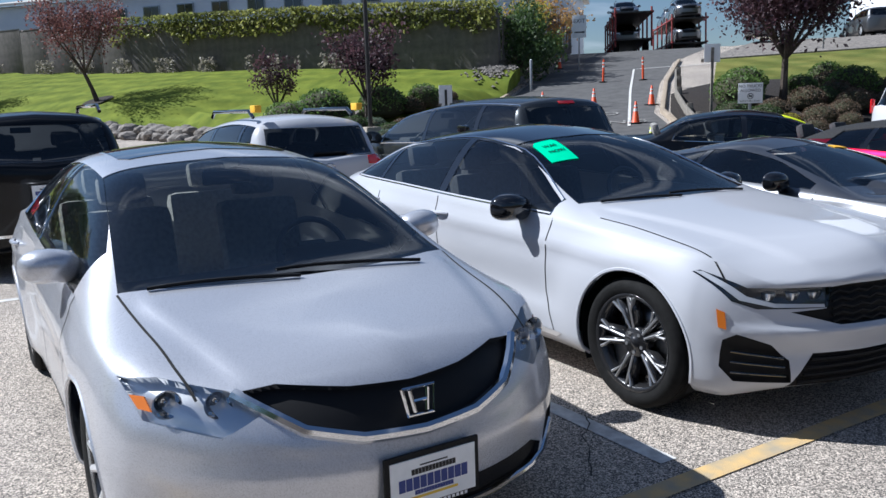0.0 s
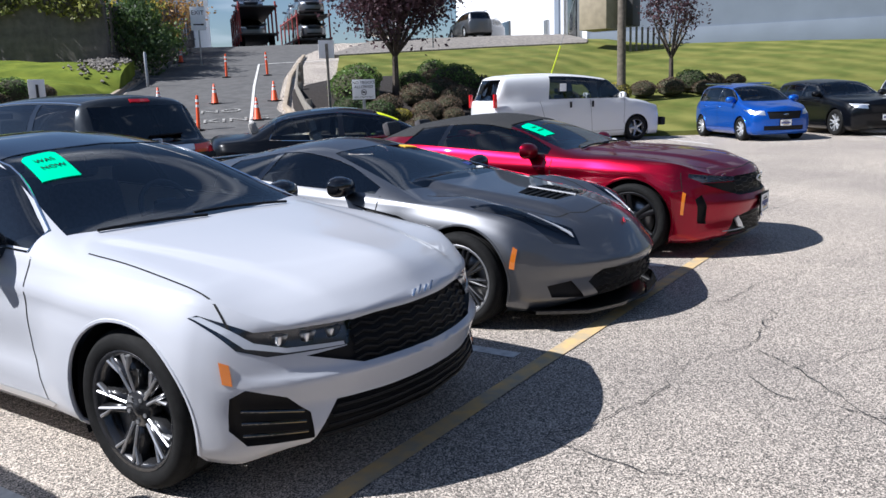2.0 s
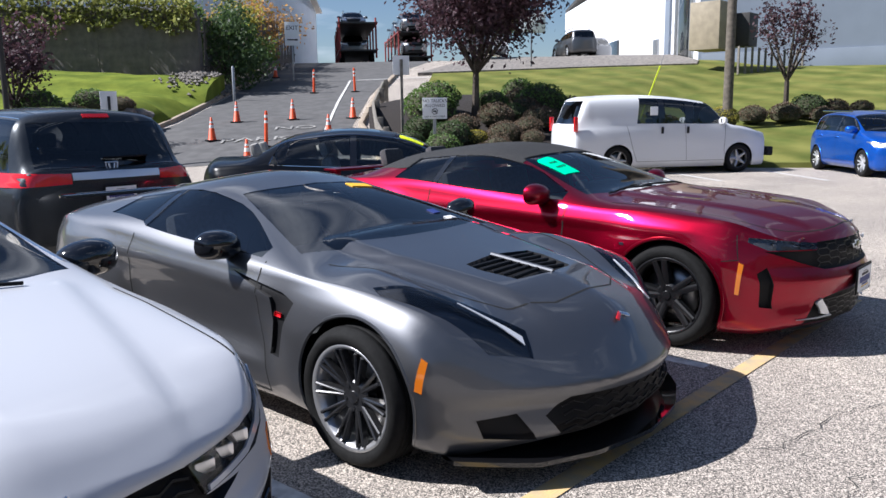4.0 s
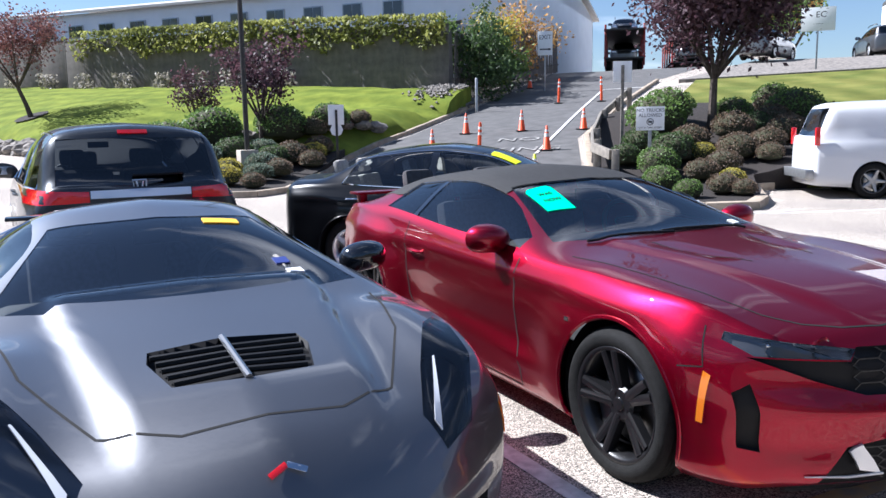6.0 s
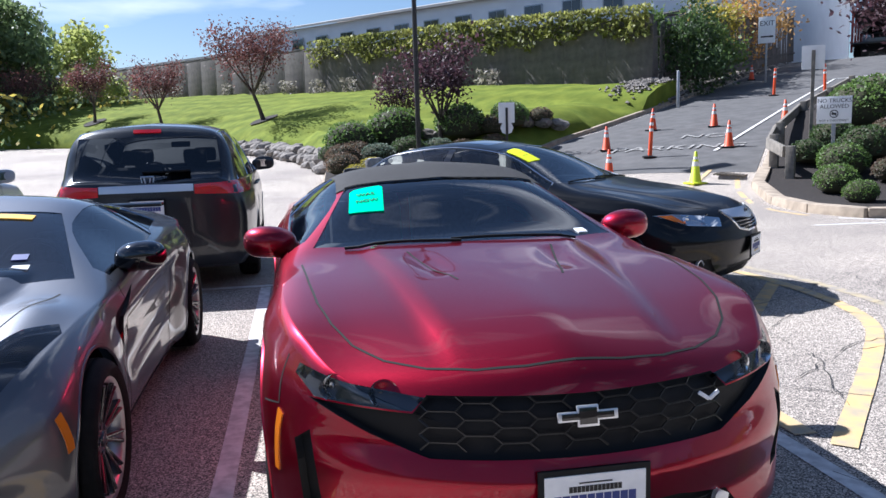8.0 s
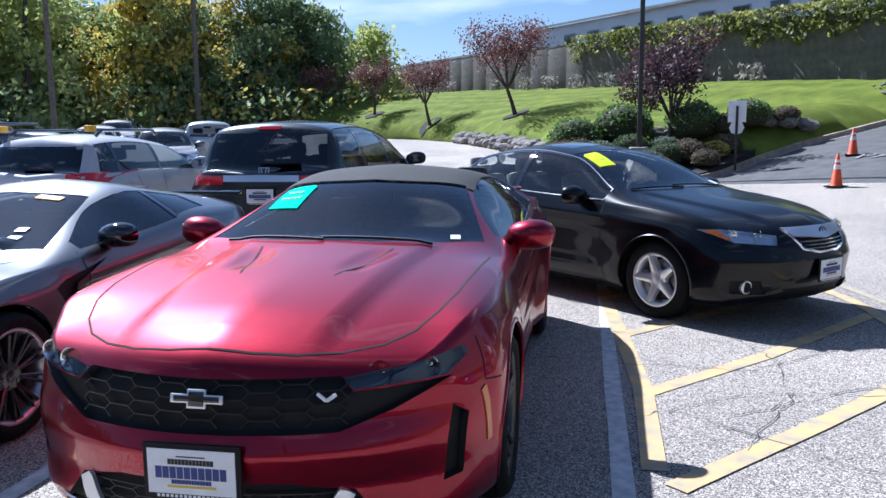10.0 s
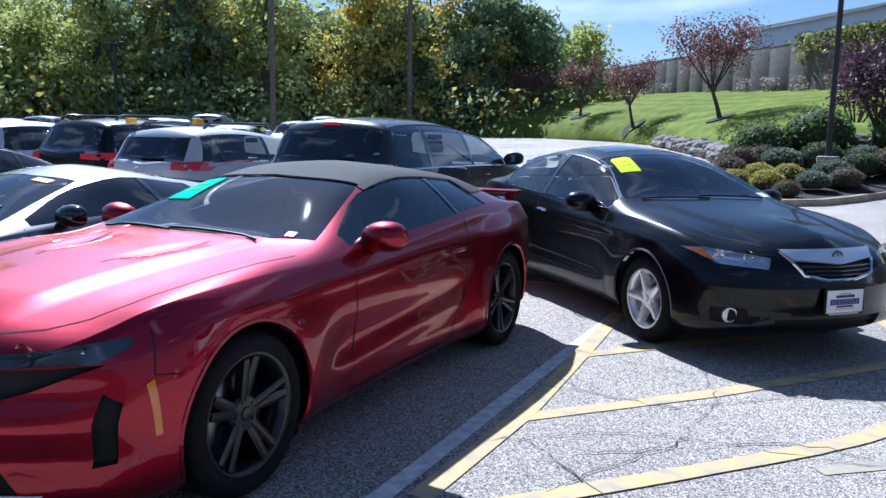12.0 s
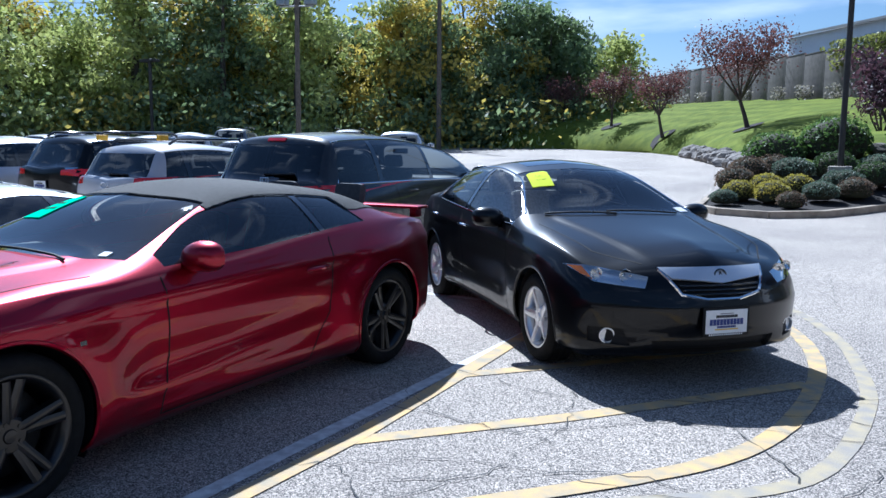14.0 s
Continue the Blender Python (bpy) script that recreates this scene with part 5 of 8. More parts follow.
# ---- grey sports coupe ----
def grey_coupe():
    sp = spec(0.945, 2.71, 0.84, 1.24, 0.982, 0.328, 0.60, 0.815, (-0.42, 0.885), (-1.42, 1.175), (-1.80, 1.232), (-2.35, 1.165), (-3.30, 0.985), (-3.55, 0.95),
              [(-3.55, 0.88), (-3.0, 0.93), (-2.4, 0.93), (-1.5, 0.87), (-0.6, 0.83), (0.0, 0.80), (0.4, 0.72), (0.945, 0.52)], P["grey"], bow=0.40, roof_w=0.54, bot=0.13, hoodw=1.0,
              cap_f=0.34, zc_f=0.36, pow_f=2.4, mirror=(-1.02, 0.985, 0.93, M["gloss_black"], 1.05), handles=(), lip=P["grey"], track=0.885, R_r=0.348, arch_r=0.02, wipers=())
    sp["cabin"]["sz"], sp["cabin"]["rear_seat"] = 0.40, None
    sculpt(sp, (0.022, 0.035), 0.045, ((-0.5, 0.70, -2.6, 0.80, 0.020), (-0.6, 0.30, -2.3, 0.42, 0.016)), (0.52, 0.36, 0.042, -0.75, 0.72), (0.74, 0.045, 0.13),
           ((0.12, -0.02), (0.20, 0.03), (0.34, -0.02), (0.42, 0.02), (0.50, 0.0), (0.62, 0.0)))
    sp["wheels"] = (wheels("coupe", 0.328, 0.245, 0.285, "thin", (M["rubber"], M["alloy_cut"], M["alloy_dark"]), 10), None)
    p1, p2 = pane(sp, -0.78, -1.95, lo=0.035), pane(sp, -2.02, -2.50, lo=0.05, slant_b=0.06)
    hl = [(0.70, 0.57), (0.58, 0.73), (0.36, 0.845), (0.10, 0.895), (0.02, 0.865), (0.12, 0.77), (0.40, 0.62), (0.62, 0.52)]
    vent = [(-0.02, -0.34), (-0.05, 0.0), (-0.02, 0.34), (0.05, 0.36), (0.20, 0.30), (0.235, 0.0), (0.20, -0.30), (0.05, -0.36)]
    vent = [(x * 1.35 + 0.10, y * 0.78) for x, y in vent]
    sp["cuts"] = common(sp, [p1, p2]) + [
        ("headlamp_body", hl, "top", lambda c, n: c.z > 0.4 and n.z > 0.05, M["lamp_dark"], -0.015, {"mirror": True}),
        ("hood_vent", vent, "top", TOP(0.5), M["black"], -0.03),
        ("lower_intake", [(-0.50, 0.20), (0.50, 0.20), (0.56, 0.30), (0.46, 0.375), (-0.46, 0.375), (-0.56, 0.30)], "front", FRONT, M["black"], -0.04),
        ("brake_duct", [(0.60, 0.20), (0.78, 0.22), (0.80, 0.30), (0.66, 0.32)], "front", FRONT, M["black"], -0.03, {"mirror": True}),
        ("fender_vent", [(-0.42, 0.70), (-0.52, 0.735), (-0.95, 0.80), (-0.62, 0.70), (-0.60, 0.58), (-0.66, 0.40), (-0.56, 0.40), (-0.50, 0.58)], "side", lambda c, n: abs(c.y) > 0.6 and c.z > 0.3, M["black"], -0.02),
    ]
    sp["seams"] = [([(0.62, 0.0), (0.60, 0.25), (0.48, 0.47), (0.10, 0.66), (-0.40, 0.76)], "top"), ([(-0.72, 0.86), (-0.74, 0.5), (-0.66, 0.20), (-1.85, 0.20), (-2.05, 0.5), (-2.0, 0.90)], "side")]
    car, b = build_car("sports_coupe", sp, "dark grey metallic sports coupe with vented hood", "")
    for s in (1, -1):
        patch(b, "lamp_cover", [(x, y * s) for x, y in hl], "top", M["glass_lamp"], car, 0.002)
        patch(b, "light_bar", [(x, y * s) for x, y in [(0.655, 0.572), (0.63, 0.558), (0.48, 0.632), (0.37, 0.684), (0.372, 0.691), (0.49, 0.643)]], "top", M["drl"], car, 0.005)
        patch(b, "side_marker", [(0.38, 0.44), (0.41, 0.43), (0.42, 0.56), (0.395, 0.58)], "side", M["amber"], car, 0.005, side=s, label="amber side marker")
        patch(b, "fender_badge", [(-0.53, 0.61), (-0.595, 0.61), (-0.585, 0.632), (-0.53, 0.632)], "side", M["red_lens"], car, -0.012, side=s)
    for k in range(5):
        x = 0.110 + 0.056 * k
        w = 0.262 - 0.010 * k
        pts = []
        for j in range(11):
            y = -w + 2 * w * j / 10
            loc, n = b.project((x, y, 2.6), (0, 0, -1))
            if loc:
                pts.append(loc - n * 0.008)
        part("vent_slat", tube(pts, 0.011, 6), M["black"], car)
    l0, l1 = b.project((0.03, 0, 2.6), (0, 0, -1))[0], b.project((0.42, 0, 2.6), (0, 0, -1))[0]
    part("vent_rib", tube([l0, (l0 + l1) / 2, l1], 0.013, 8), P["grey"], car)
    for k in range(4):
        zig(b, car, -0.48, 0.48, 0.225 + 0.038 * k, 0.010)
    loc, n = b.project((0.79, 0, 2.6), (0, 0, -1))
    if loc:
        for s, ink in ((1, "red_lens"), (-1, "chrome")):
            bm = bmesh.new()
            add_box(bm, -0.010, 0.010, 0.0, 0.062, 0, 0.006, 0.002, Matrix.Translation(loc + n * 0.003) @ n.to_track_quat("Z", "X").to_matrix().to_4x4() @ pose(0, 0, 0, 0, 0, 28 if s > 0 else 152))
            part("badge_wing", bm, M[ink], car)
    # front splitter
    pts = []
    for k in range(21):
        y = -0.86 + 1.72 * k / 20
        loc, n = b.project((2.5, y, 0.19), (-1, 0, 0))
        if loc:
            pts.append(loc)
    bm = bmesh.new()
    top_r, bot_r = [], []
    for p in pts:
        out = Vector((p.x - 0.2, p.y, 0)).normalized() * 0.10
        top_r.append([bm.verts.new((p.x - 0.15, p.y * 0.97, 0.135)), bm.verts.new((p.x + out.x, p.y + out.y * 0.6, 0.125 + 0.10 * max(0, abs(p.y) - 0.6)))])
        bot_r.append([bm.verts.new((p.x - 0.15, p.y * 0.97, 0.115)), bm.verts.new((p.x + out.x, p.y + out.y * 0.6, 0.105 + 0.10 * max(0, abs(p.y) - 0.6)))])
    for r in (top_r, bot_r):
        for a, c in zip(r, r[1:]):
            bm.faces.new((a[0], a[1], c[1], c[0]))
    for (a, c), (d, e) in zip(zip(top_r, top_r[1:]), zip(bot_r, bot_r[1:])):
        bm.faces.new((a[1], d[1], e[1], c[1]))
    part("splitter", bm, M["gloss_black"], car)
    part("rear_spoiler", box(-3.53, -3.40, -0.72, 0.72, 1.0, 1.03, 0.012), M["gloss_black"], car)
    tag_sheet(b, car, [(-1.36, 0.22), (-1.36, 0.40), (-1.29, 0.40), (-1.29, 0.22)], M["tag_orange"], label="yellow paper sticker")
    tag_sheet(b, car, [(-0.84, 0.44), (-0.85, 0.51), (-0.79, 0.515), (-0.78, 0.445)], M["ink_blue"], label="small blue sticker")
    tag_sheet(b, car, [(-0.72, 0.47), (-0.73, 0.545), (-0.67, 0.55), (-0.66, 0.475)], M["plate_white"], label="small white sticker")
    b.finish("body", P["grey"], car)
    return car


grey_coupe().matrix_basis = pose(-2.64, 0.22, 0, 0, 0, -90)


# ---- red convertible ----
def red_convertible():
    sp = spec(0.955, 2.811, 1.02, 1.344, 0.948, 0.352, 0.780, 0.945, (-0.56, 0.985), (-1.42, 1.27), (-1.85, 1.335), (-2.70, 1.265), (-3.28, 1.06), (-3.83, 1.02),
              [(-3.83, 0.95), (-3.3, 1.02), (-2.6, 1.01), (-1.6, 0.95), (-0.6, 0.91), (0.0, 0.895), (0.5, 0.855), (0.955, 0.765)], P["red"], bow=0.36, roof_w=0.58, bot=0.15,
              cap_f=0.22, zc_f=0.52, pow_f=3.8, mirror=(-1.06, 0.955, 0.99, P["red"], 1.08), handles=((-2.02, 0.80),), lip_r=0.013,
              wipers=((-0.58, 0.5, -0.62, -0.10), (-0.57, -0.06, -0.64, -0.60)), arch_top=0.95)
    sp["wm"][-1] = (0.955, 0.948 * 0.875)
    sculpt(sp, (0.024, 0.042), 0.040, ((0.35, 0.80, -3.7, 0.86, 0.020), (-0.45, 0.33, -2.3, 0.46, 0.020)), (0.48, 0.34, 0.018, -0.75, 0.85), (0.82, 0.014, 0.12),
           ((0.15, -0.04), (0.22, 0.03), (0.36, -0.01), (0.50, 0.035), (0.56, 0.01), (0.60, -0.01), (0.75, -0.012), (0.80, 0.0)),
           ((-0.42, 0.33, 0.02, 0.24, 0.020),))
    sp["wheels"] = (wheels("convertible_car", 0.352, 0.262, 0.265, "blade", (M["rubber"], M["wheel_black"], M["wheel_black"]), 5), None)
    p1, p2 = pane(sp, -0.88, -2.14), pane(sp, -2.20, -2.66, slant_b=0.12)
    hl = [(0.46, 0.735), (0.50, 0.700), (0.78, 0.705), (0.835, 0.755), (0.82, 0.785), (0.66, 0.760)]
    roofp = [(-1.45, -0.70), (-1.40, -0.3), (-1.385, 0.0), (-1.40, 0.3), (-1.45, 0.70), (-2.2, 0.74), (-2.70, 0.74), (-3.20, 0.66), (-3.26, 0.0), (-3.20, -0.66), (-2.70, -0.74), (-2.2, -0.74)]
    sp["cuts"] = common(sp, [p1, p2], rear_glass=False) + [
        ("canvas_top", roofp, "top", lambda c, n: c.z > float(curve_at(sp["belt"], c.x)) + 0.035, M["canvas"], 0.006, {"label": "black canvas folding top"}),
        ("grille", [(-0.80, 0.700), (-0.62, 0.620), (-0.46, 0.568), (0.46, 0.568), (0.62, 0.620), (0.80, 0.700), (0.50, 0.694), (0.455, 0.742), (-0.455, 0.742), (-0.50, 0.694)], "front", FRONT, M["black"], -0.03),
        ("headlamp_body", hl, "front", FRONT, M["lamp_dark"], -0.02, {"mirror": True}),
        ("lower_intake", [(-0.62, 0.215), (0.62, 0.215), (0.50, 0.36), (0.30, 0.40), (-0.30, 0.40), (-0.50, 0.36)], "front", FRONT, M["black"], -0.03),
        ("side_duct", [(0.77, 0.33), (0.83, 0.34), (0.85, 0.56), (0.80, 0.60)], "front", FRONT, M["black"], -0.03, {"mirror": True}),
    ]
    sp["seams"] = [([(0.84, 0.0), (0.83, 0.15), (0.80, 0.30), (0.74, 0.44), (0.65, 0.56), (0.53, 0.65), (0.38, 0.71), (0.18, 0.75), (-0.1, 0.775), (-0.5, 0.80)], "top"), ([(-0.82, 0.92), (-0.86, 0.5), (-0.78, 0.22), (-1.95, 0.22), (-2.16, 0.5), (-2.18, 0.98)], "side"), ([(0.38, 0.635), (0.47, 0.645), (0.44, 0.80)], "side", {"width": 0.006})]
    car, b = build_car("convertible", sp, "glossy red convertible with black canvas top up", "")
    lamp_glass(b, hl, car, bulbs=2)
    for s in (1, -1):
        patch(b, "side_marker", [(0.462, 0.425), (0.485, 0.42), (0.502, 0.615), (0.475, 0.63)], "side", M["amber"], car, 0.005, side=s, label="amber side marker")
        bm = bmesh.new()
        p = [b.project((2.5, s * y, z), (-1, 0, 0))[0] for y, z in ((0.38, 0.255), (0.52, 0.37), (0.66, 0.25))]
        if all(p):
            for q in p:
                q.x += 0.012
            add_tube(bm, [p[0], (p[0] + p[2]) / 2 + Vector((0.02, 0, 0)), p[2]], [0.006, 0.006, 0.003], 6)
            part("corner_strip", bm, M["alloy"], car, "bright corner strip")
            patch(b, "corner_blade", [(s * a, c) for a, c in ((0.385, 0.258), (0.455, 0.375), (0.50, 0.345), (0.47, 0.275))], "front", M["alloy"], car, 0.012, label="bright corner blade")
        else:
            bm.free()
        patch(b, "fender_badge", [(-0.31, 0.675), (-0.345, 0.675), (-0.345, 0.695), (-0.31, 0.695)], "side", M["chrome"], car, 0.005, side=s)
        # character crease along the sill
        patch(b, "rear_lamp", [(-3.60, 0.86), (-3.76, 0.86), (-3.76, 0.96), (-3.62, 0.96)], "side", M["red_lens"], car, 0.004, side=s, label="red rear lamp")
    bar(b, [(-0.66, 0.172), (-0.3, 0.166), (0.3, 0.166), (0.66, 0.172)], car, 0.020, M["black"], "chin")
    hex_mesh(b, car, 0.55, 0.585, 0.745, 0.13, 0.045)
    hex_mesh(b, car, 0.46, 0.225, 0.36, 0.13, 0.036)
    badge(b, (0.0, 0.682), 0.185, car, "cross", M["alloy"])
    badge(b, (0.0, 0.682), 0.160, car, "cross_in", M["gloss_black"])
    badge(b, (0.42, 0.672), 0.08, car, "bars", M["plate_white"])
    front_plate(b, car, 0.455)
    tag_sheet(b, car, [(-1.36, -0.36), (-1.36, -0.50), (-1.33, -0.525), (-1.06, -0.55), (-1.04, -0.37), (-1.33, -0.345)], M["tag_green"])
    tag_text(b, car, -1.20, -0.445, size=0.045)
    tag_sheet(b, car, [(-0.77, 0.56), (-0.78, 0.61), (-0.73, 0.62), (-0.72, 0.57)], M["plate_white"], label="small white sticker")
    # dark strips painting the shade along the hood creases
    b.seam([(0.10, 0.21), (-0.15, 0.27), (-0.45, 0.335)], "top", car, width=0.010, name="hood_crease_shade")
    bm = bmesh.new()
    add_box(bm, -3.80, -3.62, -0.70, 0.70, 1.05, 1.075, 0.012)
    for y in (-0.62, 0.62):
        add_box(bm, -3.76, -3.66, y - 0.03, y + 0.03, 0.98, 1.06, 0.01)
    part("rear_spoiler", bm, P["red"], car)
    b.finish("body", P["red"], car)
    return car


red_convertible().matrix_basis = pose(-0.03, 0.0, 0, 0, 0, -90)


# ---- black sedan ----
def black_sedan():
    sp = spec(0.965, 2.705, 1.03, 1.44, 0.92, 0.325, 0.775, 0.955, (-0.40, 1.02), (-1.30, 1.375), (-1.85, 1.437), (-2.55, 1.37), (-3.20, 1.10), (-3.735, 1.07),
              [(-3.735, 0.98), (-3.2, 1.02), (-2.4, 0.985), (-1.4, 0.945), (-0.5, 0.92), (0.1, 0.88), (0.5, 0.80), (0.965, 0.68)], P["black"], bow=0.28,
              cap_f=0.26, zc_f=0.50, pow_f=3.0, mirror=(-0.88, 0.965, 0.985, P["black"], 1.12), handles=((-1.75, 0.84), (-2.65, 0.87)), cloth=M["cloth_grey"],
              handle_mat=M["chrome"], wipers=((-0.42, 0.5, -0.48, -0.1), (-0.40, -0.05, -0.52, -0.62)))
    sculpt(sp, (0.018, 0.022), 0.022, ((0.3, 0.78, -3.6, 0.88, 0.016), (-0.5, 0.32, -2.3, 0.36, 0.014)), (0.56, 0.36, 0.014, -0.55, 0.80), (0.78, 0.012, 0.13),
           ((0.20, -0.03), (0.25, 0.02), (0.36, -0.01), (0.54, 0.02), (0.60, 0.006), (0.74, 0.0), (0.80, 0.0)))
    sp["wheels"] = (wheels("black_car", 0.325, 0.222, 0.225, "star", (M["rubber"], M["alloy"], M["alloy"]), 5), None)
    p1, p2 = pane(sp, -0.62, -1.78), pane(sp, -1.86, -2.82, slant_b=0.10)
    hl = [(0.46, 0.735), (0.50, 0.665), (0.76, 0.690), (0.86, 0.775), (0.78, 0.785), (0.60, 0.760)]
    gr = [(-0.345, 0.745), (-0.27, 0.640), (-0.10, 0.610), (0.10, 0.610), (0.27, 0.640), (0.345, 0.745)]
    sp["cuts"] = common(sp, [p1, p2], glass_side=M["glass"]) + [
        ("grille", gr, "front", FRONT, M["black"], -0.02),
        ("headlamp_body", hl, "front", FRONT, M["lamp_in"], -0.03, {"mirror": True}),
        ("lower_intake", [(-0.42, 0.235), (0.42, 0.235), (0.46, 0.33), (-0.46, 0.33)], "front", FRONT, M["black"], -0.03),
        ("fog_panel", [(0.58, 0.29), (0.80, 0.30), (0.80, 0.40), (0.62, 0.40)], "front", FRONT, M["black"], -0.02, {"mirror": True}),
        ("sunroof", [(-1.5, -0.38), (-1.5, 0.38), (-2.2, 0.38), (-2.2, -0.38)], "top", TOP(1.2), M["gloss_black"], 0.002),
    ]
    sp["seams"] = [([(0.70, 0.45), (0.4, 0.66), (0.0, 0.72), (-0.34, 0.74)], "top"), ([(-0.60, 0.93), (-0.62, 0.5), (-0.55, 0.25), (-1.80, 0.25), (-1.84, 0.96)], "side"),
                   ([(-1.80, 0.25), (-2.3, 0.25), (-2.5, 0.52), (-2.68, 0.95)], "side")]
    car, b = build_car("sedan", sp, "glossy black sedan with chrome grille and yellow tag", "")
    lamp_glass(b, hl, car, amber=[(0.76, 0.705), (0.80, 0.725), (0.845, 0.77), (0.79, 0.775)])
    # chrome shield
    for pl in ([(-0.385, 0.782), (-0.325, 0.722), (-0.16, 0.712), (0.0, 0.695), (0.16, 0.712), (0.325, 0.722), (0.385, 0.782), (0.0, 0.790)],):
        patch(b, "grille_shield", pl, "front", M["alloy"], car, 0.014, label="bright metal grille shield", grid=0.04)
    bar(b, [(-0.38, 0.775), (-0.285, 0.632), (-0.12, 0.600), (0.12, 0.600), (0.285, 0.632), (0.38, 0.775)], car, 0.013, M["chrome"], "grille_trim")
    for k in range(3):
        bar(b, [(-0.25 - 0.02 * k, 0.632 + 0.026 * k), (0.25 + 0.02 * k, 0.632 + 0.026 * k)], car, 0.007, M["gloss_black"], "grille_bar")
    badge(b, (0.0, 0.742), 0.085, car, "ring", M["gloss_black"])
    front_plate(b, car, 0.46)
    for s in (1, -1):
        loc, n = b.project((2.5, 0.70 * s, 0.345), (-1, 0, 0))
        if loc:
            bm = bmesh.new()
            add_lathe(bm, [(0.050, -0.03), (0.052, -0.004), (0.043, -0.003), (0.038, -0.022), (0.0005, -0.026)], 24, "z", Matrix.Translation(loc) @ Vector((1, 0.25 * s, 0)).to_track_quat("Z", "Y").to_matrix().to_4x4())
            part("fog_lamp", bm, M["alloy"], car, "round chrome-ringed fog lamp")
        patch(b, "rear_lamp", [(-3.36, 0.86), (-3.66, 0.84), (-3.68, 0.98), (-3.50, 0.99)], "side", M["red_lens"], car, 0.004, side=s, label="red rear lamp")
    window_trim(b, car, sp, -0.62, -2.82)
    tag_sheet(b, car, [(-1.25, -0.33), (-1.25, -0.47), (-1.22, -0.50), (-0.97, -0.54), (-0.95, -0.35), (-1.22, -0.31)], M["tag_yellow"], label="yellow price tag")
    tag_text(b, car, -1.10, -0.42, words=(("- ---", 0.05), ("- - ---", -0.025)), size=0.04)
    tag_sheet(b, car, [(-0.60, 0.58), (-0.64, 0.68), (-0.56, 0.70), (-0.52, 0.60)], M["plate_white"], label="small white sticker")
    b.finish("body", P["black"], car)
    return car


black_sedan().matrix_basis = pose(2.42, 4.07, 0, 0, 0, -44.5)

# ---- painted lines ----
M["line_faded"] = mat("faded_white_paint", (0.40, 0.39, 0.37), 0.85, color2=(0.13, 0.125, 0.12), scale=9, bump=0.3, bump_scale=150)
for i, x in enumerate((-9.2, -6.59, -4.01, -1.22, 1.40)):
    strip("stall_line_%d" % (i + 1), [(x, -0.42), (x, 5.2)], 0.10, M["line_white"], "worn white stall line on asphalt")
strip("front_line", [(-11.5, -0.58), (1.3, -0.63)], 0.11, M["line_yellow"], "worn yellow line along the stall ends", 0.006)
strip("cross_line", [(-11.5, 5.3), (1.0, 5.3)], 0.10, M["line_white"], "worn white line behind the stalls")
strip("hatch_edge", [(1.55, 0.3), (1.58, 1.5), (1.45, 3.7), (1.40, 4.6)], 0.12, M["line_yellow"], "worn yellow edge of the hatched corner", 0.006)
for i, pts in enumerate(([(1.55, 1.38), (2.45, 2.36), (3.6, 3.8)], [(1.50, 2.80), (2.05, 3.42), (3.1, 4.6)], [(1.45, 4.2), (2.6, 5.5)])):
    strip("hatch_%d" % (i + 1), pts, 0.12, M["line_yellow"], "worn yellow hatching on asphalt", 0.005)
strip("corner_arc_inner", [(1.62, 0.12), (2.64, 1.24), (3.02, 1.68), (3.38, 2.12), (3.59, 2.76), (3.66, 3.7), (3.62, 4.48), (3.38, 5.39), (2.7, 6.6), (1.6, 7.6)], 0.12, M["line_yellow"], "worn yellow arc at the stall corner", 0.007, step=0.25)
strip("corner_arc_outer", [(3.05, 1.42), (3.3, 1.62), (3.77, 1.97), (3.93, 2.8), (3.99, 3.76), (3.76, 5.16), (3.32, 6.31), (2.4, 7.6)], 0.10, M["line_old"], "faded yellow outer arc", 0.004, step=0.25)
for i in range(4):
    x = 12.2 + 1.45 * i
    strip("far_stall_%d" % (i + 1), [(x, 5.0 - 1.9 * i), (x + 2.6, 9.0 - 2.4 * i - 1.0)], 0.10, M["line_white"], "worn white stall line")
strip("ramp_edge_line", [(10.0, 16.6), (16.2, 22.8), (22.0, 28.4)], 0.10, M["line_white"], "worn white centre line up the ramp", 0.03)
strip("ramp_cross_line", [(22.0, 28.4), (25.4, 25.6)], 0.14, M["line_white"], "worn white stop line across the ramp", 0.03)
strip("entry_line", [(6.6, 9.2), (6.9, 12.5), (8.8, 14.6)], 0.10, M["line_yellow"], "yellow line at the island", 0.012)
strip("entry_line_2", [(6.7, 7.6), (9.6, 7.3)], 0.10, M["line_white"], "white line by the island", 0.006)
tagged(strip("line_island", [(8.85, 13.5), (8.25, 12.4), (7.62, 10.8), (7.38, 9.6), (7.40, 8.8)], 0.11, M["line_yellow"]), "worn yellow line round the island kerb", "line", kind="structure")
tagged(strip("line_lane", [(7.6, 8.3), (8.6, 7.2), (10.2, 6.6), (12.0, 6.2)], 0.10, M["line_white"]), "thin white lane line past the island", "line", kind="structure")
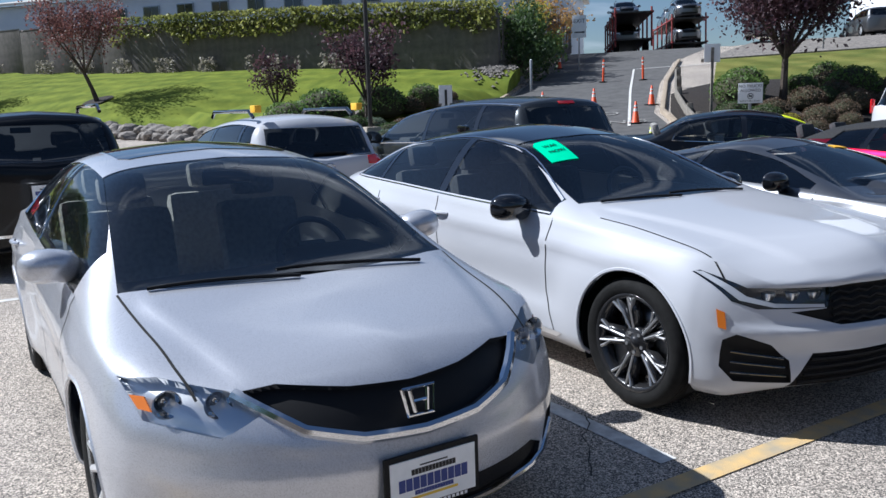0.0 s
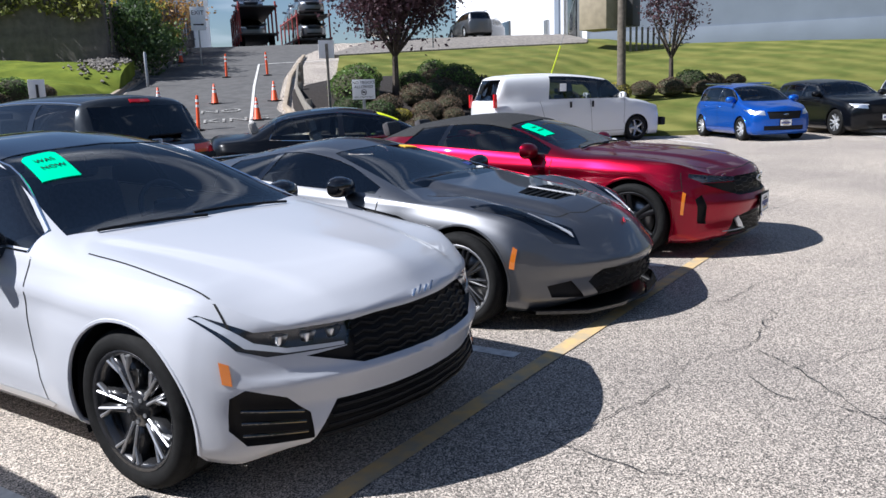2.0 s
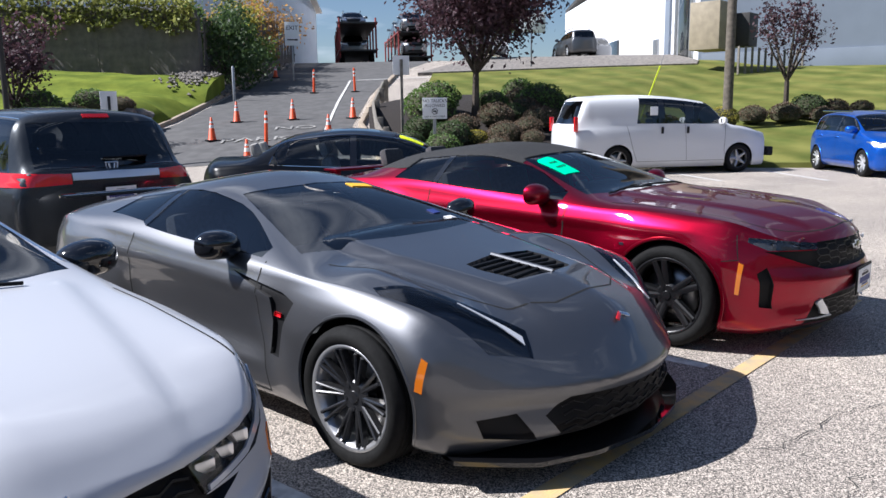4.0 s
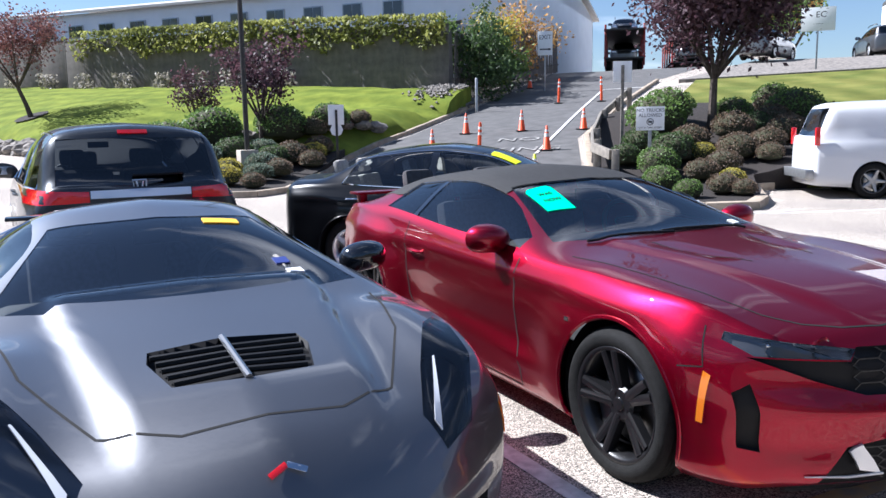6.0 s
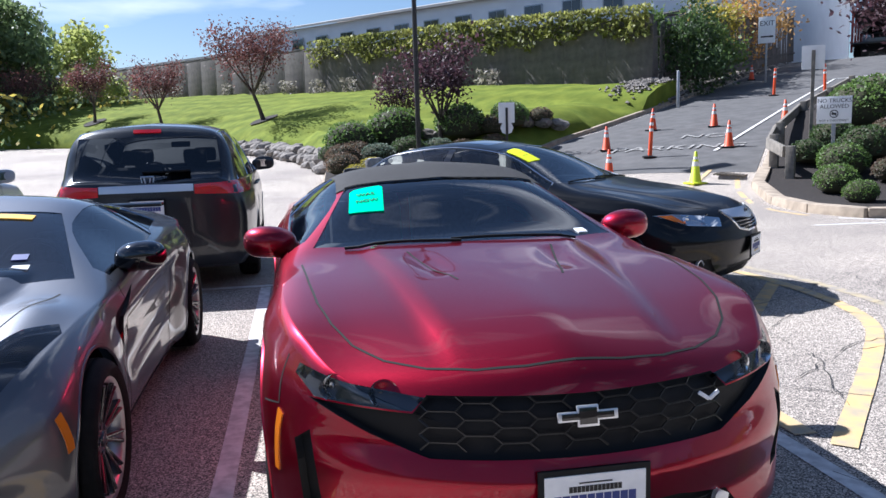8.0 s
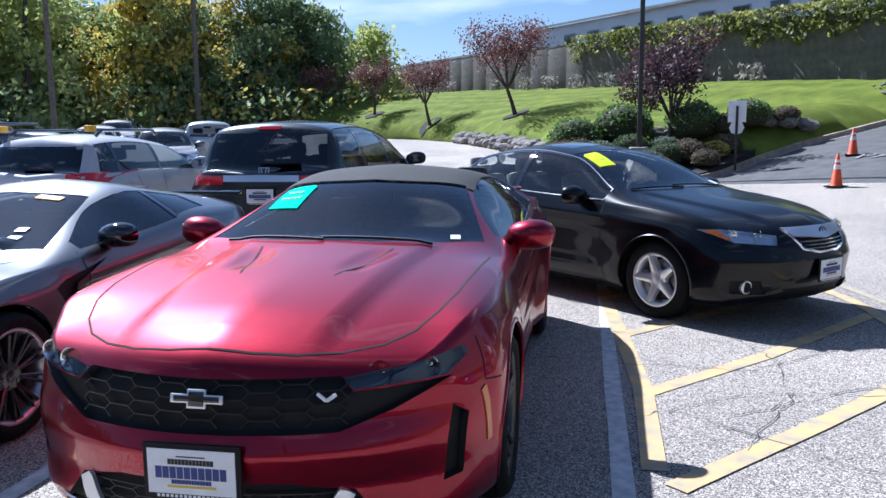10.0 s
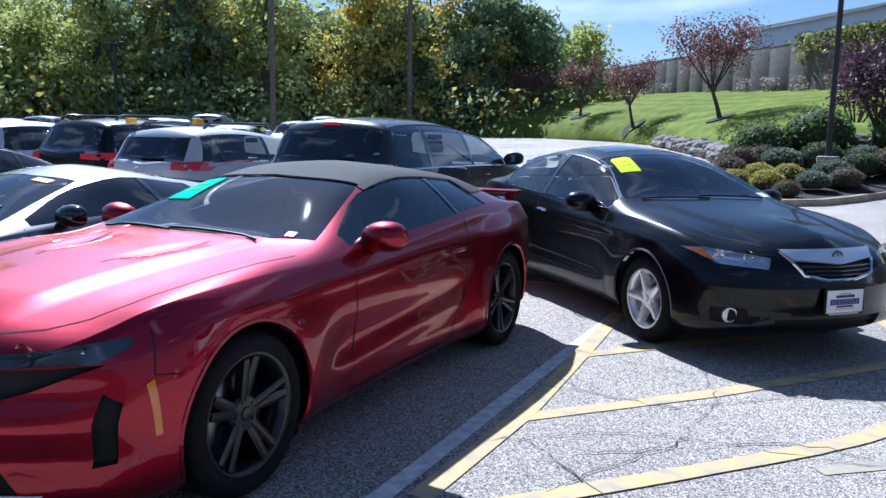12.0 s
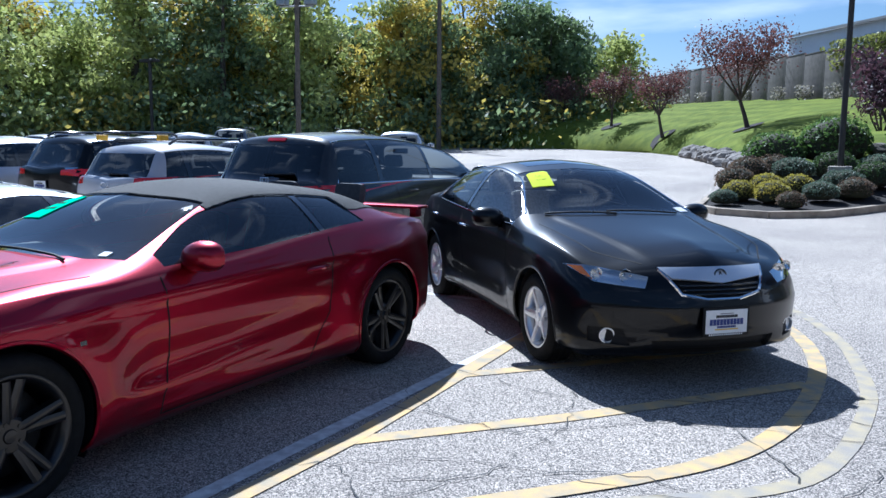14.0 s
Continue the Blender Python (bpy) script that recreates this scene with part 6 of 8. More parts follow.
# newer, darker asphalt up the ramp
M["asphalt_dark"] = mat("dark_asphalt", (0.115, 0.112, 0.110), 0.9, color2=(0.08, 0.078, 0.077), scale=2.5, bump=0.5, bump_scale=120)
RAMP = [(4.2, 19.0), (6.3, 21.7), (9.4, 23.6), (12.5, 26.3), (15.1, 28.7), (19.5, 32.7), (24.2, 37.2), (30, 42), (40, 44), (40, 36), (25.4, 28.8), (18.4, 23.2), (12.4, 17.8), (9.5, 13.8), (8.4, 14.6)]
tagged(lawn("ramp_surface", RAMP, lambda x, y: ground_z(x, y) + 0.008, 1.0, M["asphalt_dark"], "ramp"), "darker asphalt surface of the ramp", "road", kind="structure")
# faint words on the ramp, laid flat
for i, (word, x, y, size) in enumerate((("NO", 11.1, 19.2, 0.9), ("PARKING", 9.6, 18.0, 0.9))):
    cu = bpy.data.curves.new("ramp_words", "FONT")
    cu.body, cu.size, cu.align_x, cu.align_y = word, size, "CENTER", "CENTER"
    tmp = bpy.data.objects.new("ramp_words", cu)
    me = bpy.data.meshes.new_from_object(tmp)
    bpy.data.objects.remove(tmp)
    me.materials.append(M["line_faded"])
    a = math.radians(-42)
    for v in me.vertices:
        px, py = x + v.co.x * math.cos(a) - v.co.y * math.sin(a), y + v.co.x * math.sin(a) + v.co.y * math.cos(a)
        v.co = Vector((px, py, ground_z(px, py) + 0.035))
    tagged(new("ramp_words_%d" % (i + 1), me), "faded white words painted on the ramp", "road marking", kind="structure")


# ---- cracks in the asphalt ----
def crack(i, pts, width=0.008):
    rnd = random.Random(40 + i)
    P2 = []
    for (x0, y0), (x1, y1) in zip(pts, pts[1:]):
        d = math.hypot(x1 - x0, y1 - y0)
        k = max(2, int(d / 0.07))
        nx, ny = -(y1 - y0) / d, (x1 - x0) / d
        P2 += [(x0 + (x1 - x0) * j / k + nx * rnd.gauss(0, 0.018), y0 + (y1 - y0) * j / k + ny * rnd.gauss(0, 0.018)) for j in range(k)]
    verts, faces = [], []
    for j, (x, y) in enumerate(P2):
        a, b = P2[max(0, j - 1)], P2[min(len(P2) - 1, j + 1)]
        d = math.hypot(b[0] - a[0], b[1] - a[1]) or 1
        nx, ny = -(b[1] - a[1]) / d, (b[0] - a[0]) / d
        w = width * rnd.uniform(0.25, 1.0) / 2
        verts += [(x + nx * w, y + ny * w, ground_z(x, y) + 0.0085), (x - nx * w, y - ny * w, ground_z(x, y) + 0.0085)]
        if j:
            faces.append((2 * j - 2, 2 * j - 1, 2 * j + 1, 2 * j))
    tagged(raw("crack_%d" % i, verts, faces, M["crack"]), "dark crack in the asphalt", "crack", kind="structure")


CRACKS = [[(-5.0, -1.1), (-4.3, -1.35), (-3.7, -1.35), (-3.2, -1.6), (-2.2, -1.55)], [(-5.0, -1.1), (-5.1, -1.6), (-4.9, -2.2)], [(-6.4, 0.3), (-6.7, 0.0), (-7.0, -0.4)],
          [(-2.6, -0.9), (-2.2, -1.2), (-1.5, -1.3), (0.5, -2.2)], [(1.4, 2.0), (2.3, 2.0), (3.0, 2.6), (4.5, 2.9)], [(1.5, 1.0), (2.2, 1.5), (3.4, 1.6), (5.0, 2.1)],
          [(1.4, 2.9), (2.2, 2.7), (3.2, 3.1), (4.8, 4.2)], [(2.0, 0.6), (2.4, 1.4), (2.5, 2.2), (2.3, 2.9)], [(3.6, 1.0), (4.0, 2.2), (4.4, 3.4), (6.0, 5.0)], [(2.8, 0.5), (4.2, 1.2), (5.4, 1.4)],
          [(-4.4, -2.6), (-3.6, -2.0), (-3.2, -1.6)], [(5.2, 6.0), (7.0, 6.6), (9.5, 6.4)], [(-1.0, 1.9), (-0.2, 1.6), (1.2, 2.2)], [(3.0, 5.6), (3.6, 6.8), (3.4, 8.8)]]
for i, c in enumerate(CRACKS):
    crack(i + 1, c)

# finer crazing over the hatched corner and the lane before it
rc = random.Random(77)
for i in range(34):
    x, y = rc.uniform(1.6, 6.6), rc.uniform(-1.2, 4.2)
    if i >= 26:
        x, y = rc.uniform(-7.5, 1.0), rc.uniform(-3.6, -1.6)
    ang = rc.choice((0.35, 1.9, -0.4, 2.6)) + rc.uniform(-0.4, 0.4)
    pts = [(x, y)]
    for k in range(rc.randint(5, 11)):
        ang += rc.uniform(-0.7, 0.7) * (1 if k % 2 else 0.5)
        d = rc.uniform(0.10, 0.24)
        pts.append((pts[-1][0] + math.cos(ang) * d, pts[-1][1] + math.sin(ang) * d))
    crack(40 + i, pts, rc.uniform(0.005, 0.011))


# ---- kerbs, planting beds ----
BED = [(0.15, 23.6), (-0.15, 19.4), (0.05, 17.3), (0.6, 16.6), (1.7, 16.3), (2.7, 17.0), (3.9, 19.2), (6.2, 22.0), (4.0, 22.9)]
kerb("kerb_bed", BED[:8], "pale concrete kerb round the planting bed")
kerb("kerb_ramp", [(6.2, 22.0), (9.3, 23.9), (12.4, 26.6), (15.0, 29.0), (19.4, 33.0), (24.0, 37.4)], "pale concrete kerb up the ramp's side")
ISLE = [(9.6, 13.6), (8.7, 12.4), (8.0, 10.6), (7.75, 9.2), (8.0, 8.2), (8.9, 7.85), (9.9, 8.5), (11.6, 10.2), (12.6, 10.2), (13.6, 15.6), (13.2, 17.6)]
kerb("kerb_island", ISLE[:9], "broad tan concrete kerb round the island", 0.26, 0.16)
kerb("kerb_ramp_right", [(9.6, 13.6), (12.6, 17.6), (18.6, 23.0), (25.6, 28.6)], "yellow-tinted concrete kerb on the ramp's right")
kerb("kerb_lawn", [(14.6, 9.7), (17.2, 7.6), (18.4, 5.0), (19.3, 1.2), (21.8, -4.0), (30.8, -20.0)], "low concrete kerb below the grass bank")


def bed_z(x, y):
    return ground_z(x, y) + 0.10 + 0.35 * smooth01((y - 17.5) / 6)


tagged(lawn("bed_left", BED, bed_z, 0.8, M["mulch"], "dark mulch bed"), "dark mulch bed under clipped shrubs", "bed", kind="structure")


def isle_z(x, y):
    return max(ground_z(x, y), lawn_r_z(x, y) if x > 12.5 else 0) + 0.10 + 0.5 * smooth01((x - 9) / 5)


ISLE_BED = [(9.6, 13.6), (8.7, 12.4), (8.0, 10.6), (7.75, 9.2), (8.0, 8.2), (8.9, 7.85), (9.9, 8.5), (11.6, 10.2), (14.2, 9.6), (17.4, 9.8), (18.0, 14.0), (15.8, 17.6), (12.8, 17.4)]
tagged(lawn("bed_right", ISLE_BED, isle_z, 0.8, M["mulch"], "dark mulch bed"), "dark mulch bed of the island", "bed", kind="structure")


# ---- foliage ----
def leaf_quads(pts, size, rnd, normals=None):
    """Small bent leaves at points: arrays of verts and faces."""
    n = len(pts)
    a = rnd.normal(size=(n, 3))
    a /= np.linalg.norm(a, axis=1)[:, None]
    b = np.cross(a, rnd.normal(size=(n, 3)))
    b /= np.linalg.norm(b, axis=1)[:, None]
    s = (size * rnd.uniform(0.6, 1.4, n))[:, None]
    v = np.stack([pts - a * s, pts + b * s * 0.55, pts + a * s, pts - b * s * 0.55], 1).reshape(-1, 3)
    f = np.arange(4 * n).reshape(-1, 4)
    return v, f


def mesh_np(name, v, f, material, parent=None, label=""):
    me = bpy.data.meshes.new(name)
    me.vertices.add(len(v))
    me.vertices.foreach_set("co", np.asarray(v, np.float32).ravel())
    me.loops.add(f.size)
    me.loops.foreach_set("vertex_index", f.astype(np.int32).ravel())
    me.polygons.add(len(f))
    me.polygons.foreach_set("loop_start", np.arange(0, f.size, f.shape[1], dtype=np.int32))
    me.update(calc_edges=True)
    me.materials.append(material)
    ob = new(name, me)
    if parent:
        ob.parent = parent
    if label:
        tagged(ob, label)
    return ob


def leaf_mat(name, c1, c2, rand=0.35):
    m = mat(name, c1, 0.6, color2=c2, scale=0.6, rand=rand)
    b = m.node_tree.nodes["Principled BSDF"]
    b.inputs["Subsurface Weight"].default_value = 0.0
    n, l = m.node_tree.nodes, m.node_tree.links
    tr = n.new("ShaderNodeBsdfTranslucent")
    mx = n.new("ShaderNodeMixShader")
    mx.inputs[0].default_value = 0.42
    src = b.inputs["Base Color"].links[0].from_socket
    l.new(src, tr.inputs["Color"])
    l.new(b.outputs[0], mx.inputs[1])
    l.new(tr.outputs[0], mx.inputs[2])
    l.new(mx.outputs[0], n["Material Output"].inputs["Surface"])
    return m


M["bark"] = mat("grey_brown_bark", (0.09, 0.07, 0.055), 0.9, var=0.5, scale=12, bump=0.8, bump_scale=40)
M["leaf_purple"] = leaf_mat("purple_leaves", (0.115, 0.058, 0.07), (0.06, 0.034, 0.045))
M["leaf_rust"] = leaf_mat("rust_red_leaves", (0.22, 0.095, 0.085), (0.12, 0.06, 0.058))
M["leaf_green"] = leaf_mat("green_leaves", (0.171, 0.247, 0.057), (0.085, 0.142, 0.038))
M["leaf_deep"] = leaf_mat("deep_green_leaves", (0.095, 0.152, 0.048), (0.048, 0.085, 0.028))
M["leaf_yellow"] = leaf_mat("yellowing_leaves", (0.570, 0.456, 0.067), (0.304, 0.285, 0.057))
M["leaf_orange"] = leaf_mat("orange_leaves", (0.600, 0.323, 0.095), (0.418, 0.266, 0.095))
M["leaf_box"] = leaf_mat("box_hedge_leaves", (0.190, 0.285, 0.076), (0.095, 0.171, 0.038))
M["leaf_brown"] = leaf_mat("brown_shrub_leaves", (0.209, 0.142, 0.095), (0.114, 0.085, 0.057))
M["leaf_bluish"] = leaf_mat("blue_green_shrub_leaves", (0.190, 0.247, 0.171), (0.095, 0.133, 0.095))
M["core"] = mat("shrub_inner_shade", (0.05, 0.05, 0.025), 0.95)


def limbs(rnd, base, height, lean, crown_lo, spread, n_limbs):
    """Trunk and limb lines as (points, radii) for a small tree."""
    out = []
    top = Vector((base.x + lean[0], base.y + lean[1], base.z + height * 0.9))
    fork = base.lerp(top, crown_lo)
    r0 = 0.028 * height ** 0.9
    out.append(([base, base.lerp(fork, 0.5) + Vector((rnd.uniform(-.03, .03), rnd.uniform(-.03, .03), 0)), fork], [r0 * 1.15, r0 * 0.85, r0 * 0.75]))
    tips = []
    for k in range(n_limbs):
        a = 2 * math.pi * (k + rnd.uniform(-0.3, 0.3)) / n_limbs
        h = height * (1 - crown_lo) * rnd.uniform(0.55, 0.95)
        s = spread * rnd.uniform(0.5, 0.95)
        end = fork + Vector((math.cos(a) * s, math.sin(a) * s, h))
        mid = fork.lerp(end, 0.5) + Vector((math.cos(a), math.sin(a), 0)) * s * 0.12
        out.append(([fork, mid, end], [r0 * 0.5, r0 * 0.28, r0 * 0.08]))
        tips += [mid.lerp(end, t) for t in (0.0, 0.35, 0.7, 1.0)]
        for j in range(3):
            b2 = mid.lerp(end, rnd.uniform(0, 0.7))
            e2 = b2 + Vector((rnd.uniform(-1, 1), rnd.uniform(-1, 1), rnd.uniform(0.1, 0.9))) * spread * 0.5
            out.append(([b2, b2.lerp(e2, 0.5), e2], [r0 * 0.16, r0 * 0.1, r0 * 0.03]))
            tips += [b2.lerp(e2, 0.5), e2]
    return out, tips


def tree(name, x, y, z, height, spread, material, label, seed, leaves=2600, size=0.055, crown_lo=0.33, lean=(0, 0), clump=0.32, n_limbs=7):
    rnd = random.Random(seed)
    nr = np.random.RandomState(seed)
    t = tagged(new(name), label, "tree")
    t.location = (x, y, z)
    lines, tips = limbs(rnd, Vector((0, 0, -0.1)), height, lean, crown_lo, spread, n_limbs)
    bm = bmesh.new()
    for pts, rad in lines:
        add_tube(bm, pts, rad, 7)
    part("trunk", bm, M["bark"], t)
    tips = np.array([tuple(p) for p in tips])
    idx = nr.randint(0, len(tips), leaves)
    pts = tips[idx] + nr.normal(size=(leaves, 3)) * clump * spread * 0.42
    pts = pts[pts[:, 2] > height * crown_lo * 0.85]
    v, f = leaf_quads(pts, size, nr)
    mesh_np("crown", v, f, material, t)
    return t


def on_lawn(x, y):
    return lawn_z(x, y)


for i, (x, y, h, sp_, m, n, lean) in enumerate(((-14.5, 56.0, 4.6, 1.5, "leaf_rust", 1500, (0.1, 0)), (-8.8, 48.6, 4.6, 1.7, "leaf_rust", 1500, (-0.9, 0)), (-2.5, 40.2, 4.9, 2.1, "leaf_rust", 2600, (-1.4, 0.2)),
                                                 (3.7, 31.4, 3.6, 1.0, "leaf_purple", 700, (-0.7, 0)), (3.8, 23.4, 4.1, 1.25, "leaf_purple", 1300, (0.25, 0)), (-20.5, 62.0, 3.6, 2.2, "leaf_rust", 1400, (0, 0)))):
    z = on_lawn(x, y) if i != 4 else bed_z(x, y)
    tree("plum_tree", x, y, z, h, sp_, M[m], ("slender reddish-leaved tree on the grass bank" if m == "leaf_rust" else "small sparse purple-leaved tree by the shrubs"), 20 + i, n * 2, 0.07, lean=lean, clump=0.4)
    if i < 4:
        bm = bmesh.new()
        bmesh.ops.create_circle(bm, cap_ends=True, segments=20, radius=0.75)
        for v in bm.verts:
            v.co = Vector((x + v.co.x, y + v.co.y, lawn_z(x + v.co.x, y + v.co.y) + 0.06))
        tagged(part("mulch_ring", bm, M["mulch"]), "dark mulch ring round a young tree", "mulch", kind="structure")
tree("plum_tree", 13.9, 13.7, isle_z(13.9, 13.7), 5.6, 2.3, M["leaf_purple"], "broad purple-leaved tree in the island bed", 31, 20000, 0.07, crown_lo=0.28, lean=(0.1, 0), n_limbs=12, clump=0.45)
tree("plum_tree", 24.0, 7.6, lawn_r_z(24.0, 7.6), 4.6, 1.25, M["leaf_purple"], "upright purple-leaved tree on the dry bank", 32, 1800, 0.065, crown_lo=0.36)


# clipped shrubs: a dark core with a leafy skin; a few kinds, copied about
def shrub_kind(material, seed, label, squash=0.8, n=1500, size=0.026):
    nr = np.random.RandomState(seed)
    s = tagged(new("shrub"), label, "shrub", "clipped shrubs in the beds")
    # dark ball whose colour stands in for the shade between the leaves
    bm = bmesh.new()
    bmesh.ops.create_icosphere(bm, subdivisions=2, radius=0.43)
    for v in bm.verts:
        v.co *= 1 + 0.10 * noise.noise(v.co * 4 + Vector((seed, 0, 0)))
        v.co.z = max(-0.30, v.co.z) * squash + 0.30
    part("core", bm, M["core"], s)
    d = nr.normal(size=(n, 3))
    d /= np.linalg.norm(d, axis=1)[:, None]
    d[:, 2] = np.abs(d[:, 2]) * 1.0 - 0.35 * (nr.rand(n) < 0.35)
    r = np.array([0.455 * (1 + 0.12 * noise.noise(Vector(p) * 2.2 + Vector((seed, 3, 0)))) for p in d]) * nr.uniform(0.93, 1.05, n)
    pts = d * r[:, None]
    pts[:, 2] = np.maximum(-0.28, pts[:, 2]) * squash + 0.31
    v, f = leaf_quads(pts, size, nr)
    mesh_np("leaves", v, f, material, s)
    return s


KINDS = [shrub_kind(M["leaf_box"], 1, "rounded green clipped shrub in the bed"), shrub_kind(M["leaf_green"], 2, "loose mid-green shrub in the mulch", 0.75), shrub_kind(M["leaf_brown"], 3, "low brown-leaved shrub in the mulch bed", 0.7),
         shrub_kind(M["leaf_bluish"], 4, "low blue-green spreading shrub", 0.62), shrub_kind(M["leaf_yellow"], 5, "small yellow-green clipped shrub ball", 0.75), shrub_kind(M["leaf_deep"], 6, "dark green shrub in the mulch", 0.75)]
placed = set()


def put_shrub(k, x, y, z, s):
    m = pose(x, y, z - 0.04, 0, 0, (x * 77 + y * 31) % 360)
    if k not in placed:
        placed.add(k)
        ob = KINDS[k]
        ob.matrix_basis = m
    else:
        ob = copy_thing(KINDS[k], m)
    ob.scale = (s, s, s)


rs = random.Random(9)
for k, x, y, s in ((0, 0.9, 23.4, 1.9), (0, 2.4, 23.9, 2.1), (0, 4.6, 23.6, 1.9), (0, 6.2, 23.3, 1.4), (4, 0.7, 18.6, 0.85), (4, 1.5, 18.4, 0.9), (4, 1.2, 19.6, 0.9), (4, 1.9, 19.8, 0.85), (2, 0.4, 19.9, 1.1),
                   (2, 0.5, 21.3, 1.2), (3, 2.5, 18.9, 0.9), (3, 2.9, 20.0, 1.1), (2, 3.2, 19.4, 0.9), (3, 1.6, 21.6, 1.2), (5, 3.5, 21.0, 1.1), (2, 4.2, 21.4, 1.2), (2, 4.6, 20.6, 0.9), (4, 5.0, 21.6, 0.9),
                   (2, 5.4, 22.2, 1.0), (5, 2.6, 22.0, 1.3), (3, 3.6, 22.6, 1.2), (2, 1.0, 22.4, 1.1), (5, 0.2, 22.6, 0.9), (3, 0.5, 17.8, 0.7), (2, 2.0, 17.6, 0.7), (1, 6.6, 23.9, 1.0), (2, 7.4, 23.6, 0.9), (2, 5.6, 23.2, 1.1)):
    put_shrub(k, x, y, (bed_z(x, y) if in_poly(BED, x, y) else max(lawn_z(x, y), bed_z(x, y) - 0.1)), s)
for k, x, y, s in ((0, 12.4, 14.3, 1.75), (0, 13.1, 14.6, 1.6), (0, 15.9, 12.6, 1.75), (0, 14.6, 13.6, 1.2), (0, 9.3, 10.7, 0.9), (0, 10.3, 11.9, 1.1), (5, 11.2, 12.4, 1.25), (2, 9.8, 9.4, 0.75), (0, 8.9, 9.5, 0.65), (2, 11.4, 10.9, 0.9),
                   (2, 12.4, 11.4, 1.1), (2, 13.2, 11.2, 1.0), (4, 10.6, 9.9, 0.65), (2, 13.4, 12.5, 1.2), (2, 14.4, 11.6, 1.2), (2, 15.0, 12.6, 1.25), (2, 16.6, 12.0, 1.3), (2, 15.2, 11.0, 1.1), (2, 13.9, 10.3, 0.8),
                   (0, 16.9, 14.2, 1.3), (2, 16.2, 13.6, 1.2), (2, 17.4, 11.4, 1.1), (2, 12.2, 12.8, 1.1), (5, 11.3, 13.6, 1.1), (5, 10.4, 13.2, 0.9), (4, 11.8, 12.0, 0.75), (2, 10.6, 10.8, 0.85), (5, 14.4, 12.6, 1.0), (2, 12.6, 10.6, 0.75), (2, 9.9, 8.95, 0.6)):
    put_shrub(k, x, y, isle_z(x, y), s)
for k, x, y, s in ((4, 21.6, 8.9, 1.2), (2, 22.8, 8.3, 1.1), (2, 23.4, 7.4, 1.2), (5, 24.6, 7.0, 1.4), (2, 25.2, 6.3, 1.1), (2, 24.2, 6.4, 0.9), (4, 18.9, 11.4, 1.0), (2, 20.0, 10.2, 1.0), (2, 26.0, 5.6, 0.9)):
    put_shrub(k, x, y, lawn_r_z(x, y), s)

# rocks edging the bank
M["rock"] = mat("grey_tan_rock", (0.28, 0.25, 0.22), 0.9, color2=(0.12, 0.11, 0.10), scale=6, bump=0.8, bump_scale=25)
rock_me = []
for k in range(5):
    bm = bmesh.new()
    bmesh.ops.create_icosphere(bm, subdivisions=2, radius=0.5)
    for v in bm.verts:
        v.co *= 1 + 0.35 * noise.noise(v.co * 2.2 + Vector((k * 7, 0, 0)))
        v.co.z *= 0.7
    me = bpy.data.meshes.new("rock")
    bm.to_mesh(me)
    bm.free()
    me.materials.append(M["rock"])
    rock_me.append(me)
edge = [(-6.0, 42.6), (-2.9, 35.3), (-1.3, 31), (-0.3, 27), (0.0, 24.2), (-0.1, 22.8)]
k = 0
for (x0, y0), (x1, y1) in zip(edge, edge[1:]):
    d = math.hypot(x1 - x0, y1 - y0)
    n = int(d / 0.62)
    for j in range(n):
        for row in range(2):
            x, y = x0 + (x1 - x0) * j / n + rs.uniform(-0.08, 0.08) + 0.3 * row, y0 + (y1 - y0) * j / n
            o = new("rock", rock_me[k % 5])
            o.matrix_basis = pose(x, y, ground_z(x, y) + 0.14 + 0.24 * row, rs.uniform(-15, 15), rs.uniform(-15, 15), rs.uniform(0, 360))
            o.scale = (rs.uniform(0.7, 1.15), rs.uniform(0.6, 1.0), rs.uniform(0.6, 0.9))
            tagged(o, "rough grey-tan edging rock", "rock", "rocks edging the bank")
            k += 1
for j in range(9):
    x, y = 3.6 + 0.55 * j, 24.4 - 0.12 * j
    o = new("rock", rock_me[j % 5])
    o.matrix_basis = pose(x, y, lawn_z(x, y) + 0.05, 0, 0, 40 * j)
    o.scale = (0.8, 0.6, 0.6)
    tagged(o, "rough grey-tan edging rock", "rock", "rocks edging the bank")

# rubble below the wooden fence
nr = np.random.RandomState(4)
gv, gf = [], []
for j in range(1500):
    t = nr.rand()
    x, y = 12.6 + 11.0 * t + nr.normal() * 0.5, 27.2 + 9.6 * t + 0.9 + nr.normal() * 0.55
    s = nr.uniform(0.05, 0.13)
    z = max(ground_z(x, y) + 0.15, lawn_z(x, y) if in_poly(LAWN_L, x, y) else 0) + nr.uniform(0.0, 0.12)
    b0 = len(gv)
    for q in ((1, 0, 0), (0, 1, 0), (-1, 0, 0), (0, -1, 0), (0, 0, 0.8), (0, 0, -0.8)):
        gv.append((x + (q[0] + nr.uniform(-.3, .3)) * s, y + (q[1] + nr.uniform(-.3, .3)) * s, z + q[2] * s))
    for a, b in ((0, 1), (1, 2), (2, 3), (3, 0)):
        gf += [(b0 + a, b0 + b, b0 + 4), (b0 + b, b0 + a, b0 + 5)]
tagged(raw("rubble", gv, gf, M["rock"], smooth=False), "loose grey stones below the wooden fence", "stones", kind="stuff")
slope = [(15.0, 29.2), (24.0, 37.6), (28.0, 42.0), (26, 43), (14.35, 31.2), (13.4, 30.4)]
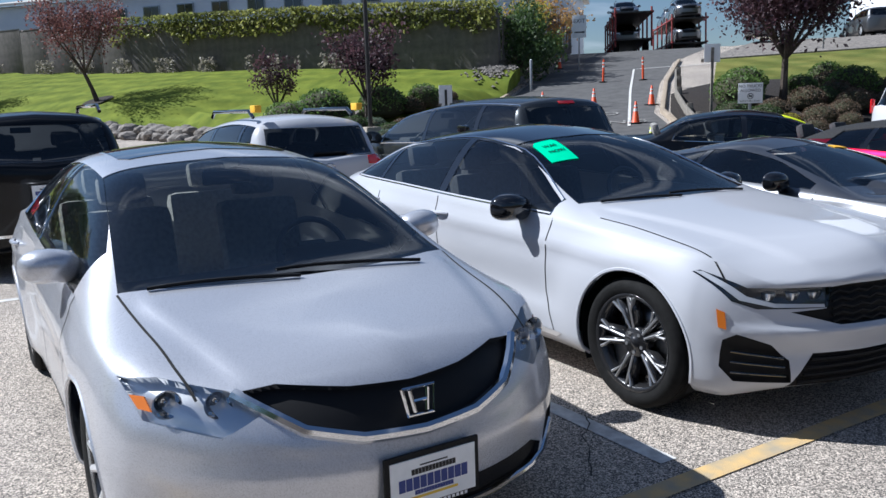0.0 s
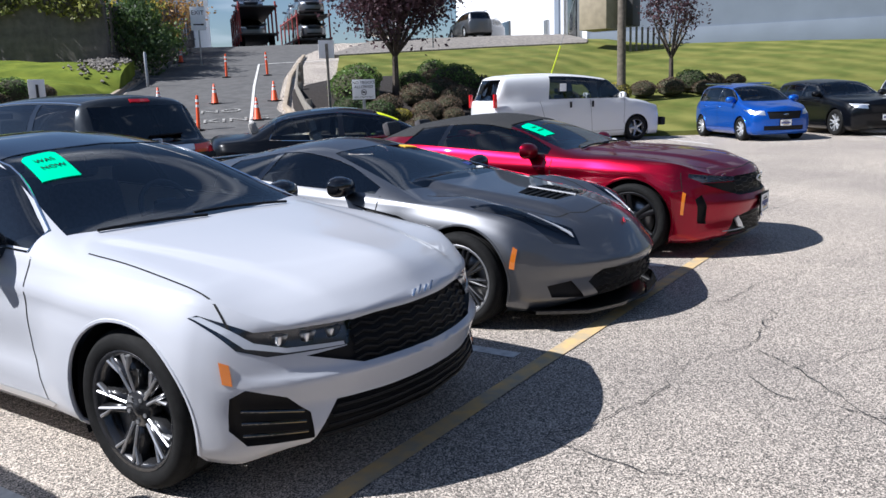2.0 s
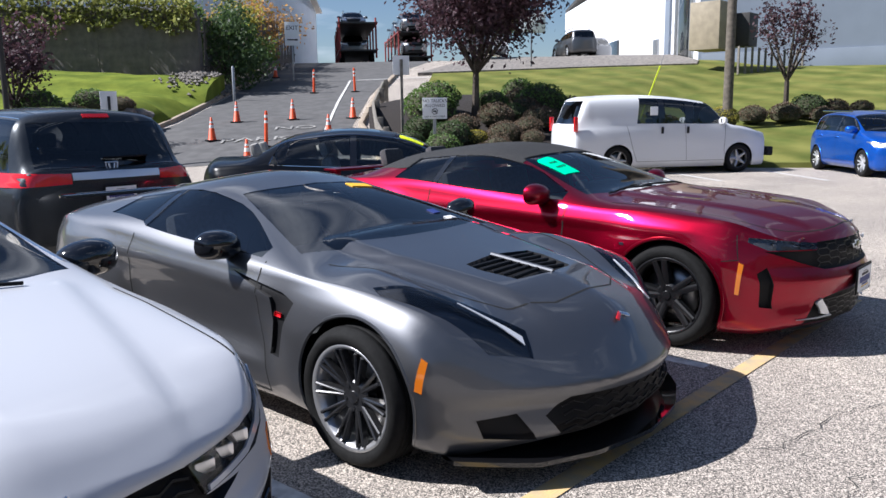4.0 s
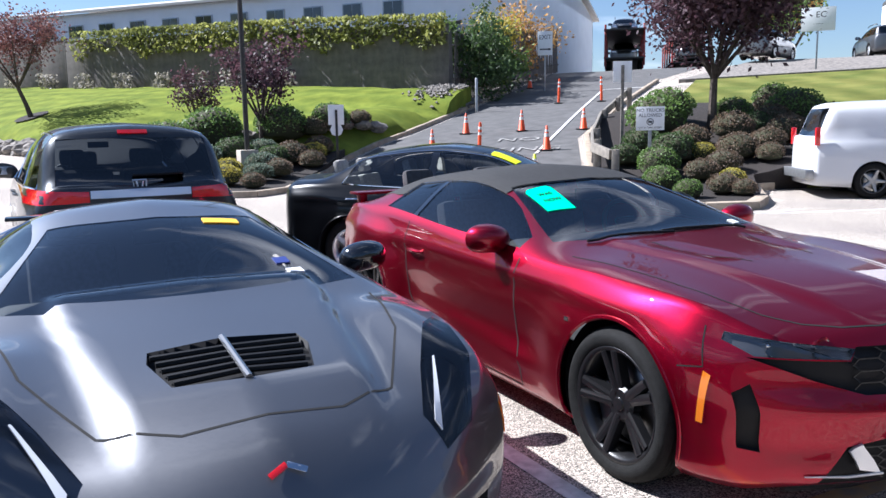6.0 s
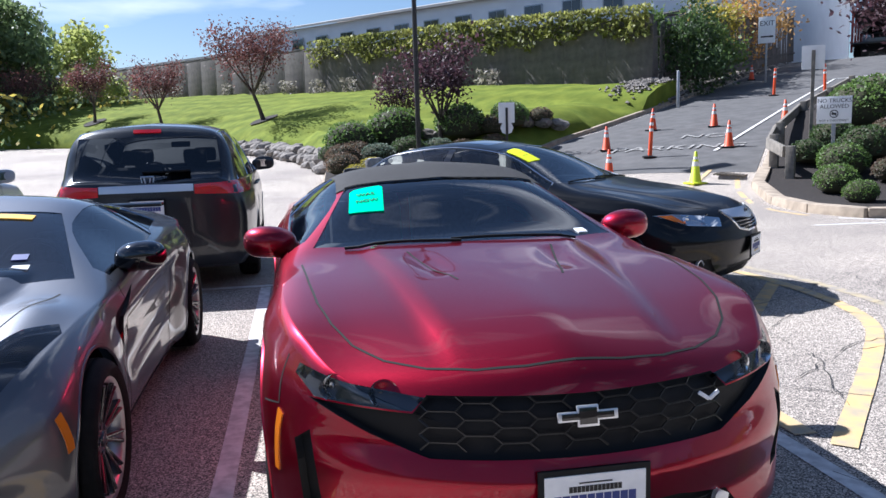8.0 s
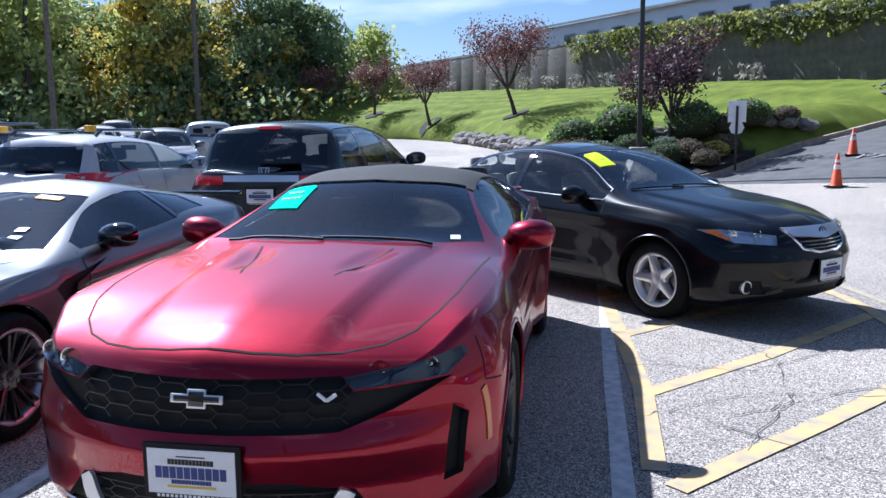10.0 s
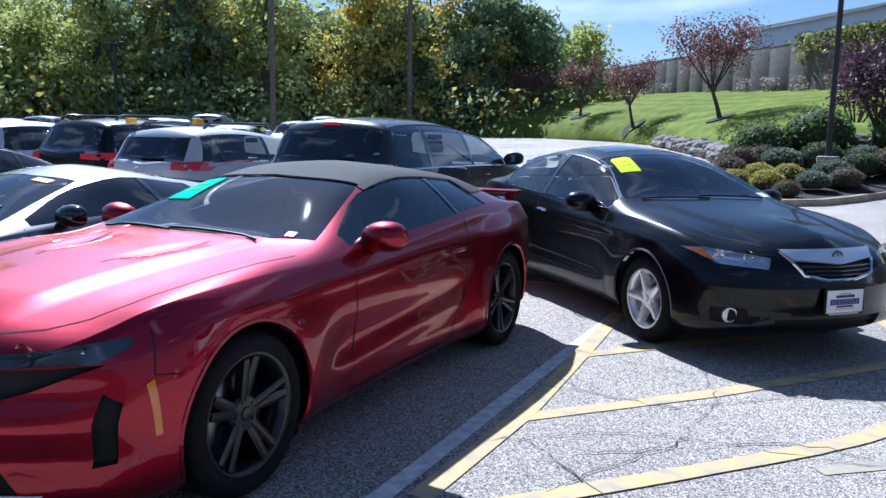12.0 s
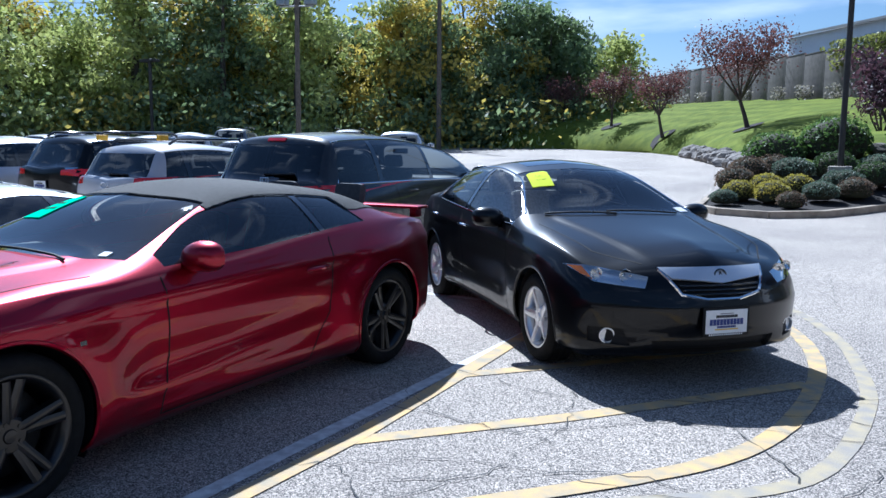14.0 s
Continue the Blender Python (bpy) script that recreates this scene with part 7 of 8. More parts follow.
tagged(lawn("rubble_slope", slope, lambda x, y: ground_z(x, y) + 0.15 + 0.9 * smooth01(poly_dist([(15.0, 29.0), (24.0, 37.4)], x, y) / 2.2), 1.0, M["mulch"], "dark earth slope"), "dark earth slope below the wooden fence", "slope", kind="structure")

# ---- fence, vines, buildings ----
M["fence"] = mat("weathered_grey_board", (0.155, 0.138, 0.128), 0.9, color2=(0.105, 0.095, 0.088), scale=3.0, bump=0.5, bump_scale=30)
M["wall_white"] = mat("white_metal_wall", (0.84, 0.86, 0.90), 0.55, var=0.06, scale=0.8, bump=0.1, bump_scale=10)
M["wall_grey"] = mat("blue_grey_and_shaded_wall", (0.20, 0.235, 0.29), 0.7, var=0.12, scale=0.5)
M["roof_light"] = mat("pale_metal_roof", (0.62, 0.58, 0.52), 0.4, var=0.12, scale=0.6)
M["roof_dark"] = mat("dark_tar_roof", (0.06, 0.058, 0.056), 0.8, var=0.3, scale=2)
M["window_dark"] = mat("dark_window_pane", (0.03, 0.035, 0.04), 0.1, coat=0.8)
M["concrete"] = mat("pale_concrete", (0.50, 0.44, 0.36), 0.85, var=0.25, scale=6, bump=0.3, bump_scale=60)
M["steel"] = mat("dark_painted_steel", (0.045, 0.042, 0.04), 0.5, metal=0.3, var=0.2, scale=10)
M["galv"] = mat("galvanised_steel", (0.42, 0.43, 0.44), 0.4, metal=0.8, var=0.2, scale=15)
M["wood_pole"] = mat("weathered_timber", (0.17, 0.145, 0.115), 0.9, var=0.4, scale=8, bump=0.6, bump_scale=30)
M["wood_rail"] = mat("grey_timber_rail", (0.26, 0.235, 0.20), 0.9, var=0.35, scale=8, bump=0.6, bump_scale=40)
M["sign_white"] = mat("white_sign_sheet", (0.88, 0.89, 0.90), 0.45, var=0.06, scale=5)
M["cone"] = mat("orange_cone_plastic", (0.85, 0.10, 0.02), 0.45, var=0.15, scale=8)
M["cone_lime"] = mat("lime_cone_plastic", (0.65, 0.75, 0.02), 0.45)
M["reflect"] = mat("white_reflective_band", (0.75, 0.74, 0.72), 0.35)
M["leaf_vine"] = leaf_mat("vine_leaves", (0.36, 0.36, 0.10), (0.17, 0.19, 0.055), 0.55)
# woodland leaves paler than the near ones: backlight and haze put into the colour
M["wood_deep"] = leaf_mat("woodland_deep_leaves", (0.27, 0.34, 0.16), (0.14, 0.20, 0.08))
M["wood_green"] = leaf_mat("woodland_green_leaves", (0.52, 0.54, 0.18), (0.32, 0.38, 0.11))
M["wood_yellow"] = leaf_mat("woodland_yellow_leaves", (0.66, 0.52, 0.11), (0.44, 0.37, 0.08))


def fence_pt(s, z=0.0, off=0.0):
    p = FENCE_C + FENCE_D * s
    n = Vector((-FENCE_D.y, FENCE_D.x))
    return (p.x + n.x * off, p.y + n.y * off, z)


FB = [(0, 3.45), (10, 3.95), (25, 4.45), (38, 5.0), (72, 5.85), (96, 6.5)]
fence = tagged(new("fence_long"), "long weathered grey board fence above the bank", "fence", kind="structure")
ang = math.degrees(math.atan2(FENCE_D.y, FENCE_D.x))
board = {}
for i in range(40):
    s0, s1 = i * 2.4, i * 2.4 + 2.38
    z0 = float(curve_at(FB, s0)) - 0.25
    h = 3.1 if i < 30 else 2.7
    h += 0.0
    bm = bmesh.new()
    add_box(bm, 0, s1 - s0, -0.02, 0.02, 0, h, 0.006)
    if i % 1 == 0:
        add_box(bm, -0.035, 0.035, -0.025, 0.03, -0.1, h + 0.02, 0.008)
    add_box(bm, 0, s1 - s0, -0.03, 0.035, h - 0.06, h + 0.01, 0.01)
    part("panel", bm, M["fence"], fence).matrix_basis = pose(*fence_pt(s0, z0), 0, 0, ang)
# slatted wooden fence from the corner up the ramp
slat_me = bpy.data.meshes.new("slat")
bm = box(-0.065, 0.065, -0.012, 0.012, 0, 2.6, 0.004)
bm.to_mesh(slat_me)
bm.free()
slat_me.materials.append(M["fence"])
fence2 = tagged(new("fence_slats"), "leaning weathered wooden slat fence beside the ramp", "fence", kind="structure")
a, b = Vector((14.35, 29.9)), Vector((27.6, 39.8))
n = 105
for i in range(n):
    p = a.lerp(b, i / n)
    z = 3.35 + 1.7 * i / n + rs.uniform(-0.08, 0.08)
    o = new("slat", slat_me)
    o.parent = fence2
    o.matrix_basis = pose(p.x, p.y, z, rs.uniform(-2, 2), rs.uniform(-1.5, 1.5), math.degrees(math.atan2(b.y - a.y, b.x - a.x)))
for zz in (0.5, 2.0):
    part("rail", tube([(a.x, a.y, 3.35 + zz), (b.x, b.y, 5.05 + zz)], 0.05, 6), M["fence"], fence2)

# vine hanging over the fence top
nr = np.random.RandomState(12)
V = []
for s in np.arange(0, 25.5, 0.05):
    z0 = float(curve_at(FB, s)) + 2.85
    dense = 60 if s < 21 else 34
    drop = 0.75 + 1.1 * noise.noise(Vector((s * 0.5, 3, 0))) + 0.25 * noise.noise(Vector((s * 2.2, 9, 0)))
    for k in range(int(dense * 0.20)):
        V.append(fence_pt(s + nr.uniform(0, 0.05), z0 + 0.40 - (nr.rand() ** 1.5) * (drop + 0.55), 0.10 + abs(nr.normal()) * 0.24))
lv, lf = leaf_quads(np.array(V), 0.115, nr)
vine = mesh_np("vine", lv, lf, M["leaf_vine"])
tagged(vine, "yellow-green vine draped over the fence top", "vine", kind="stuff")
# bare brush along the fence foot
V = []
for s in np.arange(3, 52, 0.008):
    if noise.noise(Vector((s * 0.6, 1, 5))) > 0.08:
        V.append(fence_pt(s, float(curve_at(FB, s)) - 0.15 + 0.95 * nr.rand() ** 1.3, 0.3 + nr.rand() * 0.5))
M["straw"] = leaf_mat("dry_straw", (0.36, 0.33, 0.28), (0.22, 0.20, 0.17))
lv, lf = leaf_quads(np.array(V), 0.11, nr)
tagged(mesh_np("dry_brush", lv, lf, M["straw"]), "dry pale brush along the fence foot", "brush", kind="stuff")

# shrubs and small trees over the wooden fence
for i, (x, y, z, r, m, nleaf) in enumerate(((16.6, 31.0, 4.9, 1.5, "leaf_deep", 4500), (18.0, 32.2, 5.4, 1.2, "leaf_green", 3000), (19.6, 35.0, 6.6, 1.5, "leaf_yellow", 2600), (22.4, 37.0, 7.4, 1.7, "leaf_orange", 2600), (14.9, 31.4, 6.2, 0.7, "leaf_green", 900))):
    nr = np.random.RandomState(60 + i)
    t = tagged(new("bush"), ("dense dark evergreen bush against the wooden fence" if i < 2 else "autumn-coloured tree behind the wooden fence"), "bush")
    t.location = (x, y, 3.6 + 0.12 * (x - 14))
    top = z - t.location.z
    bm = bmesh.new()
    for k in range(6):
        aa = k * 1.05
        add_tube(bm, [(0, 0, -0.3), (math.cos(aa) * r * 0.3, math.sin(aa) * r * 0.3, top * 0.5), (math.cos(aa) * r * 0.7, math.sin(aa) * r * 0.7, top + r * 0.3)], [0.06, 0.04, 0.01], 6)
    part("stems", bm, M["bark"], t)
    c = nr.normal(size=(26, 3)) * np.array([r * 0.5, r * 0.5, r * 0.55]) + np.array([0, 0, top * 0.85])
    pts = c[nr.randint(0, 26, nleaf)] + nr.normal(size=(nleaf, 3)) * r * 0.24
    lv, lf = leaf_quads(pts, 0.10, nr)
    mesh_np("crown", lv, lf, M[m], t)


def wall_run(p0, p1, z0, z1, thick, material, parent, name="wall"):
    d = Vector(p1) - Vector(p0)
    o = part(name, box(0, d.length, 0, thick, z0, z1, 0.0), material, parent, smooth=False)
    o.matrix_basis = pose(p0[0], p0[1], 0, 0, 0, math.degrees(math.atan2(d.y, d.x)))
    return o


# white industrial building behind the fence
bld = tagged(new("building"), "long white metal building with a row of small windows", "building")
A, B = Vector((-5.0, 76.0)), Vector((25.8, 41.0))
nrm = Vector((0.75, 0.66))
Bk, Ak = B + nrm * 24, A + nrm * 24
wall_run(B, A, 4.0, 11.1, -0.3, M["wall_white"], bld)
wall_run(B, Bk, 3.0, 12.0, 0.3, M["wall_white"], bld)
wall_run(A, Ak, 4.0, 11.1, -0.3, M["wall_white"], bld)
wall_run(Bk, Ak, 3.0, 11.1, 0.3, M["wall_white"], bld)
mid0, mid1 = B + nrm * 12, A + nrm * 12
ov = (A - B).normalized() * 0.5
rv = [(*(B - nrm * 0.5 - ov), 11.05), (*(A - nrm * 0.5 + ov), 11.05), (*(mid1 + ov), 13.6), (*(mid0 - ov), 13.6), (*(Bk + nrm * 0.5 - ov), 11.05), (*(Ak + nrm * 0.5 + ov), 11.05)]
rv += [(x, y, z + 0.2) for x, y, z in rv]
raw("roof", rv, [(6, 9, 8, 7), (9, 10, 11, 8), (0, 1, 2, 3), (3, 2, 5, 4), (0, 6, 7, 1), (4, 5, 11, 10), (0, 3, 9, 6), (3, 4, 10, 9), (1, 7, 8, 2), (2, 8, 11, 5)], M["roof_light"], bld, smooth=False)
raw("gable", [(*B, 11.0), (*Bk, 11.0), (*mid0, 13.6)], [(0, 1, 2)], M["wall_white"], bld, smooth=False)
L = (A - B).length
wdir = (A - B).normalized()
for i in range(11):
    s = 9.0 + i * 3.05
    p = B + wdir * s
    m = pose(p.x, p.y, 9.75, 0, 0, math.degrees(math.atan2(wdir.y, wdir.x)))
    w = part("window", box(-0.75, 0.75, 0.02, 0.10, -0.48, 0.48, 0.02), M["galv"], bld)
    w.matrix_basis = m
    part("pane", box(-0.66, -0.03, 0.09, 0.13, -0.40, 0.40), M["window_dark"], w)
    part("pane", box(0.03, 0.66, 0.09, 0.13, -0.40, 0.40), M["window_dark"], w)
# lean-to roof in front
lean = tagged(new("shed"), "low shed with a dark roof behind the fence", "building")
s0, s1 = B + wdir * 4 - nrm * 0.4, A + wdir * 46 - nrm * 0.4
q0, q1 = s0 - nrm * 7, s1 - nrm * 7
sv = [(*s0, 8.6), (*s1, 8.6), (*q1, 7.4), (*q0, 7.4)]
sv += [(x, y, z - 0.25) for x, y, z in sv]
raw("roof", sv, [(0, 1, 2, 3), (7, 6, 5, 4), (3, 2, 6, 7), (0, 3, 7, 4), (1, 0, 4, 5), (2, 1, 5, 6)], M["roof_dark"], lean, smooth=False)
wall_run(q0 + nrm * 0.5, q1 + nrm * 0.5, 3.0, 7.4, 0.2, M["wall_grey"], lean)
far_b = tagged(new("warehouse"), "distant warehouse with a pale low roof", "building")
A2, B2 = A + wdir * 0.5, A + wdir * 62
wall_run(A2, B2, 4.0, 9.6, 0.3, M["wall_grey"], far_b)
rv = [(*(A2 - nrm), 9.5), (*(B2 - nrm), 9.5), (*(B2 + nrm * 20), 12.4), (*(A2 + nrm * 20), 12.4)]
rv += [(x, y, z + 0.2) for x, y, z in rv]
raw("roof", rv, [(4, 7, 6, 5), (0, 1, 2, 3), (0, 4, 5, 1), (3, 2, 6, 7), (0, 3, 7, 4), (1, 5, 6, 2)], M["roof_light"], far_b, smooth=False)

# large building over the right bank
gb = tagged(new("building"), "large building, long wall coloured blue-grey for its shade, sunlit end wall white", "building")
C0, C1, C2 = Vector((39.4, 17.8)), Vector((52.0, -34.0)), Vector((66.0, 44.0))
zb = 4.2
# long wall in grey: its shade is put into the colour, the sunlit end stays white
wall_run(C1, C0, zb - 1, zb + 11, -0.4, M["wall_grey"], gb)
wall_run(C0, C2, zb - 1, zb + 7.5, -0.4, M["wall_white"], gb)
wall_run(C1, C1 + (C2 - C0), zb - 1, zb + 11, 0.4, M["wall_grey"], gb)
rv = [(*C0, zb + 11), (*C1, zb + 11), (*(C1 + C2 - C0), zb + 11), (*C2, zb + 7.5)]
raw("roof", rv + [(x, y, z + 0.3) for x, y, z in rv], [(4, 5, 6, 7), (3, 2, 1, 0), (0, 1, 5, 4), (1, 2, 6, 5), (2, 3, 7, 6), (3, 0, 4, 7)], M["roof_dark"], gb, smooth=False)
wd = (C0 - C1).normalized()
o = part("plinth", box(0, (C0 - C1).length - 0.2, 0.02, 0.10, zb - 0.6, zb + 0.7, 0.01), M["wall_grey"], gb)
o.matrix_basis = pose(C1.x, C1.y, 0, 0, 0, math.degrees(math.atan2(wd.y, wd.x)))
ed = (C2 - C0).normalized()
ea = math.degrees(math.atan2(ed.y, ed.x))
for s, w, h, z, mm in ((2.2, 1.6, 8.0, zb, "window_dark"), (5.2, 0.9, 5.2, zb, "wall_grey"), (7.5, 0.9, 2.2, zb, "galv"), (18, 2.4, 3.0, zb, "window_dark"), (1.0, 0.5, 9.0, zb, "galv"), (3.6, 0.4, 9.0, zb, "galv")):
    p = C0 + ed * s
    d = part("door", box(-w / 2, w / 2, 0.02, 0.16, 0, h, 0.02), M[mm], gb)
    d.matrix_basis = pose(p.x, p.y, z, 0, 0, ea)
ac = tagged(new("air_handler"), "tan metal air handler on a timber stand", "machine")
ac.location = (35.6, 15.4, lawn_r_z(35.6, 15.4))
part("cabinet", box(-1.0, 1.0, -0.8, 0.8, 0.9, 3.3, 0.04), mat("tan_sheet_metal", (0.36, 0.30, 0.21), 0.6, var=0.2, scale=3), ac)
part("duct", box(0.9, 2.1, -1.6, 0.4, 1.1, 2.8, 0.05), M["steel"], ac)
for x in np.arange(-1.0, 5.6, 0.55):
    part("post", box(x - 0.05, x + 0.05, -1.8 - x * 0.25, -1.7 - x * 0.25, -0.6, 1.0, 0.01), M["wood_rail"], ac)
# gravel strip on top of the bank
gp = [(25.5, 27.0), (33.0, 20.4), (36.6, 16.6), (38.6, 17.4), (52, 30.5), (44, 34), (36, 31)]
tagged(lawn("gravel_top", gp, lambda x, y: lawn_r_z(x, y) + 0.07, 1.5, M["rock"], "gravel"), "pale gravel and stones along the bank's top", "gravel", kind="structure")

# ---- poles and lamps ----
lp = tagged(new("street_lamp"), "tall dark steel lamp post on a concrete base", "lamp post")
lp.location = (2.76, 21.0, bed_z(2.76, 21.0))
part("base", box(-0.27, 0.27, -0.27, 0.27, -0.2, 0.55, 0.03), M["concrete"], lp, "pale square concrete base")
part("pole", tube([(0, 0, 0.5), (0, 0, 8.5)], [0.075, 0.065], 12), M["steel"], lp)
part("head", box(-0.6, 0.6, -0.16, 0.16, 8.4, 8.6, 0.03), M["steel"], lp)
up = tagged(new("utility_pole"), "tall weathered timber utility pole on the bank", "utility pole")
up.location = (21.5, 8.7, lawn_r_z(21.5, 8.7))
part("pole", tube([(0, 0, -0.3), (0, 0, 10)], [0.17, 0.13], 12), M["wood_pole"], up)
part("guy_guard", tube([(-1.6, 2.6, 0.0), (-1.2, 1.95, 2.2)], 0.025, 6), M["cone_lime"], up, "yellow guy-wire guard")
part("guy_wire", tube([(-1.2, 1.95, 2.2), (0, 0, 9.5)], 0.008, 5), M["galv"], up)
pb = tagged(new("street_lamp"), "grey timber light pole with two floodlights", "lamp post")
pb.location = (-24.7, 32.8, ground_z(-24.7, 32.8))
part("pole", tube([(0, 0, 0), (0, 0, 8.7)], [0.15, 0.12], 10), M["wood_pole"], pb)
part("arm", tube([(-0.9, -0.3, 8.2), (0.9, 0.3, 8.2)], 0.05, 6), M["galv"], pb)
for k in (-1, 1):
    part("floodlight", box(-0.3, 0.3, -0.2, 0.2, 8.25, 8.65, 0.05, pose(0.75 * k, 0.25 * k, 0)), M["galv"], pb)
pl2 = tagged(new("street_lamp"), "dark post with a flat lamp head", "lamp post")
pl2.location = (-41.5, 37.3, ground_z(-41.5, 37.3))
part("pole", tube([(0, 0, 0), (0, 0, 6.3)], 0.12, 8), M["steel"], pl2)
part("head", box(-0.7, 0.7, -0.3, 0.3, 6.25, 6.45, 0.03), M["steel"], pl2)
pw = tagged(new("utility_pole"), "dark timber utility pole before the woods", "utility pole")
pw.location = (-25.8, 50.2, ground_z(-25.8, 50.2))
part("pole", tube([(0, 0, 0), (0, 0, 14)], [0.2, 0.15], 10), M["wood_pole"], pw)
for k in range(3):
    part("cable", tube([(0, 0, 11.5 + 0.7 * k), (-14, -6, 10.6 + 0.7 * k), (-30, -12, 11.2 + 0.7 * k)], 0.02, 5), M["steel"], pw)
    part("cable", tube([(0, 0, 11.5 + 0.7 * k), (16, 10, 11.8 + 0.7 * k), (34, 22, 13.4 + 0.7 * k)], 0.02, 5), M["steel"], pw)


# ---- signs, cones ----
def sign(x, y, z, w, h, zc, face, lines, label, post=M["galv"], extra=None):
    s = tagged(new("sign"), label, "sign")
    s.matrix_basis = pose(x, y, z, 0, 0, face)
    part("post", box(-0.04, 0.04, 0.012, 0.06, -0.2, zc + h * 0.3, 0.006), post, s)
    part("panel", box(-w / 2, w / 2, -0.004, 0.006, zc - h / 2, zc + h / 2, 0.002), M["sign_white"], s)
    for word, dz, size in lines:
        text_part("words", word, size, Matrix.Translation((0, -0.006, zc + dz)) @ pose(0, 0, 0, 90, 0, 0), M["ink_black"], s)
    return s


ns = sign(10.2, 12.1, ground_z(10.2, 12.1) + 0.15, 0.66, 0.56, 1.38, -40, (("NO TRUCKS", 0.19, 0.115), ("ALLOWED", 0.07, 0.115), ("NOT A THRU STREET", -0.22, 0.058)), "small white no trucks sign on a post")
bm = bmesh.new()
add_tube(bm, [(0.075 * math.cos(2 * math.pi * k / 20), -0.008, 1.30 + 0.075 * math.sin(2 * math.pi * k / 20)) for k in range(21)], 0.008, 6)
add_tube(bm, [(-0.05, -0.009, 1.35), (0.05, -0.009, 1.25)], 0.007, 6)
add_box(bm, -0.045, 0.045, -0.010, -0.006, 1.28, 1.32)
part("symbol", bm, M["ink_black"], ns)
bs = sign(11.2, 14.3, ground_z(11.2, 14.3) + 0.1, 0.5, 0.55, 2.25, 150, (), "blank back of a white sign on a timber post", M["wood_rail"])
ar = tagged(new("sign"), "white sign sheet with a dark slot by the shrubs", "sign")
ar.matrix_basis = pose(5.38, 20.5, bed_z(5.38, 20.5), 0, 0, -8)
part("panel", box(-0.24, 0.24, -0.006, 0.006, 1.15, 1.75, 0.002), M["sign_white"], ar)
bm = bmesh.new()
bmesh.ops.create_circle(bm, cap_ends=True, segments=8, radius=0.20, matrix=pose(0, -0.002, 1.0, 90, 0, 0))
part("lower_panel", bm, M["sign_white"], ar)
part("post", box(-0.035, 0.035, -0.045, -0.008, -0.2, 1.6, 0.006), M["steel"], ar)
ex = sign(20.0, 30.4, ground_z(20.0, 30.4) + 0.3, 0.72, 1.15, 2.1, -38, (("EXIT", 0.28, 0.30),), "white exit sign with an arrow on a post")
bm = bmesh.new()
add_box(bm, -0.25, 0.2, -0.010, -0.005, 1.78, 1.84)
add_box(bm, 0.12, 0.27, -0.010, -0.005, 1.77, 1.85)
part("arrow", bm, M["ink_black"], ex)
sign(31.0, 23.6, lawn_r_z(31.0, 23.6), 1.5, 1.1, 2.4, -50, (("- EC", 0.2, 0.4), ("- -----", -0.2, 0.2)), "white business sign on a post by the bank")
bo = tagged(new("bollard"), "plain grey steel post beside the ramp", "bollard")
bo.location = (14.13, 27.04, ground_z(14.13, 27.04) + 0.1)
part("post", tube([(0, 0, -0.2), (0, 0, 1.3), (0, 0, 1.36)], [0.06, 0.06, 0.03], 10), M["galv"], bo)


def cone_thing(main, label, h=0.72):
    c = tagged(new("traffic_cone"), label, "traffic cone", "cones across the ramp")
    bm = bmesh.new()
    add_lathe(bm, [(0.145, 0.035), (0.125, 0.06), (0.030, h), (0.022, h + 0.008), (0.0005, h + 0.008)], 20, "z")
    part("cone", bm, main, c)
    part("base", box(-0.19, 0.19, -0.19, 0.19, 0.0, 0.04, 0.012), M["black"] if main == M["cone"] else main, c)
    for z0, z1 in ((0.40, 0.50), (0.55, 0.61)):
        bm = bmesh.new()
        r = lambda z: 0.125 - (z - 0.06) / (h - 0.06) * 0.095 + 0.003
        add_lathe(bm, [(r(z0), z0), (r(z1), z1)], 20, "z")
        part("band", bm, M["reflect"], c, "white reflective band")
    return c


c0 = None
for x, y in ((13.68, 19.15), (12.25, 20.75), (10.55, 16.85), (10.75, 22.0), (8.2, 19.65), (6.7, 15.7), (21.0, 33.2)):
    m = pose(x, y, ground_z(x, y), 0, 0, 20 * x)
    if c0 is None:
        c0 = cone_thing(M["cone"], "orange traffic cone with white bands")
        c0.matrix_basis = m
    else:
        copy_thing(c0, m)
yc = cone_thing(M["cone_lime"], "lime yellow traffic cone on the lot")
yc.matrix_basis = pose(7.9, 13.6, ground_z(7.9, 13.6), 0, 0, 10)
d0 = None
for x, y, tilt in ((8.5, 17.3, 3), (17.7, 26.1, 2), (19.0, 24.8, -2)):
    m = pose(x, y, ground_z(x, y), 0, tilt, 0)
    if d0 is None:
        d0 = tagged(new("delineator"), "orange delineator post on a black base", "traffic post", "delineators on the ramp")
        bm = bmesh.new()
        add_lathe(bm, [(0.055, 0.03), (0.05, 0.95), (0.035, 1.06), (0.0005, 1.07)], 12, "z")
        part("post", bm, M["cone"], d0)
        bm = bmesh.new()
        add_lathe(bm, [(0.20, 0.0), (0.20, 0.035), (0.06, 0.06), (0.0005, 0.06)], 12, "z")
        part("base", bm, M["black"], d0)
        for z in (0.70, 0.86):
            bm = bmesh.new()
            add_lathe(bm, [(0.054, z), (0.053, z + 0.08)], 12, "z")
            part("band", bm, M["reflect"], d0)
        d0.matrix_basis = m
    else:
        copy_thing(d0, m)

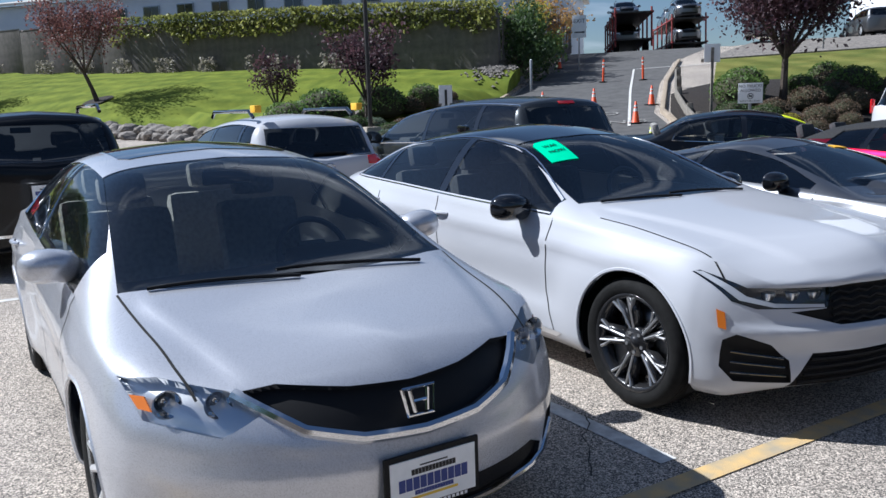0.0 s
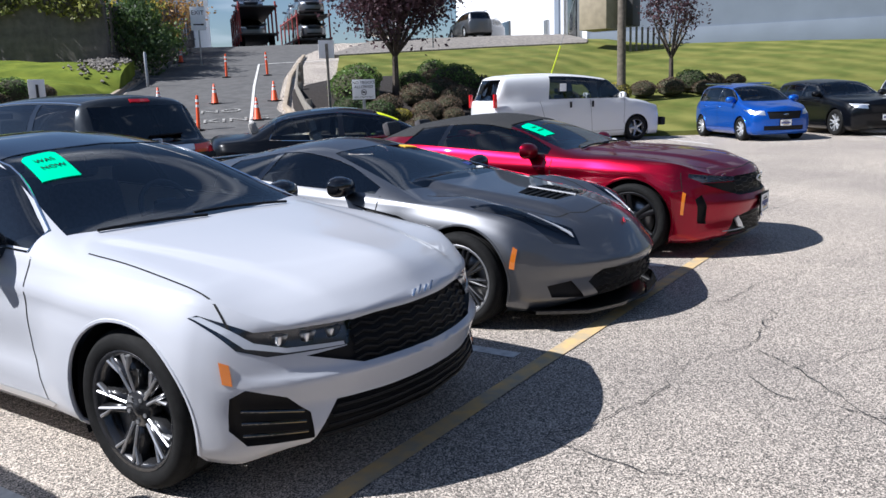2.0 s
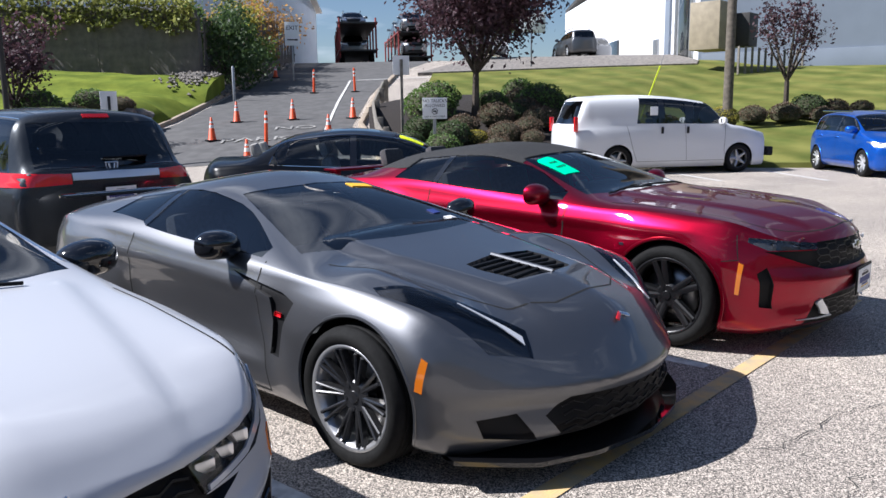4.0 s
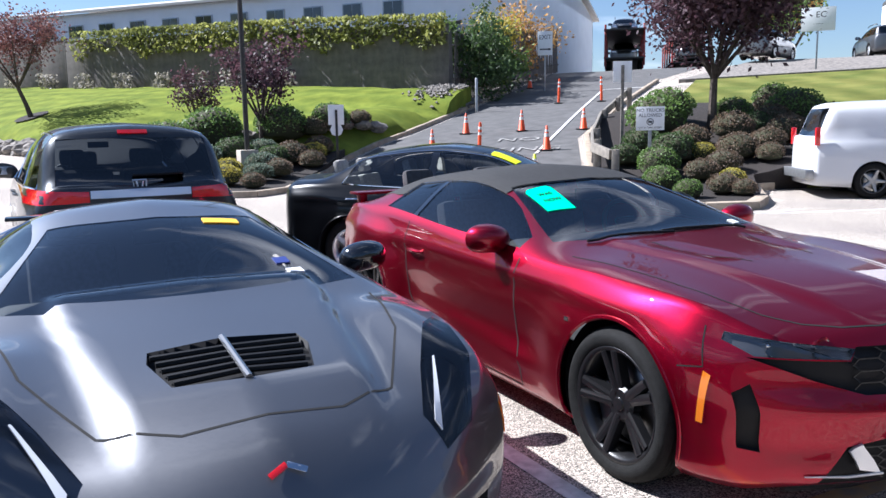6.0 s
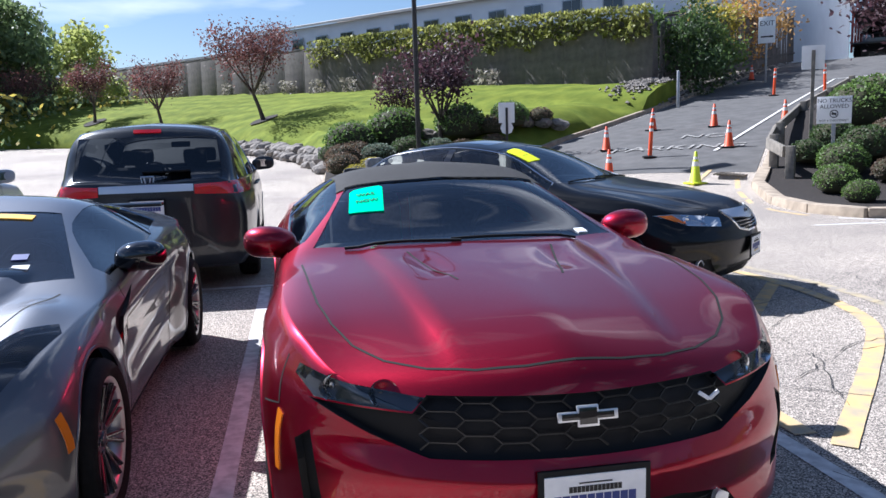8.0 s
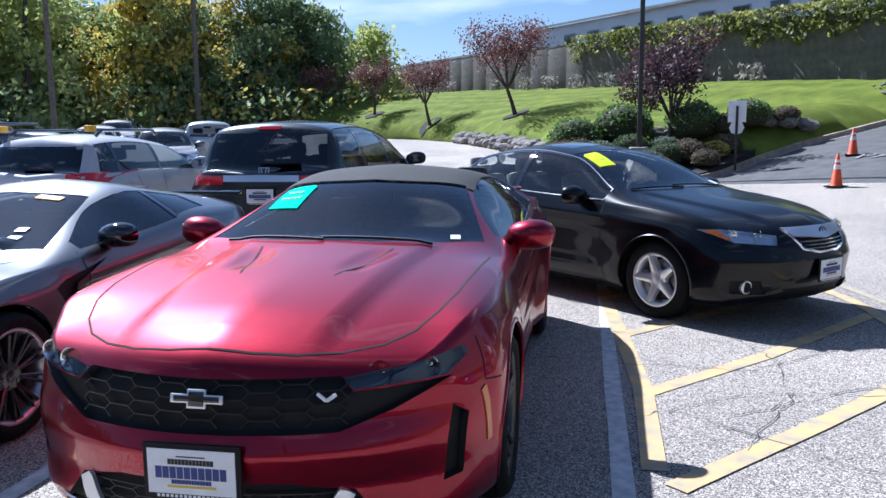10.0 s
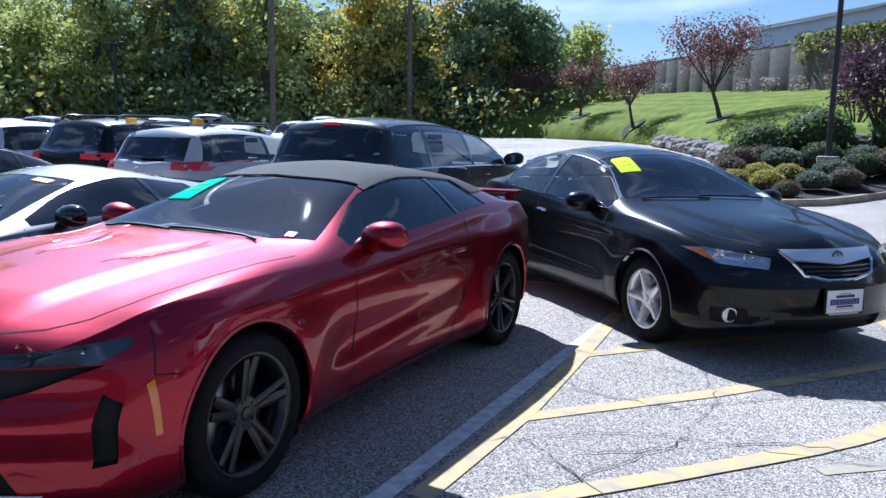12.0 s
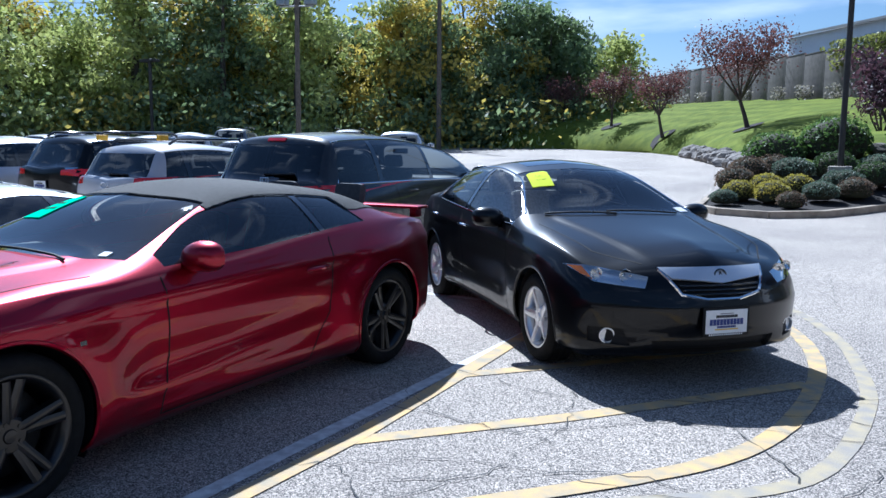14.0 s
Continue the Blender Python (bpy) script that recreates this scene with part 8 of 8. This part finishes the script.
# guard rail on the ramp's right
gr = tagged(new("guard_rail"), "grey timber guard rail along the ramp", "guard rail")
pts = [(9.5, 12.5), (9.75, 13.5), (10.6, 14.6), (12.9, 17.1), (15.2, 19.2), (17.5, 21.3)]
rail = []
for i, (x, y) in enumerate(pts):
    z = ground_z(x, y) + 0.1
    part("post", box(-0.09, 0.09, -0.09, 0.09, -0.3, 0.78 if i else 0.7, 0.015, pose(x, y, z, 0, 0, 45)), M["wood_rail"], gr)
    rail.append((x - 0.1, y + 0.08, z + 0.58))
for p0, p1 in zip(rail, rail[1:]):
    d = Vector(p1) - Vector(p0)
    part("rail", box(0, d.length + 0.05, -0.04, 0.04, -0.12, 0.12, 0.012), M["wood_rail"], gr).matrix_basis = Matrix.Translation(p0) @ pose(0, 0, 0, 0, -math.degrees(math.asin(d.z / d.length)), math.degrees(math.atan2(d.y, d.x)))
# drain grate by the island
dg = tagged(new("drain_grate"), "rusty iron drain grate by the kerb", "drain")
dg.matrix_basis = pose(9.0, 13.9, ground_z(9.0, 13.9) + 0.012, 4, 0, 48)
for k in range(9):
    part("bar", box(-0.55, 0.55, -0.30 + 0.075 * k, -0.265 + 0.075 * k, -0.02, 0.015, 0.004), M["wood_pole"], dg)

# ---- woods beyond the far lot ----
nr = np.random.RandomState(77)
wood_v, wood_c = {k: [] for k in ("leaf_deep", "leaf_green", "leaf_yellow", "core")}, []
trunks = bmesh.new()
spots = []
for i in range(64):
    t = i / 63
    x, y = -23.0 - 58 * t + nr.normal() * 2.5, 66.0 - 42 * t + nr.normal() * 3.0 + (6 if i % 2 else 0)
    h = nr.uniform(10, 18) * (0.70 if t < 0.12 else 1.0) * (0.55 if 0.60 < t < 0.68 else 1.0)
    kind = ("leaf_deep", "leaf_deep", "leaf_green", "leaf_deep", "leaf_yellow", "leaf_green")[nr.randint(6)]
    # more of the lighter leaf kinds here, painting this end as sunlit
    if t > 0.45 and nr.rand() < 0.75:
        kind = "leaf_green" if nr.rand() < 0.6 else "leaf_yellow"
    spots.append((x, y, h, kind))
    z0 = 1.2
    add_tube(trunks, [(x, y, z0), (x + nr.normal() * 0.3, y, z0 + h * 0.5), (x + nr.normal() * 0.5, y, z0 + h * 0.85)], [0.28, 0.2, 0.06], 6)
    nc = 60
    r = h * 0.27
    c = np.stack([nr.normal(size=nc) * r * 0.62, nr.normal(size=nc) * r * 0.62, nr.uniform(0.05, 1.0, nc) * h], 1)
    wdt = 1.15 - 0.75 * (c[:, 2] / h) ** 2
    c[:, :2] *= wdt[:, None]
    n = 3400
    pts = c[nr.randint(0, nc, n)] + nr.normal(size=(n, 3)) * np.array([0.62, 0.62, 0.42])
    wood_v[kind].append(pts + np.array([x, y, z0]))
    n2 = 240
    wood_v["leaf_yellow" if nr.rand() < 0.25 else "leaf_deep"].append(np.stack([x + nr.normal(size=n2) * 3.0 + 2.5, y + nr.normal(size=n2) * 2.0 - 5, z0 + nr.rand(n2) ** 1.3 * 4.0], 1))
tagged(part("woods_trunks", trunks, M["bark"]), "dark trunks in the far wood", "woods", kind="stuff")
for kind, lab in (("leaf_deep", "dark green far woodland"), ("leaf_green", "mid-green, sunlit-coloured far woodland"), ("leaf_yellow", "yellowing, sunlit-coloured far woodland")):
    if wood_v[kind]:
        lv, lf = leaf_quads(np.concatenate(wood_v[kind]), 0.24, nr)
        tagged(mesh_np("woods_" + kind[5:], lv, lf, M[kind.replace('leaf', 'wood')]), lab + " beyond the lot", "woods", kind="stuff")
# second, darker rank behind, so that no sky shows low between the trunks
back_pts = []
for i in range(60):
    t = i / 59
    x, y = -25.0 - 64 * t, 76.0 - 44 * t
    n = 1500
    back_pts.append(np.stack([x + nr.normal(size=n) * 1.8, y + nr.normal(size=n) * 1.8, 1.0 + nr.rand(n) * nr.uniform(7, 12)], 1))
lv, lf = leaf_quads(np.concatenate(back_pts), 0.5, nr)
tagged(mesh_np("woods_back", lv, lf, M["wood_deep"]), "dark woodland behind the far lot", "woods", kind="stuff")
# a rank of trees over the ramp's crest
for i, (x, y, h) in enumerate(((38.5, 33.0, 6.5), (43.0, 35.0, 8.0), (47.0, 38.0, 7.0))):
    tree("tree", x, y, 4.6, h, 2.6, M["leaf_green"] if i != 1 else M["leaf_orange"], "autumn tree beyond the ramp's crest", 90 + i, 2200, 0.16)

# ---- other parked vehicles ----
REAR = lambda x: (lambda c, n: c.x < x and n.x < -0.12)


def tall_car(name, label, paint_mat, front, wb, tail, H, hw, R, hood, cowl, hdr, belt_z, rim_style="split", rims=None, n=60, dlo=(), group="", rear_glass=True, lower=None, cloth=None, category="car", nose=None, roof_w=None, rails=False, tailz=None, mirror_mat=None, bow=0.22, cut_side=None, finish=True):
    rear = -wb - tail
    bz = belt_z
    sp = spec(front, wb, tail, H, hw, R, nose or hood - 0.12, hood, cowl, hdr, ((hdr[0] + rear) / 2, H), (rear + 0.42, H - 0.05), (rear + 0.10, bz + 0.10), (rear, bz + 0.02),
              [(rear, bz - 0.02), (rear + 0.5, bz + 0.02), (-wb, bz + 0.02), (cowl[0], bz - 0.03), (0.2, bz - 0.08), (front, bz - 0.30)], paint_mat, roof_w=roof_w or hw * 0.74, bow=bow, n=n,
              cap_f=0.22, cap_r=0.12, pow_r=4.0, zc_f=0.55, pow_f=3.4, zc_r=0.85, arch_top=R + 0.62, cloth=cloth or M["cloth"])
    sp["mirror"] = (cowl[0] - 0.42, hw + 0.04, bz + 0.10, mirror_mat or paint_mat, 1.25)
    sp["category"] = category
    sp["cabin"]["sz"] = bz - 0.40
    rims = rims or M["alloy"]
    sp["wheels"] = (wheels(label, R, R * 0.68, 0.22, rim_style, (M["rubber"], M["alloy_dark"], rims), 5), None)
    sp["handles"] = ((cowl[0] - 1.35, bz - 0.10), (cowl[0] - 2.30, bz - 0.08)) if name != "van" else ()
    xs = dlo or ((cowl[0] - 0.34, cowl[0] - 1.42), (cowl[0] - 1.50, cowl[0] - 2.42), (cowl[0] - 2.50, rear + 0.40))
    panes = [pane(sp, a, b, lo=0.03, hi=0.07, slant_b=(0.10 if i == len(xs) - 1 else 0), n=7) for i, (a, b) in enumerate(xs)]
    cuts = common(sp, panes, rear_glass=False)
    if rear_glass:
        w = hw * 0.70
        cuts.append(("rear_window", [(-w, bz + 0.06), (w, bz + 0.06), (w * 0.93, H - 0.16), (-w * 0.93, H - 0.16)], "front", REAR(rear + 0.6), M["glass_dark"], -0.004))
    g0, g1 = bz - 0.42, bz - 0.22
    cuts.append(("grille", [(-0.42, g0), (0.42, g0), (0.48, g1), (-0.48, g1)], "front", FRONT, M["black"], -0.02))
    cuts.append(("lower_intake", [(-0.55, 0.30), (0.55, 0.30), (0.55, 0.42), (-0.55, 0.42)], "front", FRONT, M["black"], -0.02))
    cuts.append(("headlamp", [(0.52, g1 - 0.10), (0.80, g1 - 0.07), (0.86, g1 + 0.05), (0.54, g1 + 0.02)], "front", FRONT, M["lamp_in"], 0.003, {"mirror": True}))
    if lower:
        cuts.append(("lower_cladding", [(rear + 0.2, 0.15), (front - 0.2, 0.15), (front - 0.2, lower), (rear + 0.2, lower)], "side", lambda c, n: abs(c.y) > 0.6 and c.z < lower + 0.1, M["black"], 0.004))
    sp["cuts"] = cuts
    x0 = cowl[0] - 0.28
    sp["seams"] = [([(x0, bz - 0.02), (x0 - 0.04, 0.6), (x0 + 0.02, 0.34), (x0 - 1.10, 0.34), (x0 - 1.16, bz + 0.02)], "side"), ([(x0 - 1.10, 0.34), (-wb + R + 0.15, 0.34), (-wb + R + 0.02, 0.7), (-wb + 0.25, bz)], "side")]
    car, b = build_car(name, sp, label, group)
    if rails:
        for s in (1, -1):
            yy = (roof_w or hw * 0.74) * 0.92 * s
            part("roof_rail", tube([(hdr[0] - 0.25, yy, H - 0.02), (hdr[0] - 0.35, yy, H + 0.05), (rear + 0.75, yy, H + 0.04), (rear + 0.62, yy, H - 0.03)], 0.022, 8), M["gloss_black"], car)
    return car, b, sp


def tail_lamps(b, car, y0, y1, z0, z1, wrap=True):
    for s in (1, -1):
        for k in range(8):
            ye = y1 - 0.03 * k
            if patch(b, "tail_lamp", [(s * y0, z0 + 0.02), (s * ye, z0), (s * ye, z1), (s * y0, z1 - 0.02)], "rear", M["red_lens"], car, 0.010, label="red tail lamp"):
                break


def rear_plate(b, car, z, y=0.0):
    loc, n = b.project((-9, y, z), (1, 0, 0))
    if loc:
        plate(car, Matrix.Translation(loc - Vector((0.02, 0, 0))) @ pose(0, 0, 0, 0, 0, 180), "white rear plate", style="dealer")


# slate minivan seen from behind
car, b, sp = tall_car("minivan", "slate grey minivan parked nose away, chrome tail strip", P["slate"], 0.95, 3.0, 1.2, 1.72, 1.0, 0.345, 1.08, (-0.05, 1.14), (-1.10, 1.58), 1.08, roof_w=0.74,
                      dlo=((-0.55, -1.75), (-1.83, -2.95), (-3.05, -3.80)))
tail_lamps(b, car, 0.44, 0.97, 0.985, 1.115)
patch(b, "tail_strip", [(-0.43, 1.035), (0.43, 1.035), (0.43, 1.10), (-0.43, 1.10)], "rear", M["alloy"], car, 0.014, label="chrome tail strip")
patch(b, "high_brake_lamp", [(-0.13, 1.60), (0.13, 1.60), (0.13, 1.63), (-0.13, 1.63)], "rear", M["red_lens"], car, 0.012, label="red high brake lamp")
rear_plate(b, car, 0.88)
loc, n = b.project((-9, 0, 1.145), (1, 0, 0))
bm = bmesh.new()
add_tube(bm, [(loc.x - 0.012, -0.06, 1.18), (loc.x - 0.02, -0.05, 1.11), (loc.x - 0.02, 0.05, 1.11), (loc.x - 0.012, 0.06, 1.18), (loc.x - 0.012, -0.06, 1.18)], 0.009, 6)
add_tube(bm, [(loc.x - 0.016, -0.03, 1.17), (loc.x - 0.02, -0.02, 1.12)], 0.007, 6)
add_tube(bm, [(loc.x - 0.016, 0.03, 1.17), (loc.x - 0.02, 0.02, 1.12)], 0.009, 6)
part("badge", bm, M["alloy"], car)
p = [b.project((-9, y, 1.22 + 0.02 * abs(y)), (1, 0, 0))[0] - Vector((0.015, 0, 0)) for y in np.linspace(-0.4, 0.05, 7)]
part("rear_wiper", tube(p, 0.012, 6), M["black"], car)
window_trim(b, car, sp, -0.55, -3.80, 0.055, 0.10, 0.010)
b.finish("body", P["slate"], car)
car.matrix_basis = pose(-2.38, 9.15, 0, 0, 0, 91.5)

# white crossover with roof rails
car, b, sp = tall_car("crossover", "white crossover with black roof rails, parked nose away", P["white"], 0.90, 2.67, 0.90, 1.58, 0.90, 0.345, 1.02, (-0.30, 1.07), (-1.20, 1.48), 1.03, rails=True, lower=0.36)
tail_lamps(b, car, 0.52, 0.86, 0.97, 1.10)
rear_plate(b, car, 0.80)
for s in (1, -1):
    part("rail_marker", box(-3.15, -3.0, s * 0.62 - 0.04, s * 0.62 + 0.04, 1.60, 1.68, 0.01), M["tag_orange"], car, "orange shipping tag")
loc, n = b.project((-9, 0, 0.98), (1, 0, 0))
bm = bmesh.new()
add_tube(bm, [(loc.x - 0.012, 0.07 * math.cos(k * 0.314), 0.98 + 0.04 * math.sin(k * 0.314)) for k in range(21)], 0.006, 5)
part("badge", bm, M["chrome"], car)
p = [b.project((-9, y, 1.13), (1, 0, 0))[0] - Vector((0.015, 0, 0)) for y in np.linspace(-0.3, 0.1, 7)]
part("rear_wiper", tube(p, 0.012, 6), M["black"], car)
b.finish("body", P["white"], car)
car.matrix_basis = pose(-5.62, 9.05, 0, 0, 0, 91)

# black sport utility car
car, b, sp = tall_car("suv", "black sport utility car with chrome window trim", P["black"], 0.92, 2.85, 0.98, 1.70, 0.97, 0.37, 1.08, (-0.40, 1.13), (-1.25, 1.58), 1.10, rails=True)
tail_lamps(b, car, 0.48, 0.92, 1.02, 1.14)
patch(b, "rear_mark", [(-0.72, 1.19 - 0.06), (-0.55, 1.13), (-0.55, 1.16), (-0.72, 1.16)], "rear", M["chrome"], car, 0.006)
patch(b, "rear_mark", [(-0.72, 0.72), (-0.52, 0.72), (-0.52, 0.75), (-0.72, 0.75)], "rear", M["chrome"], car, 0.006)
patch(b, "bumper_trim", [(-0.85, 0.42), (0.85, 0.42), (0.85, 0.45), (-0.85, 0.45)], "rear", M["chrome"], car, 0.008)
rear_plate(b, car, 0.86)
window_trim(b, car, sp, -0.74, -3.40, 0.055, 0.10, 0.010)
b.finish("body", P["black"], car)
car.matrix_basis = pose(-8.30, 10.2, 0, 0, 0, 90)

# white cargo van
car, b, sp = tall_car("van", "white cargo van with sliding side windows", P["van_white"], 0.98, 3.43, 1.22, 2.06, 1.0, 0.375, 1.18, (-0.12, 1.26), (-0.92, 1.90), 1.26, roof_w=0.86,
                      dlo=((-0.42, -1.30), (-1.55, -2.12), (-2.30, -2.90)), lower=0.0, category="van", rims=M["galv"], rim_style="star", bow=0.10)
for s in (1, -1):
    part("tail_lamp", box(-4.60, -4.50, s * 0.90 - 0.04, s * 0.90 + 0.04, 1.12, 1.50, 0.015), M["red_lens"], car, "tall red tail lamp")
    part("door_pull", box(-1.52, -1.46, s * 0.995 - 0.02, s * 0.995 + 0.02, 1.05, 1.22, 0.01), M["black"], car)
    part("door_pull", box(-2.24, -2.18, s * 0.995 - 0.02, s * 0.995 + 0.02, 1.05, 1.22, 0.01), M["black"], car)
part("front_bumper", box(0.88, 1.04, -0.96, 0.96, 0.42, 0.66, 0.04), M["black"], car)
part("rear_bumper", box(-4.78, -4.60, -0.95, 0.95, 0.42, 0.62, 0.03), M["galv"], car)
part("paper", box(-2.55, -2.34, -0.962, -0.955, 1.52, 1.74), M["plate_white"], car)
b.finish("body", P["van_white"], car)
car.matrix_basis = pose(15.80, 6.60, 0, 0, 0, -36.5)

# blue hatchback
car, b, sp = tall_car("hatchback", "bright blue electric hatchback beside the grass bank", P["blue"], 0.86, 2.60, 0.70, 1.58, 0.88, 0.325, 1.0, (-0.05, 1.06), (-1.0, 1.50), 1.02, rim_style="split")
front_plate(b, car, 0.50)
badge(b, (0.0, 0.72), 0.14, car, "cross")
for s in (1, -1):
    part("roof_rail", tube([(-1.2, 0.60 * s, 1.55), (-2.9, 0.60 * s, 1.57)], 0.02, 6), M["chrome"], car)
b.finish("body", P["blue"], car)
car.matrix_basis = pose(15.7, 2.15, 0, 0, 0, -141)
car, b, sp = tall_car("suv", "black electric sport utility car, nose to the lane", P["black"], 0.95, 3.0, 0.92, 1.62, 0.99, 0.375, 1.08, (-0.45, 1.12), (-1.35, 1.54), 1.08)
front_plate(b, car, 0.52)
for s in (1, -1):
    patch(b, "light_bar", [(0.50 * s, 0.86), (0.86 * s, 0.88), (0.86 * s, 0.90), (0.50 * s, 0.88)], "front", M["drl"], car, 0.008)
b.finish("body", P["black"], car)
car.matrix_basis = pose(18.1, 0.0, 0, 0, 0, -141)
car, b, sp = tall_car("suv", "white sport utility car by the bank", P["white"], 0.92, 2.75, 0.92, 1.66, 0.93, 0.36, 1.06, (-0.40, 1.10), (-1.25, 1.56), 1.06, n=44)
b.finish("body", P["white"], car)
white_suv = car
car.matrix_basis = pose(20.3, -2.6, 0, 0, 0, -141)
wb_ = tagged(new("storage_box"), "white storage box behind the parked cars", "box")
wb_.location = (23.4, -1.2, 0.4)
part("box", box(-0.9, 0.9, -0.9, 0.9, 0, 2.3, 0.03, pose(0, 0, 0, 0, 0, 30)), M["wall_white"], wb_)

# rows of cars farther back
car, b, sp = tall_car("suv", "dark grey sport utility car in the back rows", P["grey"], 0.92, 2.8, 0.95, 1.72, 0.95, 0.37, 1.08, (-0.40, 1.13), (-1.25, 1.60), 1.10, n=40, rails=True, group="cars in the back rows")
b.finish("body", P["grey"], car)
dark_suv = car
car.matrix_basis = pose(-10.6, 18.0, ground_z(-10.6, 18.0), 0, 0, -60)
car, b, sp = tall_car("suv", "pale silver car in the back rows", P["silver"], 0.92, 2.75, 0.92, 1.66, 0.93, 0.36, 1.06, (-0.40, 1.10), (-1.25, 1.56), 1.06, n=40, group="cars in the back rows")
b.finish("body", P["silver"], car)
silver_suv = car
car.matrix_basis = pose(-14.0, 16.5, ground_z(-14, 16.5), 0, 0, -62)
for i, (x, y, h) in enumerate(((-17.4, 15.4, -62), (-20.6, 14.0, 118), (-24.0, 12.6, -62), (-27.4, 11.4, 118), (-12.6, 24.6, 118), (-16.2, 23.0, -62), (-19.6, 21.6, 118), (-23.0, 20.2, -62), (-26.6, 18.8, 118),
                               (-30.0, 17.2, -62), (-33.6, 15.8, 118), (-20.0, 30.5, -62), (-24.4, 28.6, 118), (-28.0, 27.0, -62), (-31.6, 25.4, 118), (-35.4, 23.6, -62), (-39.0, 21.8, 118), (-11.2, 10.2, 90), (-14.0, 10.0, 90), (-16.9, 10.1, 90))):
    src = (silver_suv, dark_suv, white_suv)[(i * 2 + i // 3) % 3]
    o = copy_thing(src, pose(x, y, ground_z(x, y), 0, 0, h))
    tagged(o, group="cars in the back rows", label=("pale silver", "dark grey", "white")[(i * 2 + i // 3) % 3] + " car parked in the back rows")

# car carrier on the ramp's crest
tr = tagged(new("car_carrier"), "red car-carrier trailer loaded with dark cars", "truck")
tr.matrix_basis = pose(35.0, 42.2, ground_z(35, 42.2), 0, 0, 50)
M["carrier_red"] = mat("faded_red_steel", (0.30, 0.035, 0.03), 0.5, var=0.3, scale=4)
for s in (-1, 1):
    for z in (0.9, 2.6):
        part("beam", tube([(-6.5, 1.2 * s, z), (6.5, 1.2 * s, z + 0.25)], 0.09, 6), M["carrier_red"], tr)
    for x in (-6, -3, 0, 3, 6):
        part("upright", tube([(x, 1.2 * s, 0.4), (x + 0.3, 1.2 * s, 3.0)], 0.07, 6), M["carrier_red"], tr)
part("deck", box(-6.5, 6.5, -1.2, 1.2, 0.8, 0.9, 0.01), M["steel"], tr)
part("deck", box(-6.5, 6.5, -1.2, 1.2, 2.55, 2.65, 0.01), M["steel"], tr)
for x in (-4.5, -3.4, 3.6):
    for s in (-1, 1):
        w = new("wheel", WH[list(WH)[0]][0][1])
        w.parent = tr
        w.matrix_basis = pose(x, 1.0 * s, 0.42)
        w.scale = (1.3, 1.3, 1.3)
base = Matrix(tr.matrix_basis)
for i, (x, z) in enumerate(((5.6, 2.66), (0.6, 2.66), (5.4, 0.92), (0.2, 0.92))):
    o = copy_thing(dark_suv, base @ pose(x, 0, z, 0, 0, 180 if i % 2 else 0))
    tagged(o, "dark car loaded on the carrier", "car", "cars on the carrier")
trailer = copy_thing(tr, pose(42.0, 43.6, ground_z(42.0, 43.6), 0, 0, 50))
tagged(trailer, "second red car-carrier trailer behind the first", "truck")
base = Matrix(trailer.matrix_basis)
for i, (x, z) in enumerate(((5.6, 2.66), (-5.0, 2.66), (0.6, 2.66), (-5.2, 0.92), (0.2, 0.92))):
    o = copy_thing(dark_suv, base @ pose(x, 0, z, 0, 0, 180 if i % 2 else 0))
    tagged(o, "dark car loaded on the carrier", "car", "cars on the carrier")
for i, (x, y) in enumerate(((36.5, 30.5), (41.5, 28.0), (46.0, 31.0))):
    o = copy_thing(dark_suv, pose(x, y, max(lawn_r_z(x, y), ground_z(x, y)) + 0.08, 0, 0, 20 + 30 * i))
    tagged(o, "dark car parked on the crest", "car", "cars on the crest")

# ---- unseen block and leaf bank added behind the walk to darken reflections ----
dl = tagged(new("unseen_block"), "unseen dark block added behind the walk to darken reflections", "building")
part("wall", box(-45, 60, -34, -26, 0, 6.5, 0.05), mat("dark_brown_backdrop", (0.06, 0.05, 0.045), 0.7, var=0.2, scale=1), dl)
bk = []
for i in range(46):
    t = i / 45
    x, y = -70 + 150 * t, -40 + nr.normal() * 2
    bk.append(np.stack([x + nr.normal(size=420) * 2.2, y + nr.normal(size=420) * 2.2, nr.rand(420) ** 0.8 * nr.uniform(9, 14)], 1))
for i in range(24):
    t = i / 23
    bk.append(np.stack([-62 + nr.normal(size=420) * 2.2, -36 + 52 * t + nr.normal(size=420) * 2.2, nr.rand(420) ** 0.8 * nr.uniform(9, 14)], 1))
# added leaf bank, never in view, for the paintwork to mirror
lv, lf = leaf_quads(np.concatenate(bk), 0.55, nr)
tagged(mesh_np("unseen_leaf_backdrop", lv, lf, M["leaf_deep"]), "unseen dark leaf bank added to darken reflections", "woods", kind="stuff")
